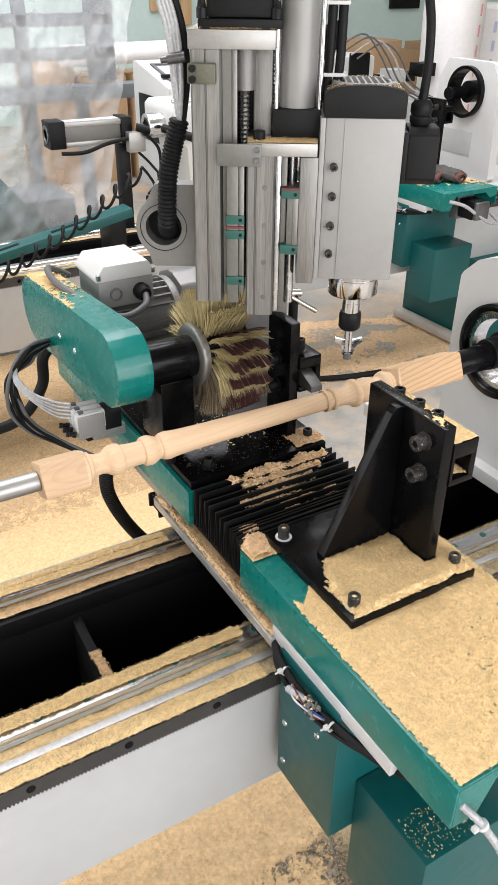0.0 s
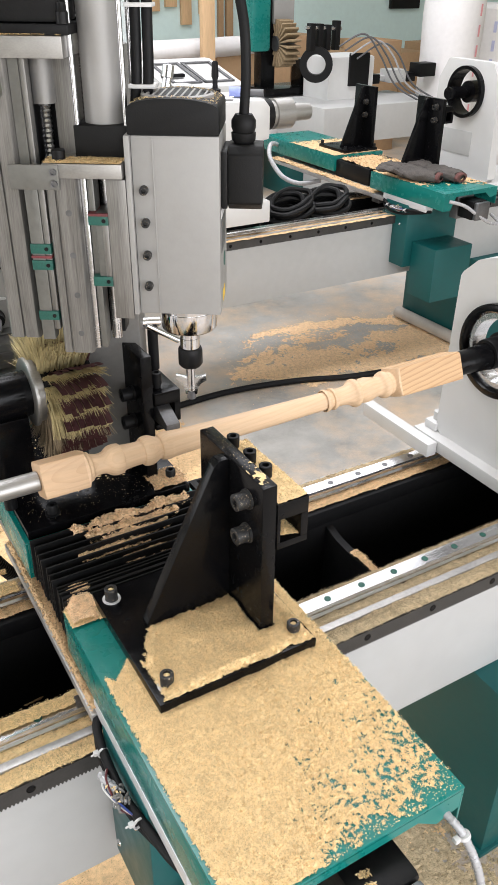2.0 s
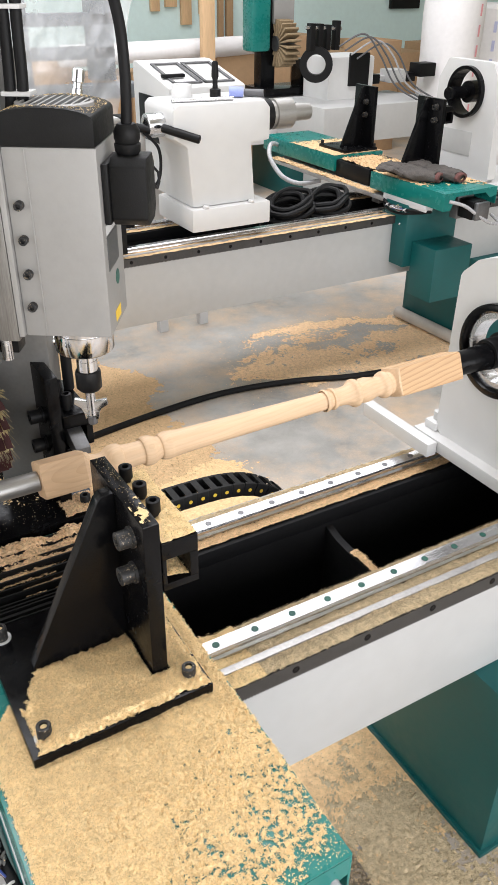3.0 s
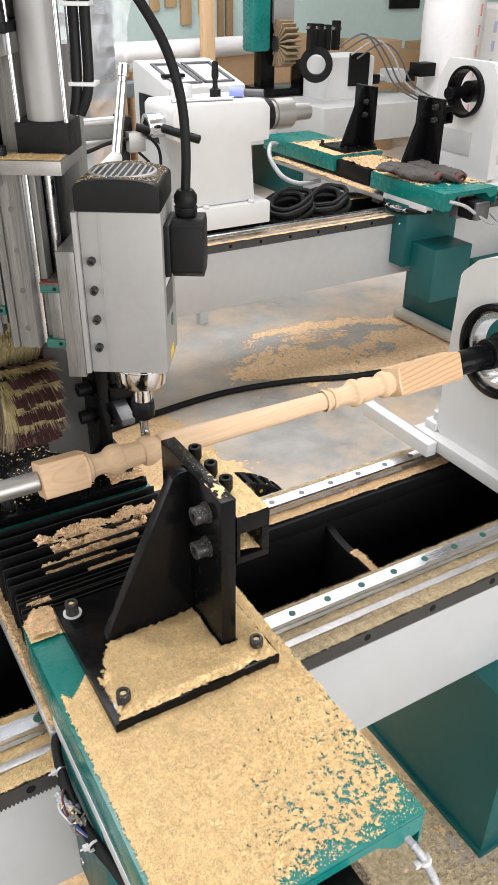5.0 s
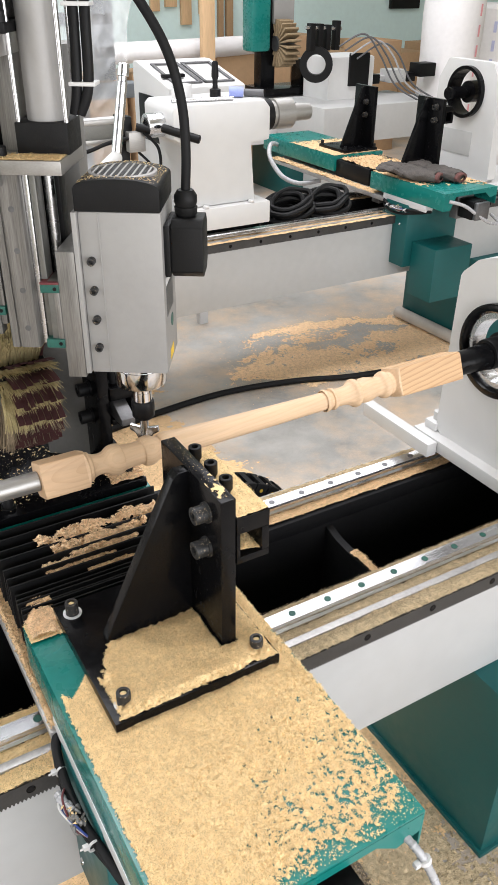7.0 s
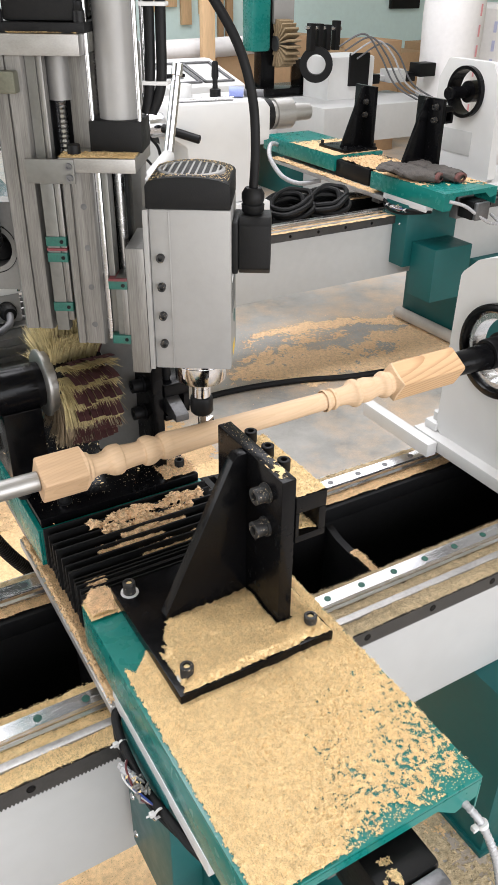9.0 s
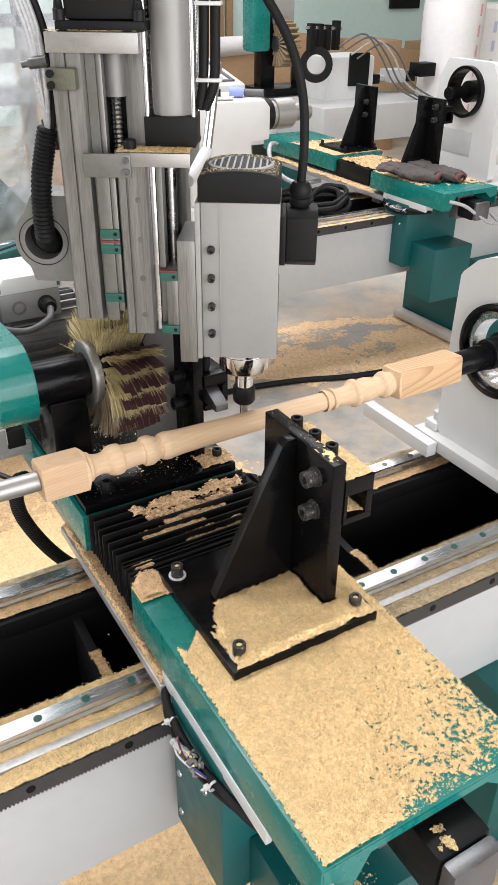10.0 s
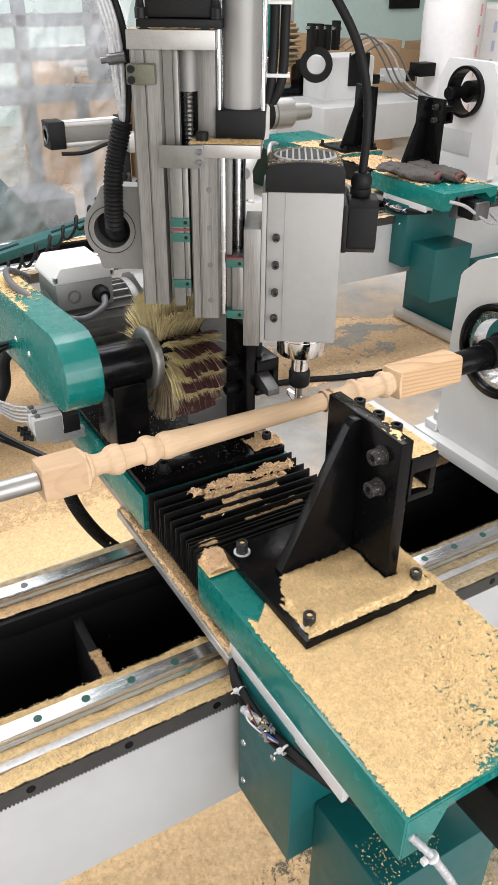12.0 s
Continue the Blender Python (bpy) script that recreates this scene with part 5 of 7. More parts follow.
def rear_station():
    t = thing("rear_carriage_table", 1.73, 2.33, 0.05, "green table with a black steady on the lathe behind", "carriage table")
    bx("table_cover", GREEN, t, 1.60, 1.85, 2.06, 2.62, 0.053, 0.113, bevel=0.002)
    bx("slide_bar", BLACK_DULL, t, 1.61, 1.84, 1.84, 2.06, 0.037, 0.10, label="black folded bellows")
    foot = bx("steady_foot", BLACK, t, 1.66, 1.83, 2.075, 2.26, 0.1133, 0.127)
    for x, y in ((1.67, 2.085), (1.82, 2.085), (1.67, 2.25)):
        bm = B()
        bolt(bm, x, y, 0.127, 0.0068, 0.0145)
        part("foot_bolt", bm, BLACK_DULL, foot)
    upright(t, 1.80, 1.817, 2.085, 2.215, 0.127, 0.36, 2.15, ((2.13, 0.30), (2.13, 0.25)))
    bx("base_plate", BARE, t, 1.554, 1.815, 2.04, 2.50, 0.022, 0.036, label="worn steel base plate")
    strip("sawdust", t, DUST_TAN, 1.556, 1.598, 1.74, 2.49, 0.0364, 0.006, lambda x, y: 0.35, 0.006, 700, 3.4, 0.004)
    strip("sawdust", t, DUST_TAN, 1.62, 1.83, 1.80, 2.05, 0.1002, 0.012, lambda x, y: 0.35 - 3 * max(0, x - 1.72), 0.006, 900, 3.5, 0.005)
    strip("sawdust", carr_b, DUST_TAN, 0.001, 0.243, -0.335, 0.030, 0.1135, 0.003, lambda x, y: 0.30 - 3.5 * max(0, -0.135 - y) + 2 * max(0, x - 0.115), 0.005, 900, 3.6, 0.004, "scattered chips")
    bm = B()
    tube(bm, [(1.60, 2.50, 0.09), (1.54, 2.46, 0.10), (1.50, 2.40, 0.06), (1.50, 2.30, 0.0), (1.54, 2.22, -0.02), (1.60, 2.15, 0.0)], 0.010, 10)
    part("white_hose", bm, CLEARTUBE, t, "white hose looping from the table")
    bm = heap(1.602, 1.848, 2.065, 2.40, 0.1135, 0.006, 0.004, lambda x, y: 0.5 - 3 * max(0, y - 2.22), 3.1, 300, 0.005)
    part("sawdust", bm, DUST_TAN, t, "scattered chips", "stuff")


def headstock_b():
    t = thing("headstock", 0.78, 1.76, 0.02, "white cast headstock with a chuck on the lathe behind", "headstock")
    y0, y1 = 1.64, 1.90
    bx("base", WHITE, t, 0.735, 1.03, y0 - 0.005, y1, 0.022, 0.095, bevel=0.006)
    bm = B()
    prism(bm, [(0.75, 0.095), (0.985, 0.095), (0.97, 0.28), (1.04, 0.285), (1.04, 0.385), (1.02, 0.41), (0.705, 0.41), (0.69, 0.395), (0.69, 0.31), (0.735, 0.285)], "y", y0 + 0.02, y1 - 0.02, bevel=0.012)
    part("housing", bm, WHITE, t, "white painted housing with rounded edges")
    for xx in (0.79, 0.96):
        bm = B()
        rod(bm, (xx, y0 + 0.005, 0.095), (xx, y0 + 0.005, 0.104), 0.010, seg=14, bevel=0.002)
        part("foot_nut", bm, WHITE, t)
    bm = B()
    spun(bm, (1.04, 1.80, 0.34), (1, 0, 0), [(0, 0.045), (0.03, 0.045), (0.032, 0.03), (0.04, 0.03), (0.042, 0.05), (0.075, 0.05), (0.078, 0.044), (0.09, 0.044), (0.092, 0.05), (0.16, 0.05), (0.162, 0.03), (0.24, 0.028)], 36)
    part("chuck", bm, ALU_X, t, "bright steel chuck")
    bm = B()
    spun(bm, (1.082, 1.80, 0.34), (1, 0, 0), [(0, 0.0505), (0.033, 0.0505)], 36)
    part("chuck_band", bm, BLACK_DULL, t)
    bm = B()
    spun(bm, (0.69, 1.745, 0.345), (-1, 0, 0), [(0, 0.036), (0.055, 0.036), (0.057, 0.033), (0.057, 0.018), (0.03, 0.017)], 32)
    part("outboard_hub", bm, STEEL, t, "steel hub with a bore on the outer end")
    bm = B()
    rod(bm, (0.665, 1.69, 0.345), (0.755, 1.61, 0.315), 0.013, seg=18, bevel=0.003)
    part("lever", bm, BLACK_DULL, t, "black hand lever")


headstock_b()


def control_desk():
    t = thing("control_desk", 1.0, 2.3, -H, "white sloping control desk with tools lying on it", "control desk")
    bm = B()
    prism(bm, [(2.10, 0.02), (2.42, 0.02), (2.42, 0.465), (2.38, 0.465), (2.10, 0.40)], "x", 0.885, 1.20, bevel=0.008)
    part("cabinet", bm, WHITE, t)
    for xx in (0.92, 1.12):
        bx("leg", WHITE, t, xx, xx + 0.04, 2.36, 2.40, -H, 0.02)
    # black slab on the closed side stands for the shade in an opening
    bx("opening_shade", BLACK_DULL, t, 0.879, 0.8845, 2.16, 2.36, 0.20, 0.36, bevel=0.001)
    for x0, x1 in ((0.92, 1.035), (1.045, 1.17)):
        bm = B()
        ya, yb = 2.13, 2.34
        for dims in ((x0, x1, ya, ya + 0.012), (x0, x1, yb - 0.012, yb), (x0, x0 + 0.012, ya, yb), (x1 - 0.012, x1, ya, yb)):
            box(bm, *dims, 0.0, 0.004)
        bmesh.ops.transform(bm, matrix=Matrix.Translation((0, 2.10, 0.4025)) @ Matrix.Rotation(math.atan2(0.065, 0.28), 4, "X") @ Matrix.Translation((0, -2.10, 0)), verts=bm.verts)
        part("panel_frame", bm, CABLE_GREY, t, "thin dark frame")


control_desk()


def loose_tools():
    def one(name, label, cat, bm, m):
        solid(name, bm, m, label, cat)
    bm = B()
    rod(bm, (0.71, 1.71, 0.4165), (0.91, 1.68, 0.4165), 0.006, seg=10)
    one("long_rod", "thin bright steel rod on the white headstock", "rod", bm, STEEL)
    bm = B()
    spun(bm, (0.80, 1.82, 0.41), (0, 0, 1), [(0, 0.034), (0.034, 0.034), (0.038, 0.032), (0.038, 0.020), (0.030, 0.018)], 20)
    one("paper_cup", "white paper cup on the headstock", "cup", bm, WHITE)
    bm = B()
    spun(bm, (0.90, 1.78, 0.41), (0, 0, 1), [(0, 0.018), (0.022, 0.018), (0.026, 0.009), (0.05, 0.008), (0.06, 0.012), (0.10, 0.010), (0.105, 0.006)], 16)
    one("oil_can", "small black oil can on the headstock", "oil can", bm, BLACK_DULL)
    bm = B()
    rod(bm, (0.985, 1.74, 0.4225), (1.035, 1.70, 0.4225), 0.012, seg=12)
    one("file_handle", "dark round handle on the headstock", "tool handle", bm, CABLE_GREY)
    bm = B()
    rod(bm, (0.93, 1.74, 0.427), (0.97, 1.72, 0.427), 0.016, seg=14)
    one("tape_roll", "small blue and white tube on the headstock", "tube", bm, material("blue_label", (0.25, 0.3, 0.6), 0.5))
    bm = B()
    box(bm, 0.90, 0.99, 2.18, 2.20, 0.425, 0.437, bevel=0.003)
    one("marker", "dark marker pen on the control desk", "pen", bm, BLACK_DULL)


loose_tools()


def tailstock_b():
    """The second lathe's tailstock: taller than the first."""
    t = thing("tailstock", 2.15, 1.79, 0.02, "white tailstock plate with a black handwheel ring, on the lathe behind", "tailstock", "tailstocks")
    x, cy, cz = 2.03, 1.80, 0.362
    bm = B()
    star_plate(bm, (cy, cz), [(cy + 0.175, 0.046), (cy + 0.165, 0.40), (cy + 0.12, 0.475), (cy - 0.12, 0.475), (cy - 0.165, 0.40), (cy - 0.175, 0.046)], 0.082, x, x + 0.04)
    part("upright_plate", bm, WHITE, t)
    bm = B()
    ring(bm, (cy, cz), [(x - 0.02, 0.094), (x - 0.02, 0.082), (x + 0.042, 0.080), (x + 0.001, 0.094)])
    part("bearing_ring", bm, BLACK, t, "black ring")
    bm = B()
    spun(bm, (x - 0.10, cy, cz), (1, 0, 0), [(0, 0.022), (0.10, 0.022), (0.102, 0.04), (0.15, 0.04), (0.152, 0.02), (0.25, 0.02)], 28)
    part("quill", bm, BLACK, t, "black quill")
    bx("base_plate", WHITE, t, x - 0.02, x + 0.3, cy - 0.2, cy + 0.2, 0.022, 0.046, bevel=0.003)
    bx("slot_panel", PANEL, t, x - 0.003, x - 0.0005, cy - 0.06, cy + 0.10, 0.13, 0.22, bevel=0.001, label="pale recessed panel")


tailstock_b()


def coil(x, y, z, r, turns, name="cable_coil"):
    bm = B()
    rng = random.Random(int(x * 1000))
    pts = []
    for k in range(turns * 12):
        a = 2 * math.pi * k / 12
        rr = r * (1 + 0.22 * math.sin(k * 0.37 + x) + 0.10 * math.sin(k * 1.13))
        pts.append((x + rr * math.cos(a), y + rr * 0.8 * math.sin(a), z + 0.0075 * (k // 12) + 0.022 * math.sin(k * 0.52 + 0.11 * k / 12) + rng.uniform(-0.004, 0.004)))
    tube(bm, pts, 0.0095, 8, 3)
    solid(name, bm, RUBBER, "coil of thick black cable lying in the lathe bed", "cable coil", group="cable coils")


coil(1.20, 1.787, -0.055, 0.08, 14)
coil(1.36, 1.775, -0.055, 0.075, 14)


def gloves():
    rng = random.Random(2)
    knit = material("dirty_grey_knit", (0.075, 0.066, 0.060), 0.9, vary=0.6, scale=30, bump=0.6, bscale=350)
    cuff = material("red_cuff", (0.11, 0.045, 0.04), 0.9, vary=0.4)
    for x, y, a in ((1.60, 1.60, 28), (1.70, 1.575, 12)):
        t = thing("work_glove", x, y, 0.113, "dirty grey knitted work glove lying on the green table", "glove", "work gloves")
        bm = B()
        pm = pose(x, y, 0.124, 0, 0, a) @ Matrix.Scale(1.25, 4)
        spun(bm, (0, -0.085, 0.012), (0, 1, 0), [(0.0115 * q, 0.025 + 0.006 * math.sin(q * 0.33)) for q in range(10)] + [(0.115, 0.018)], 28)
        for k in range(4):
            xx = -0.025 + 0.017 * k
            tube(bm, [(xx, 0.01, 0.01), (xx * 1.2, 0.05, 0.016 + rng.uniform(0, 0.012)), (xx * 1.3 + rng.uniform(-0.01, 0.01), 0.085, 0.01 + rng.uniform(0, 0.01))], 0.0095, 8, 4)
        tube(bm, [(0.028, -0.04, 0.01), (0.05, -0.01, 0.014), (0.055, 0.03, 0.01)], 0.0095, 8, 4)
        for v in bm.verts:
            v.co += noise.noise_vector(v.co * 28) * 0.011 + noise.noise_vector(v.co * 75) * 0.005
            v.co.z = max(v.co.z * 0.62 + 0.10 * max(0, v.co.y), -0.008)
            v.co.x *= 1.15
        bmesh.ops.transform(bm, matrix=pm, verts=bm.verts)
        part("glove_body", bm, knit, t)
        bm = B()
        spun(bm, (0, -0.098, 0.011), (0, 1, 0), [(0.0, 0.012), (0.0, 0.019), (0.002, 0.022), (0.012, 0.023)], 16, caps=False)
        for v in bm.verts:
            v.co.z = max(v.co.z * 0.6, -0.008)
            v.co.x *= 1.15
        bmesh.ops.transform(bm, matrix=pm, verts=bm.verts)
        part("cuff", bm, cuff, t, "faded red cuff")


gloves()

# ---------------------------------------------------------------- left: green beam, air cylinder, spiral hose, wrapped machine


def left_side():
    t = thing("hinged_beam", 0.28, 1.62, 0.05, "sloping green slotted beam over the lathe behind", "beam")
    bm = B()
    prism(bm, [(1.56, 0.108), (1.625, 0.108), (1.625, 0.135), (1.56, 0.135)], "x", -0.45, 0.50, bevel=0.003)
    tilt = Matrix.Translation((0.5, 0, 0.136)) @ Matrix.Rotation(radians(-11), 4, "Y") @ Matrix.Translation((-0.5, 0, -0.12))
    bmesh.ops.transform(bm, matrix=tilt, verts=bm.verts)
    bmv = part("beam", bm, GREEN_CLEAN, t)
    for x0 in (0.02, 0.25):
        bm = B()
        box(bm, x0, x0 + 0.13, 1.582, 1.597, 0.1335, 0.1362, bevel=0.0006)
        bmesh.ops.transform(bm, matrix=tilt, verts=bm.verts)
        part("slot", bm, BEDBLACK, bmv)
    bx("beam_post", BLACK_DULL, t, 0.44, 0.49, 1.60, 1.70, 0.0, 0.115)
    c = thing("air_cylinder", 0.45, 1.8, 0.32, "square aluminium air cylinder with black end caps and a valve", "air cylinder")
    bl = bx("barrel", BLOCK, c, 0.385, 0.565, 1.777, 1.833, 0.300, 0.363, bevel=0.006, label="square aluminium barrel")
    for zz in (0.296, 0.352):
        bx("edge_rib", ALU_X, bl, 0.385, 0.565, 1.772, 1.790, zz, zz + 0.015, bevel=0.003)
    bx("upper_face", SILVER, bl, 0.385, 0.565, 1.79, 1.825, 0.3635, 0.3675, bevel=0.001)
    bm = B()
    spun(bm, (0.335, 1.805, 0.333), (-1, 0, 0), [(0, 0.026), (0.003, 0.026), (0.003, 0.018), (-0.002, 0.016)], 24)
    part("cap_boss", bm, DARKSTEEL, bl)
    bx("end_cap", BLACK_DULL, c, 0.335, 0.385, 1.77, 1.84, 0.293, 0.372, bevel=0.004)
    bx("end_cap", BLACK_DULL, c, 0.565, 0.60, 1.77, 1.84, 0.293, 0.372, bevel=0.004)
    bx("valve", ALU_X, c, 0.575, 0.63, 1.74, 1.77, 0.27, 0.33, bevel=0.003)
    bm = B()
    rod(bm, (0.60, 1.74, 0.345), (0.64, 1.72, 0.335), 0.012, seg=14)
    part("fitting", bm, BLACK_DULL, c)
    bm = B()
    tube(bm, [(0.36, 1.75, 0.285), (0.43, 1.74, 0.285), (0.50, 1.735, 0.305), (0.57, 1.735, 0.315)], 0.006, 8)
    part("air_hose", bm, RUBBER, c)
    bm = B()
    tube(bm, [(0.62, 1.73, 0.33), (0.66, 1.71, 0.28), (0.65, 1.69, 0.20), (0.58, 1.62, 0.17)], 0.005, 8)
    part("air_hose", bm, RUBBER, c)
    bx("cylinder_bracket", BLACK_DULL, c, 0.565, 0.60, 1.80, 1.84, 0.02, 0.293)
    # spiral hose
    bm = B()
    a, b = Vector((-0.08, 1.47, 0.0)), Vector((0.49, 1.47, 0.272))
    pts = []
    n = 14
    for k in range(n * 10):
        u = k / (n * 10)
        an = 2 * math.pi * k / 10
        p = a.lerp(b, u) + Vector((0, 0, -0.03 * math.sin(math.pi * u)))
        pts.append(p + Vector((0.008 * math.cos(an), 0.023 * math.sin(an), 0.023 * math.cos(an))))
    pts += [(0.54, 1.50, 0.24), (0.60, 1.60, 0.19), (0.645, 1.69, 0.215), (0.61, 1.755, 0.268)]
    tube(bm, pts, 0.0042, 8, 2)
    solid("spiral_air_hose", bm, RUBBER, "black spiral air hose strung in front of the green beam", "air hose")
    # a wrapped machine far left
    f = thing("wrapped_machine", 0.5, 3.0, -H, "grey and green machine standing under plastic film", "machine")
    grey = material("hazy_grey_steel", (0.16, 0.175, 0.19), 0.6)
    for k, d in enumerate(((0.1, 1.05, 3.0, 3.06, 0.55, 0.60), (0.1, 1.05, 3.0, 3.06, 0.42, 0.47), (0.1, 1.15, 2.95, 3.06, 0.26, 0.32), (0.62, 0.67, 3.0, 3.05, 0.32, 0.9), (0.95, 1.05, 3.0, 3.1, 0.33, 0.9), (0.86, 0.91, 3.0, 3.05, -H, 0.26), (0.62, 0.67, 3.0, 3.05, -H, 0.26))):
        bx("frame_bar", grey, f, *d, bevel=0.004)
    bm = B()
    box(bm, -0.30, 0.30, 2.30, 2.42, -0.17, 0.05, bevel=0.01, m=None)
    bmesh.ops.transform(bm, matrix=Matrix.Translation((0.30, 2.36, -0.05)) @ Matrix.Rotation(radians(52), 4, "Y") @ Matrix.Translation((0, -2.36, 0.05)), verts=bm.verts)
    part("leaning_cover", bm, GREEN_CLEAN, f, "leaning green machine cover")
    bx("dark_body", grey, f, 0.1, 0.62, 2.45, 2.75, -H, -0.02, bevel=0.01)
    # the film itself
    bm = B()
    nx, nz = 130, 130
    g = []
    for i in range(nx + 1):
        row = []
        for j in range(nz + 1):
            u, v = i / nx, j / nz
            x = -0.35 + 1.30 * u * (0.72 + 0.28 * v)
            z = -0.35 + 1.5 * v
            y = 2.22 + 0.10 * noise.noise((x * 3, z * 2, 4)) + 0.09 * abs(noise.noise((x * 5 + z * 3, z * 1.6 - x * 2, 8))) + 0.025 * abs(noise.noise((x * 11 - z * 8, z * 4 + x * 5, 3))) + 0.005 * noise.noise((x * 34, z * 26, 1))
            row.append(bm.verts.new((x, y, z)))
        g.append(row)
    for i in range(nx):
        for j in range(nz):
            bm.faces.new((g[i][j], g[i + 1][j], g[i + 1][j + 1], g[i][j + 1])).smooth = True
    film = bpy.data.materials.new("milky_plastic_film")
    film.use_nodes = True
    n_, l_ = film.node_tree.nodes, film.node_tree.links
    tr, mixs = n_.new("ShaderNodeBsdfTransparent"), n_.new("ShaderNodeMixShader")
    pb = n_["Principled BSDF"]
    pb.inputs["Base Color"].default_value, pb.inputs["Roughness"].default_value = (0.85, 0.86, 0.88, 1), 0.16
    nzt, mr = n_.new("ShaderNodeTexNoise"), n_.new("ShaderNodeMapRange")
    nzt.inputs["Scale"].default_value, nzt.inputs["Detail"].default_value = 5, 6
    mr.inputs[1].default_value, mr.inputs[2].default_value, mr.inputs[3].default_value, mr.inputs[4].default_value = 0.35, 0.7, 0.22, 0.55
    tcn = n_.new("ShaderNodeTexCoord")
    l_.new(tcn.outputs["Object"], nzt.inputs[0]), l_.new(nzt.outputs[0], mr.inputs[0]), l_.new(mr.outputs[0], mixs.inputs[0])
    l_.new(tr.outputs[0], mixs.inputs[1]), l_.new(pb.outputs[0], mixs.inputs[2]), l_.new(mixs.outputs[0], n_["Material Output"].inputs[0])
    solid("plastic_film", bm, film, "wrinkled translucent plastic film hung over a machine", "plastic film")


left_side()

# ---------------------------------------------------------------- far things


def far_side():
    rng = random.Random(9)
    wrap = material("white_foam_wrap", (0.82, 0.80, 0.80), 0.55, vary=0.05, scale=4, bump=0.2, bscale=20)
    red = material("red_print", (0.80, 0.38, 0.40), 0.6)
    blue = material("blue_print", (0.5, 0.52, 0.72), 0.6)
    for x, y, r, top, m, label in ((4.14, 4.17, 0.215, 1.2, red, "tall wrapped roll of white foam with red print"), (4.80, 4.40, 0.22, 0.56, blue, "shorter wrapped roll of white foam with blue print")):
        t = thing("foam_roll", x, y, -H, label, "foam roll", "foam rolls")
        bm = B()
        rows = []
        for k in range(40):
            z = -H + (top + H) * k / 39
            rr = r * (1 + 0.03 * noise.noise((z * 3, x, 1))) * (0.86 if k == 39 else 1)
            rows.append([bm.verts.new((x + rr * math.cos(a) * (1 + 0.03 * math.sin(3 * a)), y + rr * math.sin(a), z)) for a in (2 * math.pi * j / 40 for j in range(40))])
        for p, q in zip(rows, rows[1:]):
            for j in range(40):
                bm.faces.new((p[j], p[(j + 1) % 40], q[(j + 1) % 40], q[j])).smooth = True
        bm.faces.new(rows[-1])
        part("roll", bm, wrap, t)
        for k in range(9):
            z = -0.15 + 0.13 * k
            if z > top - 0.1:
                break
            bm = B()
            a = radians(-95 + (18 if m is red else -40))
            ring_r = r * 1.03
            pts = [(x + ring_r * math.cos(a + d), y + ring_r * math.sin(a + d)) for d in (-0.05, 0.05)]
            v = [bm.verts.new((px_, py_, zz)) for (px_, py_), zz in ((pts[0], z), (pts[1], z), (pts[1], z + 0.075), (pts[0], z + 0.075))]
            bm.faces.new(v)
            part("print_bar", bm, m, t, "unreadable printed bar")
    # third lathe: green column with a brush, black steady
    t = thing("brush_lathe", 2.3, 3.6, -H, "far lathe with a green column, black post and sanding brush", "lathe")
    bx("green_column", GREEN, t, 2.08, 2.24, 3.55, 3.70, 0.36, 1.1, bevel=0.03)
    bx("black_post", BLACK, t, 2.20, 2.32, 3.62, 3.72, 0.12, 1.1, bevel=0.004)
    bx("grey_motor", SPGREY, t, 2.29, 2.47, 3.6, 3.75, 0.53, 0.72, bevel=0.02)
    bm = B()
    rod(bm, (2.29, 3.58, 0.41), (2.43, 3.58, 0.41), 0.05, seg=20)
    hub = part("sanding_brush", bm, DARKSTEEL, t, "dark hub of a bristle wheel")
    old = material("old_brush", (0.26, 0.19, 0.11), 0.9, vary=0.4, scale=60)
    for k in range(22):
        bm = B()
        prism(bm, [(-0.004, 0.04), (0.004, 0.04), (0.016, 0.150), (0.008, 0.158), (-0.002, 0.156)], "x", 2.30, 2.42, bevel=0.003)
        bmesh.ops.transform(bm, matrix=Matrix.Translation((0, 3.58, 0.41)) @ Matrix.Rotation(2 * math.pi * k / 22, 4, "X"), verts=bm.verts)
        part("bristle_strip", bm, old, hub, "grey-brown bristle strip")
    bx("table", BLACK, t, 2.16, 2.62, 3.48, 3.8, 0.07, 0.12, bevel=0.003)
    bx("steady", BLACK, t, 2.52, 2.62, 3.56, 3.7, 0.12, 0.30, bevel=0.003)
    bx("bed", WHITE, t, 1.3, 2.66, 3.45, 3.85, -0.25, 0.06, bevel=0.004)
    for xx in (1.5, 2.3):
        bx("leg", GREEN_CLEAN, t, xx, xx + 0.3, 3.4, 3.9, -H, -0.25, bevel=0.004)
    t.scale = (0.93, 0.93, 0.93)
    t.location = (2.7642, 4.4086, 0.0)
    # fourth: white body with black wheel, rod frame and hoses
    t = thing("hose_machine", 2.9, 3.9, -H, "far white machine with a black wheel, rods and silver hoses", "machine")
    bx("body", WHITE, t, 2.78, 3.16, 4.05, 4.35, -H, 0.28, bevel=0.02)
    bx("cabinet", BLACK_DULL, t, 2.94, 3.10, 4.03, 4.05, 0.10, 0.30, bevel=0.003)
    bm = B()
    ring(bm, (3.98, 0.25), [(2.60, 0.105), (2.60, 0.060), (2.66, 0.060), (2.66, 0.105)], 32)
    bmesh.ops.transform(bm, matrix=Matrix.Translation((2.63, 3.98, 0)) @ Matrix.Rotation(radians(-125), 4, "Z") @ Matrix.Translation((-2.63, -3.98, 0)), verts=bm.verts)
    part("wheel", bm, BLACK_DULL, t, "black wheel")
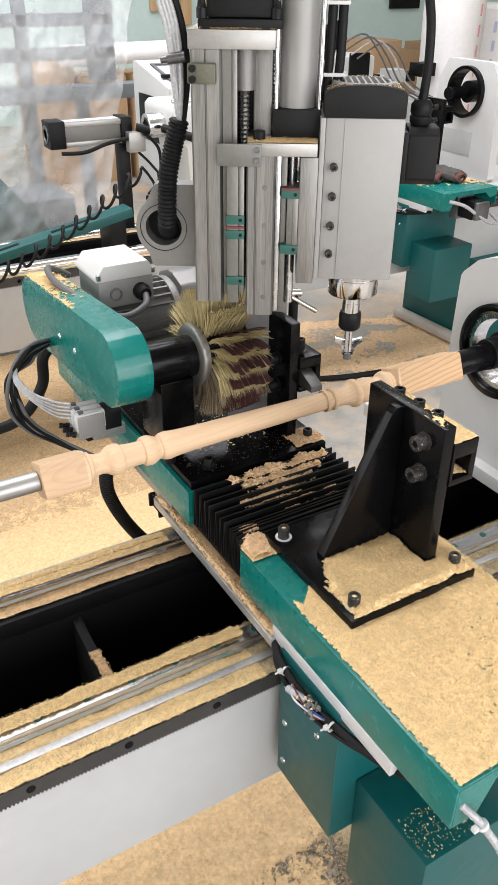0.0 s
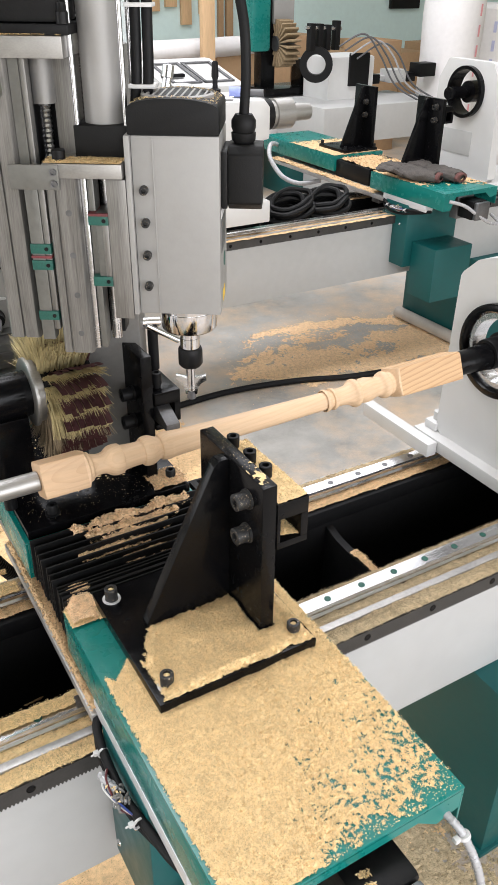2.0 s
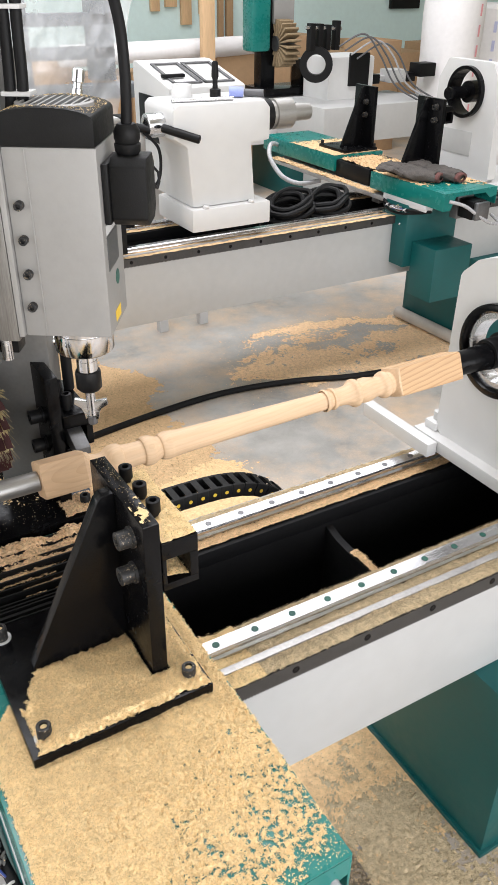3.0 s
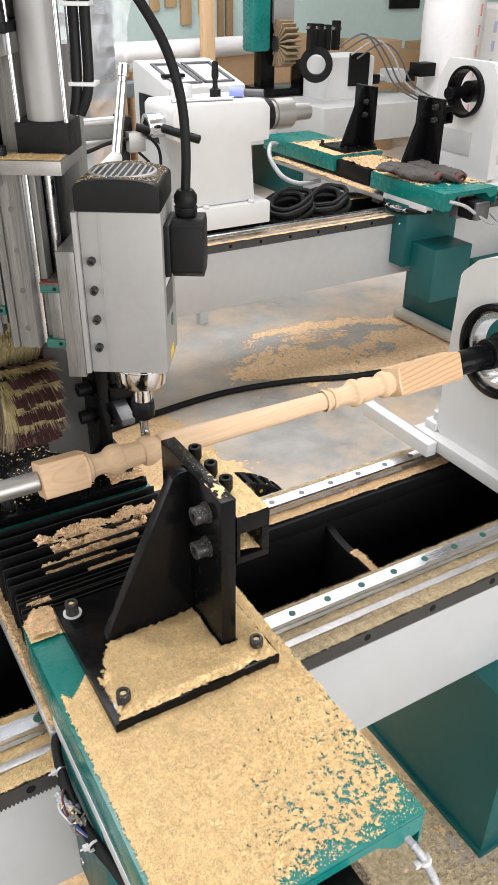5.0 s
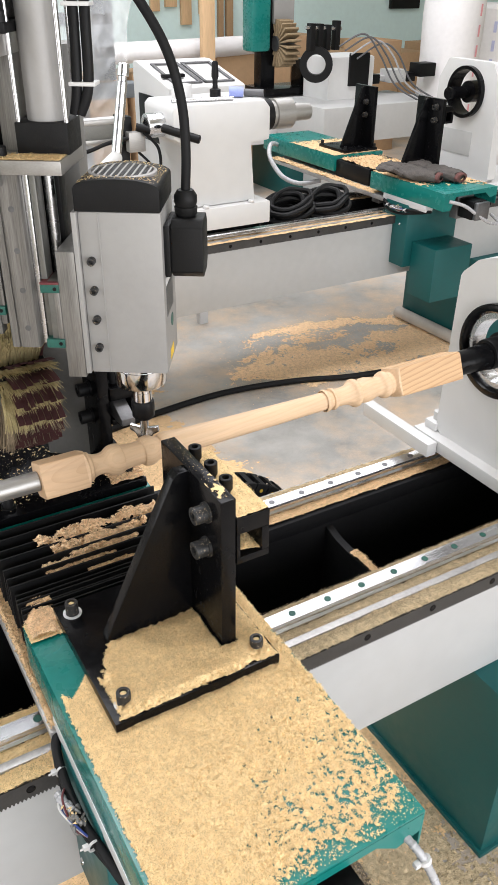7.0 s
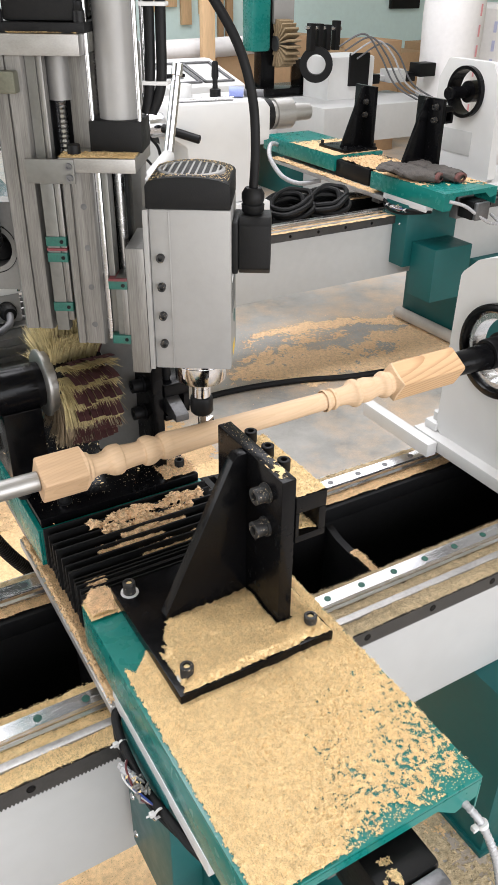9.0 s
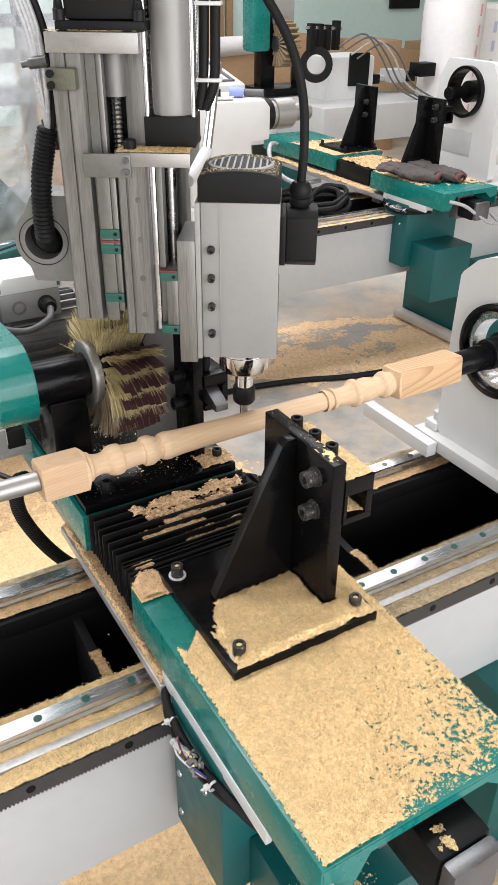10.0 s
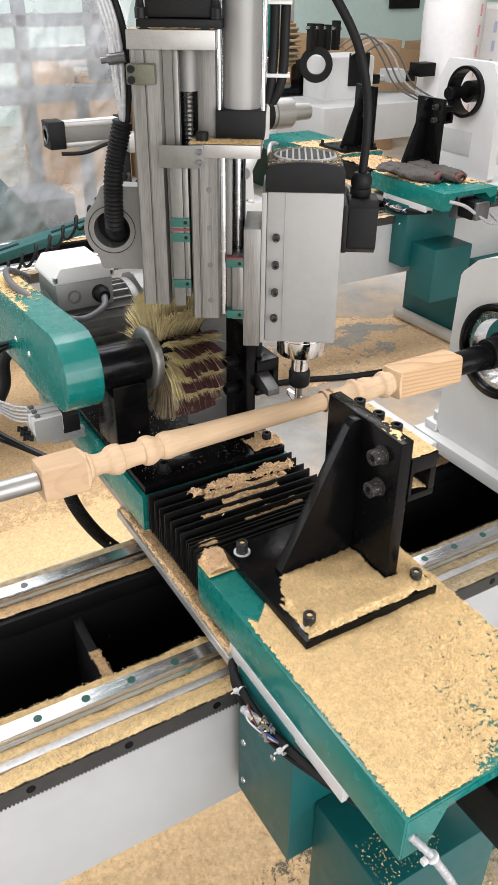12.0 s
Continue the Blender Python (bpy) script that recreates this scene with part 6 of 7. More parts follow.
    for xx in (2.56, 2.62, 2.68, 2.75):
        bm = B()
        box(bm, xx, xx + 0.035, 3.95, 4.0, 0.33, 0.47 + 0.03 * rng.random(), bevel=0.003)
        part("clamp_post", bm, BLACK_DULL, t)
    bm = B()
    rod(bm, (2.53, 3.97, 0.46), (2.80, 3.97, 0.45), 0.012, seg=10)
    part("cross_rod", bm, STEEL, t)
    for k in range(4):
        bm = B()
        o = 0.05 * k
        tube(bm, [(2.78 + o, 3.95, 0.35 - o * 0.5), (2.95 + o, 3.92, 0.42 - o * 0.4), (3.06 + o, 3.88, 0.30), (3.18 + o, 3.85, 0.12), (3.35 + o, 3.8, 0.02)], 0.006, 8)
        part("hose", bm, CLEARTUBE if k == 2 else CABLE_GREY, t)
    for k in range(8):
        bm = B()
        x, y, z = 3.0 + 0.09 * k, 4.1 + 0.1 * rng.random(), 0.08 + 0.05 * rng.random()
        box(bm, x, x + 0.08 + 0.08 * rng.random(), y, y + 0.12, z, z + 0.03 + 0.06 * rng.random(), bevel=0.006)
        part("machine_part", bm, rng.choice([BLACK_DULL, CAST, PANEL, BLACK_DULL]), t)
    bx("bench", PANEL, t, 2.55, 3.5, 3.75, 4.3, -0.20, 0.02, bevel=0.004)
    t.location.x += 0.14
    t.location.y -= 0.07
    # cartons, planks and hung strips along the wall
    card = material("brown_cardboard", (0.42, 0.27, 0.15), 0.85, vary=0.12, scale=4)
    pine = material("planed_board", (0.66, 0.44, 0.25), 0.6, vary=0.15, scale=4, stretch=(5, 5, 0.4))
    for k in range(9):
        bm = B()
        x = 1.3 + 0.36 * k + 0.05 * rng.random()
        h = 0.22 + 0.16 * rng.random()
        box(bm, x, x + 0.33, 5.2 + 0.1 * rng.random(), 5.6, -H, h - 0.12, bevel=0.008)
        solid("carton", bm, card, "brown cardboard carton stacked by the wall", "carton", group="cartons")
    for k in range(6):
        bm = B()
        x = 3.6 + 0.45 * k
        box(bm, x, x + 0.38, 6.2, 6.7, -H, 0.05 + 0.2 * rng.random(), bevel=0.008)
        solid("carton", bm, card, "brown cardboard carton stacked by the wall", "carton", group="cartons")
    bm = B()
    rod(bm, (1.5, 5.15, 0.24), (3.1, 5.25, 0.26), 0.07, seg=16, bevel=0.01)
    solid("rolled_sheet", bm, wrap, "white rolled sheet lying on the cartons", "roll")
    bm = B()
    box(bm, 2.50, 2.60, 4.95, 5.0, -H, 1.4, bevel=0.003)
    solid("timber_post", bm, pine, "bare pine post standing before the wall", "post")
    for x, z0, w in ((3.45, 0.38, 0.10), (3.62, 0.42, 0.13), (3.80, 0.25, 0.12), (4.02, 0.35, 0.10), (4.10, 0.12, 0.05), (4.25, 0.05, 0.06), (4.35, 0.02, 0.08)):
        bm = B()
        box(bm, x, x + w, 7.94, 7.985, z0, 1.3, bevel=0.003)
        solid("hung_board", bm, pine if z0 > 0.2 else card, "narrow wooden board hung on the wall", "board", group="hung boards")
    bm = B()
    box(bm, 6.63, 7.08, 7.93, 7.985, 0.37, 0.50, bevel=0.01)
    solid("wall_rack", bm, BLACK_DULL, "small dark rack on the teal wall", "rack")
    bm = B()
    rod(bm, (4.72, 5.0, -H), (4.78, 5.0, 2.6), 0.05, seg=14)
    solid("grey_pipe", bm, CAST, "grey pipe standing by the foam rolls", "pipe")
    # cable along the floor and a loose tube by the pedestal
    bm = B()
    tube(bm, [(0.30, 1.62, -H + 0.012), (0.60, 1.67, -H + 0.012), (0.88, 1.69, -H + 0.012), (1.16, 1.645, -H + 0.012), (1.38, 1.57, -H + 0.012), (1.7, 1.5, -H + 0.012), (2.2, 1.35, -H + 0.012)], 0.012, 10)
    solid("floor_cable", bm, RUBBER, "black cable lying across the dusty floor", "cable")
    bm = B()
    rod(bm, (1.975, 2.0, -H + 0.028), (1.99, 1.35, -H + 0.028), 0.026, seg=16, bevel=0.003)
    solid("loose_tube", bm, material("dull_tube", (0.5, 0.45, 0.4), 0.6), "dull grey tube lying along the pedestal", "tube")


far_side()

# ---------------------------------------------------------------- sawdust


def strip(name, parent, mat, x0, x1, y0, y1, z, h, mask=None, cell=0.003, flakes=500, seed=0.0, fl=0.003, label="", fine=0.3, loose=0, crumb=0.0):
    rng = random.Random(int(seed * 10) + 1)
    bm = heap(x0, x1, y0, y1, z, cell, h, mask or (lambda x, y: 0.75), seed, flakes, fl, rng, fine, crumb=crumb)
    for _ in range(loose):
        chip(bm, Vector((rng.uniform(x0, x1), rng.uniform(y0, y1), z + 0.0008)), fl, rng)
    return part(name, bm, mat, parent, label, "stuff")


def sm(a, b, v):
    v = min(1.0, max(0.0, (v - a) / (b - a)))
    return v * v * (3 - 2 * v)


def dust():
    c = CARRIAGE

    def table(x, y):
        if x < 0.034 and y > -0.106 + 1.05 * x + 0.02 * sm(0.012, 0.0, x):
            return -1.0 if y < 0.002 else 0.9 - 60 * max(0, x - 0.03)
        if 0.035 < x < 0.222 and y > -0.156:
            return -1.0
        edge = min(1.0, (x - 0.0) / 0.004, (0.2435 - x) / 0.006)
        bare = sm(0.07, 0.43, -y + 0.42 * (x - 0.12)) * sm(0.0, 0.14, x)
        return min(edge, 0.95 - 0.93 * bare - 0.10 * sm(0.20, 0.24, x) - 0.35 * sm(0.352, 0.372, -y) * sm(0.02, 0.10, x))

    strip("sawdust", c, DUST, -0.0035, 0.2438, -0.372, 0.034, 0.1132, 0.0040, table, 0.0011, 70000, 1.0, 0.00085, "thick layer of yellow sawdust and chips", 0.55, crumb=0.62)
    strip("sawdust", c, DUST, 0.07, 0.243, -0.372, -0.16, 0.1132, 0.001, lambda x, y: -3, 0.02, 0, 1.2, 0.0010, "", 0, 5200)

    def foot(x, y):
        left = 0.044 + 0.55 * max(0, y + 0.10)
        if 0.170 < x < 0.191 and y > -0.124:
            return -1
        return min(1, (x - left) * 60, (0.2195 - x) * 70, (y + 0.1545) * 80, (-0.052 + 0.25 * max(0, x - 0.15) - y) * 60) + 0.2

    strip("sawdust", c, DUST, 0.036, 0.222, -0.157, -0.02, 0.1274, 0.0085, foot, 0.0012, 34000, 2.0, 0.0009, "heap of sawdust on the steady's foot", 0.35)
    strip("sawdust", c, DUST_RED, 0.0, 0.036, 0.006, 0.045, 0.113, 0.012, lambda x, y: 0.9 - 70 * max(0, min(math.hypot(x - 0.013, y - 0.017), math.hypot(x - 0.021, y - 0.034)) - 0.008), 0.0012, 2400, 3.0, 0.0011, "small heap of reddish chips")
    strip("sawdust", c, DUST_TAN, -0.0085, 0.014, -0.056, 0.30, 0.0362, 0.009, lambda x, y: min(0.85, (x + 0.0095) * 160), 0.0018, 2600, 4.0, 0.002, "dirty chips along the base plate")
    strip("sawdust", c, DUST, 0.190, 0.227, -0.123, 0.005, 0.2987, 0.0018, lambda x, y: 0.42, 0.0013, 1600, 5.0, 0.0011, "fine sawdust on the tool holder", 0.5, 200)
    strip("sawdust", c, DUST, 0.1735, 0.1875, -0.121, 0.012, 0.3229, 0.0006, lambda x, y: 0.05 - 9 * max(0, y + 0.095), 0.0011, 90, 5.5, 0.0006, "", 0.5, 120)
    strip("sawdust", c, DUST, 0.194, 0.218, -0.122, 0.0, 0.2492, 0.011, lambda x, y: 0.9 - 28 * max(0, x - 0.196), 0.0018, 900, 6.0, 0.0018)
    strip("sawdust", c, DUST, 0.107, 0.163, -0.403, -0.376, 0.0812, 0.001, lambda x, y: -0.22, 0.0016, 350, 6.5, 0.0015, "loose chips on the motor")
    strip("sawdust", c, DUST, 0.035, 0.13, -0.326, -0.27, -0.0998, 0.001, lambda x, y: -0.35, 0.002, 200, 6.8, 0.0015, "chips strewn on the motor cover", 0.4, 260)
    s = SANDER
    strip("sawdust", s, DUST_RED, 0.19, 0.239, 0.192, 0.235, 0.1274, 0.005, lambda x, y: 0.7 - 40 * max(0, math.hypot(x - 0.220, y - 0.212) - 0.022), 0.0016, 1200, 7.0, 0.0022, "reddish chips round the bolt")
    strip("sawdust", s, DUST_GREY, 0.01, 0.19, 0.20, 0.44, 0.1274, 0.001, lambda x, y: -0.45, 0.0022, 300, 7.5, 0.0009, "", 0.3, 900)
    bm = heap(-0.080, -0.032, 0.40, 0.64, 0, 0.0018, 0.0016, lambda x, y: max(0.05 + 5.0 * (y - 0.515) - 7 * max(0, x + 0.050), 0.25 - 60 * max(0, x + 0.077) - 6 * max(0, 0.44 - y)), 8.0, 3200, 0.0011, random.Random(8), 0.6, 900, 0.006)
    bmesh.ops.transform(bm, matrix=Matrix.Translation((0, 0.280, 0.3462)) @ Matrix.Rotation(math.atan2(-0.028, 0.335), 4, "X") @ Matrix.Translation((0, -0.280, 0)), verts=bm.verts)
    part("sawdust", bm, DUST, s, "fine sawdust on the belt cover", "stuff")
    k = COLUMN
    strip("sawdust", k, DUST, -0.0225, 0.056, 0.161, 0.190, 0.5957, 0.0012, lambda x, y: 0.22, 0.0015, 1800, 9.0, 0.0011, "fine sawdust on the top plate")
    strip("sawdust", k, DUST, -0.088, 0.005, 0.1725, 0.1765, 0.7097, 0.001, lambda x, y: 0.0, 0.0015, 260, 9.2, 0.001)
    bm = B()
    rng = random.Random(12)
    for _ in range(1700):
        x, y = rng.uniform(0.066, 0.153), rng.uniform(0.172, 0.262)
        if math.hypot(x - 0.1095, y - 0.217) < 0.033 or rng.random() < 0.35:
            continue
        z = 0.6468 + 0.0107 * math.sqrt(max(0, 1 - ((x - 0.1095) / 0.0462) ** 2))
        chip(bm, Vector((x, y, z)), 0.0011, rng)
    part("sawdust", bm, DUST, SPINDLE, "chips on the fan cap", "stuff")
    # chips in the folds
    b = BELLOWS
    for yy, x0, x1, h, sd in ((0.168, 0.055, 0.225, 0.020, 10.0), (0.152, 0.07, 0.20, 0.013, 10.3), (0.136, 0.09, 0.18, 0.009, 10.5), (0.120, 0.05, 0.14, 0.006, 10.6), (0.092, 0.10, 0.19, 0.005, 10.8), (0.060, 0.012, 0.035, 0.014, 10.9)):
        strip("sawdust", b, DUST_RED, x0, x1, yy - 0.008, yy + 0.008, 0.110, h, lambda x, y: 0.6 - 60 * max(0, abs(y - yy) - 0.005) + 0.5 * noise.noise((x * 40, sd, 0)), 0.0018, 1500, sd, 0.0028, "reddish shavings caught in the folds")
    # the bed
    for dy, bd, det in ((0.0, BED_A, True), (1.667, BED_B, False)):
        xa, xb, xc = (-0.75, -0.02, 0.62) if det else (-0.3, 0.4, 1.75)
        cell, fk = (0.0022, 6500) if det else (0.008, 200)
        for mat, x0, x1, sd in ((DUST, xa, xb, 20.0), (DUST_GREY if det else DUST_TAN, xb, xc, 23.0)):
            strip("sawdust", bd, mat, x0, x1, dy - 0.0282, dy - 0.0118, -0.0218, 0.006, lambda x, y: 0.8, cell, fk, sd, 0.0013, "sawdust lying along the rails")
            strip("sawdust", bd, mat, x0, x1, dy - 0.0522, dy - 0.0402, -0.0218, 0.0065, lambda x, y: 0.8, cell, fk, sd + 1, 0.0013)
            strip("sawdust", bd, mat, x0, x1, dy - 0.0660, dy - 0.0528, -0.0168, 0.0035, lambda x, y: 0.75 - 60 * max(0, dy - 0.0625 - y), cell, fk, sd + 5, 0.0013)
            strip("sawdust", bd, mat, x0, x1, dy + 0.0118, dy + 0.0318, -0.0218, 0.012 if mat is DUST else 0.006, lambda x, y: 0.8, cell, fk, sd + 2, 0.0013)
            strip("sawdust", bd, mat if mat is not DUST else DUST_GREY, x0, x1, dy + 0.2525, dy + 0.2835, -0.0218, 0.005, lambda x, y: 0.6, cell, fk, sd + 3, 0.0013)
            strip("sawdust", bd, DUST_TAN if det else mat, x0, x1, dy + 0.2085, dy + 0.2285, -0.0218, 0.005, lambda x, y: 0.7, cell, fk, sd + 4, 0.0013)
        if det:
            for xr in (-0.186, 0.268):
                strip("sawdust", bd, DUST_TAN, xr - 0.0065, xr + 0.0065, 0.034, 0.13, -0.0645, 0.005, lambda x, y: 0.6 - 6 * max(0, y - 0.09), 0.0022, 400, xr + 3, 0.0022)
    # the floor
    def floor_heap(x0, x1, y0, y1, mask, mat, sd, cell, h, fk, fs, label, fine=0.3, halo=0, spread=0.05):
        bm = heap(x0, x1, y0, y1, -H, cell, h, mask, sd, fk, fs, random.Random(int(sd)), fine, halo, spread)
        solid("floor_sawdust", bm, mat, label, "sawdust", "stuff")
    floor_heap(-0.65, 1.0, -0.10, 1.55, lambda x, y: 0.9 - 1.6 * sm(1.2, 1.55, y + 0.25 * noise.noise((x * 4, y * 4, 2))) - 1.4 * sm(0.45, 0.95, x + 0.2 * noise.noise((x * 5, y * 5, 6))) - 0.9 * sm(0.05, 0.16, x) * sm(0.10, 0.0, y), FLOOR_DUST, 40, 0.005, 0.004, 90000, 0.0019, "deep yellow sawdust on the floor round the lathe", 0.5, 9000, 0.06)
    floor_heap(-0.2, 0.80, 1.25, 2.75, lambda x, y: 0.75 - 1.5 * sm(0.40, 0.80, x + 0.25 * noise.noise((x * 4, y * 4, 3))), DUST_TAN, 43, 0.010, 0.004, 16000, 0.0035, "trodden tan sawdust under the lathe behind", 0.5, 3000, 0.06)
    floor_heap(-0.15, 0.20, -0.40, 0.02, lambda x, y: -0.38 + 1.1 * noise.noise((x * 9, y * 9, 19)) + 0.5 * sm(-0.12, 0.12, x), DARK_GRIT, 44, 0.0035, 0.0055, 5000, 0.0016, "dark trodden grit in the sawdust beside the drive cover", 0.9, 5000, 0.03)
    floor_heap(0.05, 0.9, -0.45, 0.2, lambda x, y: 0.20 + 0.6 * noise.noise((x * 5, y * 5, 9)), DUST_GREY, 41, 0.004, 0.004, 12000, 0.0022, "trodden grey-brown chips on the floor", 0.6, 12000, 0.05)
    def spill(x, y):
        x, y = x + 0.10 * noise.noise((x * 4, y * 4, 2)), y + 0.10 * noise.noise((x * 4, y * 4, 12))
        d = math.hypot((x - 1.52) / 0.48, (y - 1.86) / 0.27)
        bare = math.exp(-((x - 1.70) / 0.17) ** 2 - ((y - 1.93) / 0.11) ** 2) + 0.7 * math.exp(-((x - 1.30) / 0.2) ** 2 - ((y - 1.98) / 0.09) ** 2)
        return 0.55 - max(0.0, d - 0.98) / 0.22 - 1.3 * bare + 0.9 * noise.noise((x * 5, y * 9, 4)) + 0.6 * noise.noise((x * 20, y * 30, 7))
    floor_heap(0.85, 2.15, 1.40, 2.35, spill, DUST_RED, 42, 0.005, 0.005, 14000, 0.0026, "reddish chips spilt on the floor behind", 0.7, 9000, 0.07)


dust()
rear_station()


def cable_chain():
    t = thing("cable_chain", 0.13, 0.337, -0.105, "black plastic cable chain with yellow plugs behind the bed", "cable chain")
    bx("chain_tray", BEDBLACK, t, -0.02, 0.30, 0.2922, 0.362, -0.111, -0.105, label="black tray bolted to the bed")
    n = 12
    for k in range(n):
        u = k / (n - 1)
        x, z, a = 0.015 + 0.255 * u, -0.006 - 0.085 * u ** 4, -degrees_of(math.atan2(0.34 * u ** 3, 0.255))
        bm = B()
        for yy in (0.318, 0.356):
            box(bm, -0.0125, 0.0125, yy - 0.003, yy + 0.003, -0.013, 0.013, bevel=0.003)
        box(bm, -0.006, 0.006, 0.318, 0.356, 0.010, 0.013), box(bm, -0.006, 0.006, 0.318, 0.356, -0.013, -0.010)
        bmesh.ops.transform(bm, matrix=pose(x, 0, z, 0, -a, 0), verts=bm.verts)
        lk = part("chain_link", bm, PLASTIC_BLACK, t, "black cable chain link with a yellow plug")
        bm = B()
        rod(bm, (0, 0.3145, 0), (0, 0.3152, 0), 0.0035, seg=12)
        bmesh.ops.transform(bm, matrix=pose(x, 0, z, 0, -a, 0), verts=bm.verts)
        part("chain_plug", bm, YELLOW, lk)


def degrees_of(a):
    return a * 180 / math.pi


cable_chain()
# ---------------------------------------------------------------- what moves
XT = [(0, 0.0), (0.5, -0.0603), (1.0, -0.1203), (1.5, -0.1802), (2.0, -0.2399), (2.3, -0.277), (2.5, -0.3049), (2.6, -0.328), (2.7, -0.355), (2.8, -0.380), (2.87, -0.386), (2.93, -0.382), (3.0, -0.3698), (3.1, -0.345), (3.2, -0.3205),
      (3.3, -0.299), (3.4, -0.2885), (3.6, -0.2879), (7.6, -0.2879), (7.85, -0.2850), (8.0, -0.279), (8.8, -0.2296), (9.0, -0.217), (9.5, -0.1852), (10.0, -0.1541), (10.5, -0.1222), (11.0, -0.0910), (11.2, -0.0785), (11.35, -0.0695), (11.45, -0.0640), (11.6, -0.0628), (12.0, -0.0628)]
YT = [(0, 0.0), (3.2, 0.0), (3.5, 0.004), (4.3, 0.042), (4.6, 0.044), (7.5, 0.044), (7.8, 0.040), (8.5, 0.021), (8.8, 0.018), (11.2, 0.016), (11.5, 0.022), (12, 0.022)]
ZT = [(0, 0.0), (3.2, 0.0), (3.5, -0.006), (4.3, -0.077), (4.6, -0.080), (12, -0.080)]
RT = [(0, -80), (7.8, -80), (8.1, -74), (8.8, -38), (9.5, 0), (10.3, 44), (11.15, 90), (11.4, 97), (11.7, 99), (12, 118)]


RIDGES = []


def rail_dust():
    """Sawdust on the rails' crowns: short crumbling ridges that the carriage shoves off into the bed."""
    for y0, y1, way in ((-0.002, 0.0125, 1), (0.2290, 0.2415, -1), (0.2450, 0.2530, 1)):
        for k in range(18):
            x1 = -0.020 - 0.026 * k
            x0 = x1 - 0.026
            bm = heap(x0, x1, y0, y1, 0.0004, 0.0013, 0.0035, lambda x, y: 0.85 - 90 * max(0, (y0 + 0.004 - y) * way if way > 0 else (y - y1 + 0.004)), 60.0 + y0, 700, 0.0013, random.Random(k), 0.4)
            bmesh.ops.translate(bm, vec=(-x0, -y0, 0), verts=bm.verts)
            me = bpy.data.meshes.new("rail_sawdust")
            bm.to_mesh(me)
            bm.free()
            me.materials.append(DUST if way > 0 and y0 < 0.1 else DUST_TAN), me.materials.append(GRAINY[DUST.name])
            ob = new("rail_sawdust", me)
            ob.location = (x0, y0, H)
            tagged(ob, "ridge of yellow sawdust lying on the guide rail", "sawdust", "sawdust on the rails", "stuff")
            RIDGES.append((ob, x0, y0, x1, way if y0 < 0.24 else 0))


rail_dust()

CHIPS = []


def flying_chips():
    rng = random.Random(31)
    for k in range(150):
        rest = Vector((rng.uniform(0.05, 0.17), rng.uniform(0.24, 0.42), 0.130))
        bm = B()
        chip(bm, Vector((0, 0, 0)), 0.0022, rng)
        g = bmesh.ops.extrude_face_region(bm, geom=list(bm.faces))["geom"]
        bmesh.ops.translate(bm, vec=(0, 0, 0.0008), verts=[v for v in g if isinstance(v, bmesh.types.BMVert)])
        me = bpy.data.meshes.new("wood_chip")
        for f in bm.faces:
            f.material_index = 0
        bm.to_mesh(me)
        bm.free()
        me.materials.append(DUST)
        ob = new("wood_chip", me)
        ob.location = rest + Vector((0, 0, H))
        tagged(ob, "pale wood chip thrown off by the sanding brush", "wood chip", "flying wood chips")
        CHIPS.append((ob, rest, round(8.0 + 3.9 * k / 150, 3), Vector((rng.uniform(-0.8, 0.0), rng.uniform(-0.9, 0.2), rng.uniform(0.8, 2.2)))))


flying_chips()


def value(rows, t):
    return float(np.interp(t, [r[0] for r in rows], [r[1] for r in rows]))


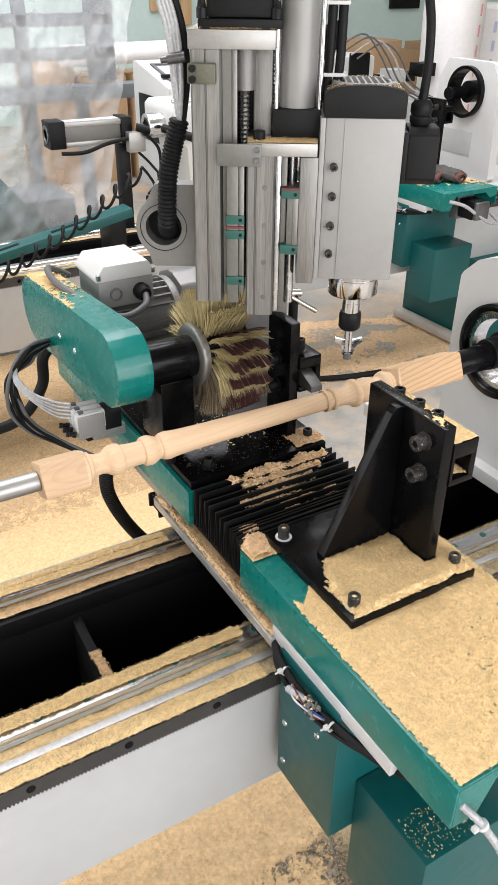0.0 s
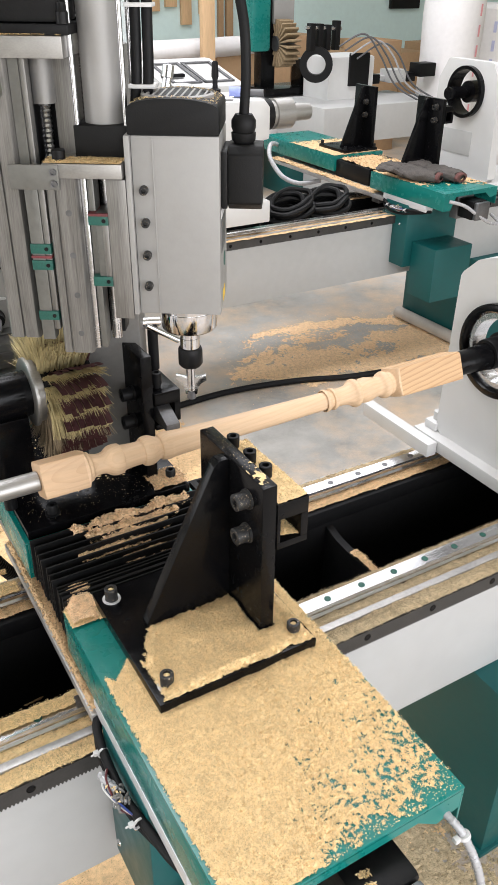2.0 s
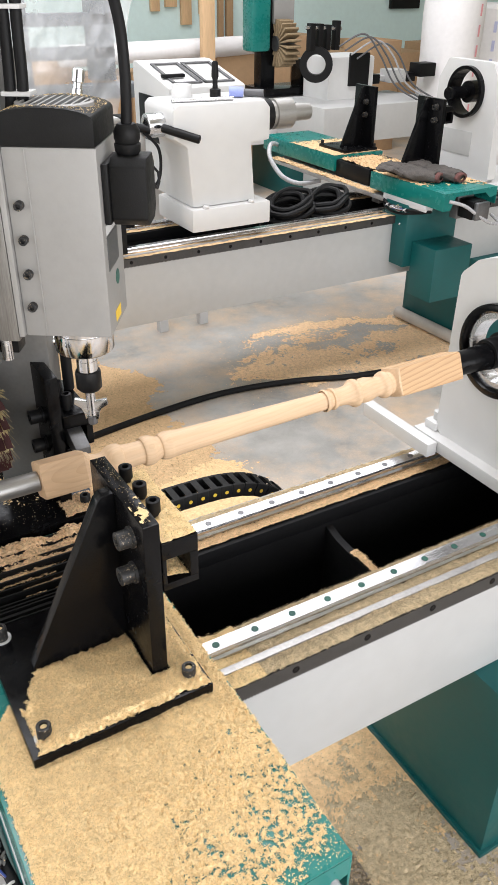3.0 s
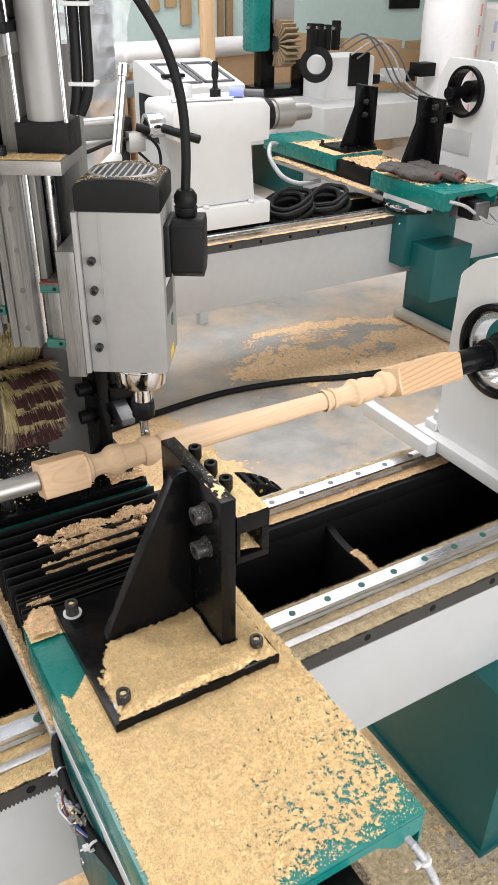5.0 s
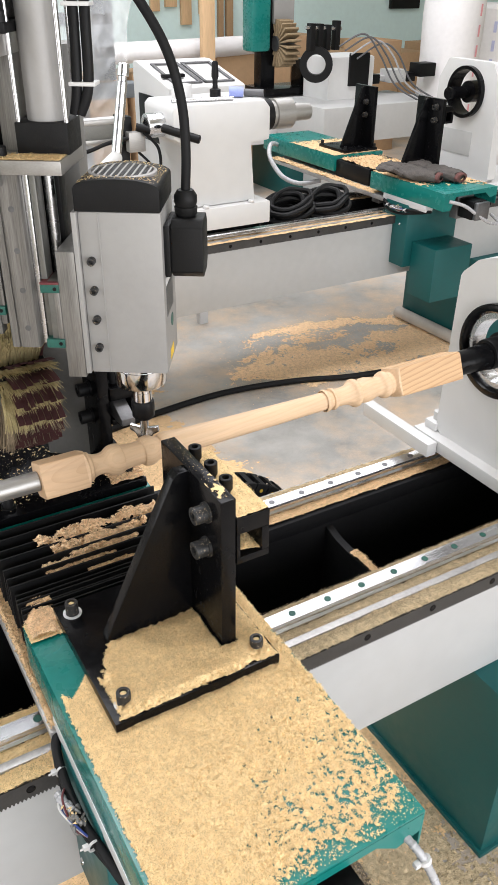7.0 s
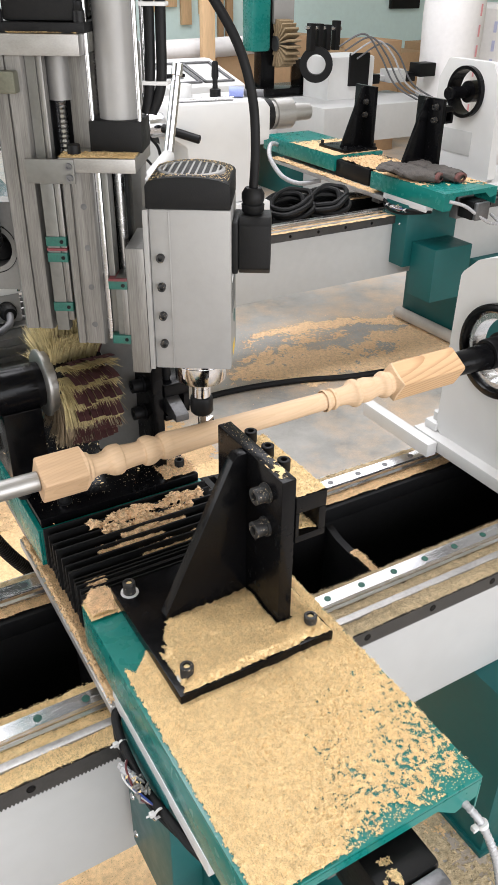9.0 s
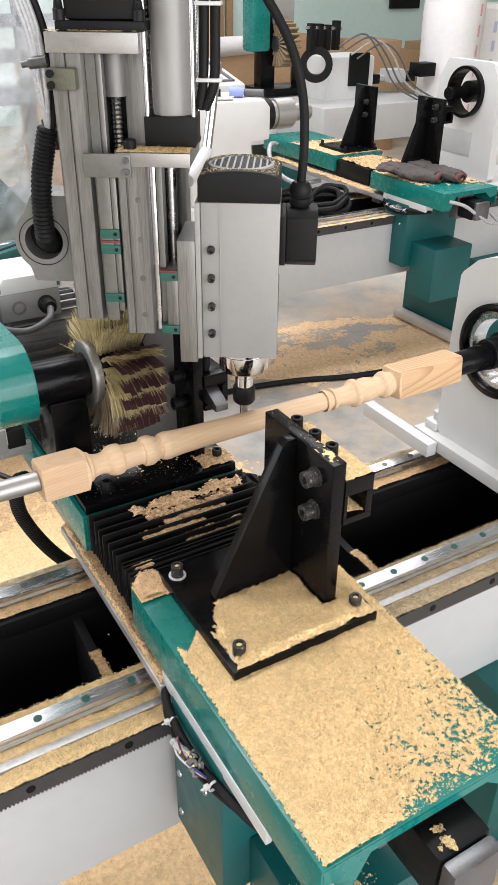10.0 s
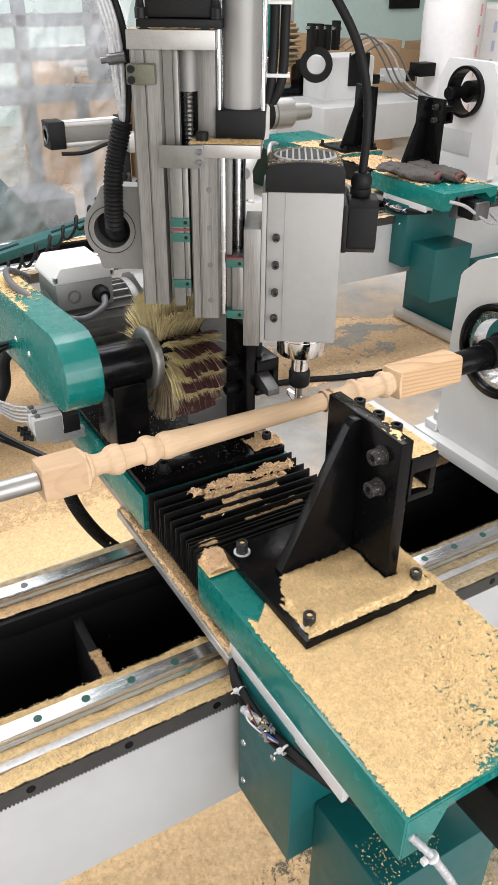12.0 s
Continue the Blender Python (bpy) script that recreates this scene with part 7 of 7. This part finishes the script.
def motions():
    times = sorted({r[0] for rows in (XT, YT, ZT) for r in rows})

    def ride(ob, use_y, use_z, every=times):
        o = ORIGIN[ob.name]
        walk(ob, [(t, pose(o.x + value(XT, t), o.y + (value(YT, t) if use_y else 0), o.z + H + (value(ZT, t) if use_z else 0))) for t in every])

    ride(CARRIAGE, False, False)
    ride(BELLOWS, False, False)
    ride(SANDER, True, False)
    ride(COLUMN, True, False)
    ride(SPINDLE, True, True)
    for f, k in FOLDS:
        walk(f, [(t, pose(0, v * k, 0)) for t, v in YT])
    o = ORIGIN[BALUSTER.name]
    walk(BALUSTER, [(t, pose(o.x, o.y, o.z + H, a - 33, 0, 0)) for t, a in RT])
    # the cutter stands still at first and spins from the plunge on
    rows, a, t = [], -31.0, 0.0
    o = ORIGIN[CUTTER.name]
    while t <= 12.0001:
        rows.append((t, pose(o.x + value(XT, t), o.y + value(YT, t), o.z + H + value(ZT, t), 0, 0, a)))
        a += 0.0 if t < 3.3 else 67.0
        t += 1 / 30
    walk(CUTTER, rows)
    fine = np.linspace(0, 2.87, 400)
    edge = np.array([value(XT, q) for q in fine]) - 0.013
    for ob, x0, y0, x1, way in RIDGES:
        hit = np.nonzero(edge <= x1)[0]
        rows = [(0, pose(x0, y0, H))]
        if len(hit):
            t0 = max(0.02, float(fine[hit[0]]))
            rows += [(t0, pose(x0, y0, H))]
            if way:
                rows += [(t0 + 0.09, pose(x0 - 0.028, y0 + 0.045 * way, H - 0.006, 20 * way, 0, 0)), (t0 + 0.26, pose(x0 - 0.03, y0 + 0.065 * way, H - 0.236, 50 * way, 0, 10))]
            else:
                rows += [(t0 + 0.16, pose(x0 - 0.028, y0 + 0.052, H - 0.006)), (t0 + 0.60, pose(x0 - 0.03, y0 + 0.075, 0.004))]
        rows.append((12, rows[-1][1]))
        walk(ob, rows)
    for ob, rest, start, v in CHIPS:
        rows = [(t, pose(rest.x + value(XT, t), rest.y, rest.z + H)) for t in times if t < start - 0.05]
        p = Vector((rest.x + value(XT, start), rest.y, rest.z + H))
        rows.append((start, pose(*p)))
        s = 0.0
        while p.z > 0.004 and start + s < 11.95:
            s += 0.1
            v.z -= 0.98
            p = p + v * 0.1
            p.z = max(p.z, 0.004)
            rows.append((start + s, pose(*p, 200 * s, 330 * s, 0)))
        if rows[-1][0] < 12:
            rows.append((12, pose(*p, 200 * s, 330 * s, 0)))
        walk(ob, rows)


motions()
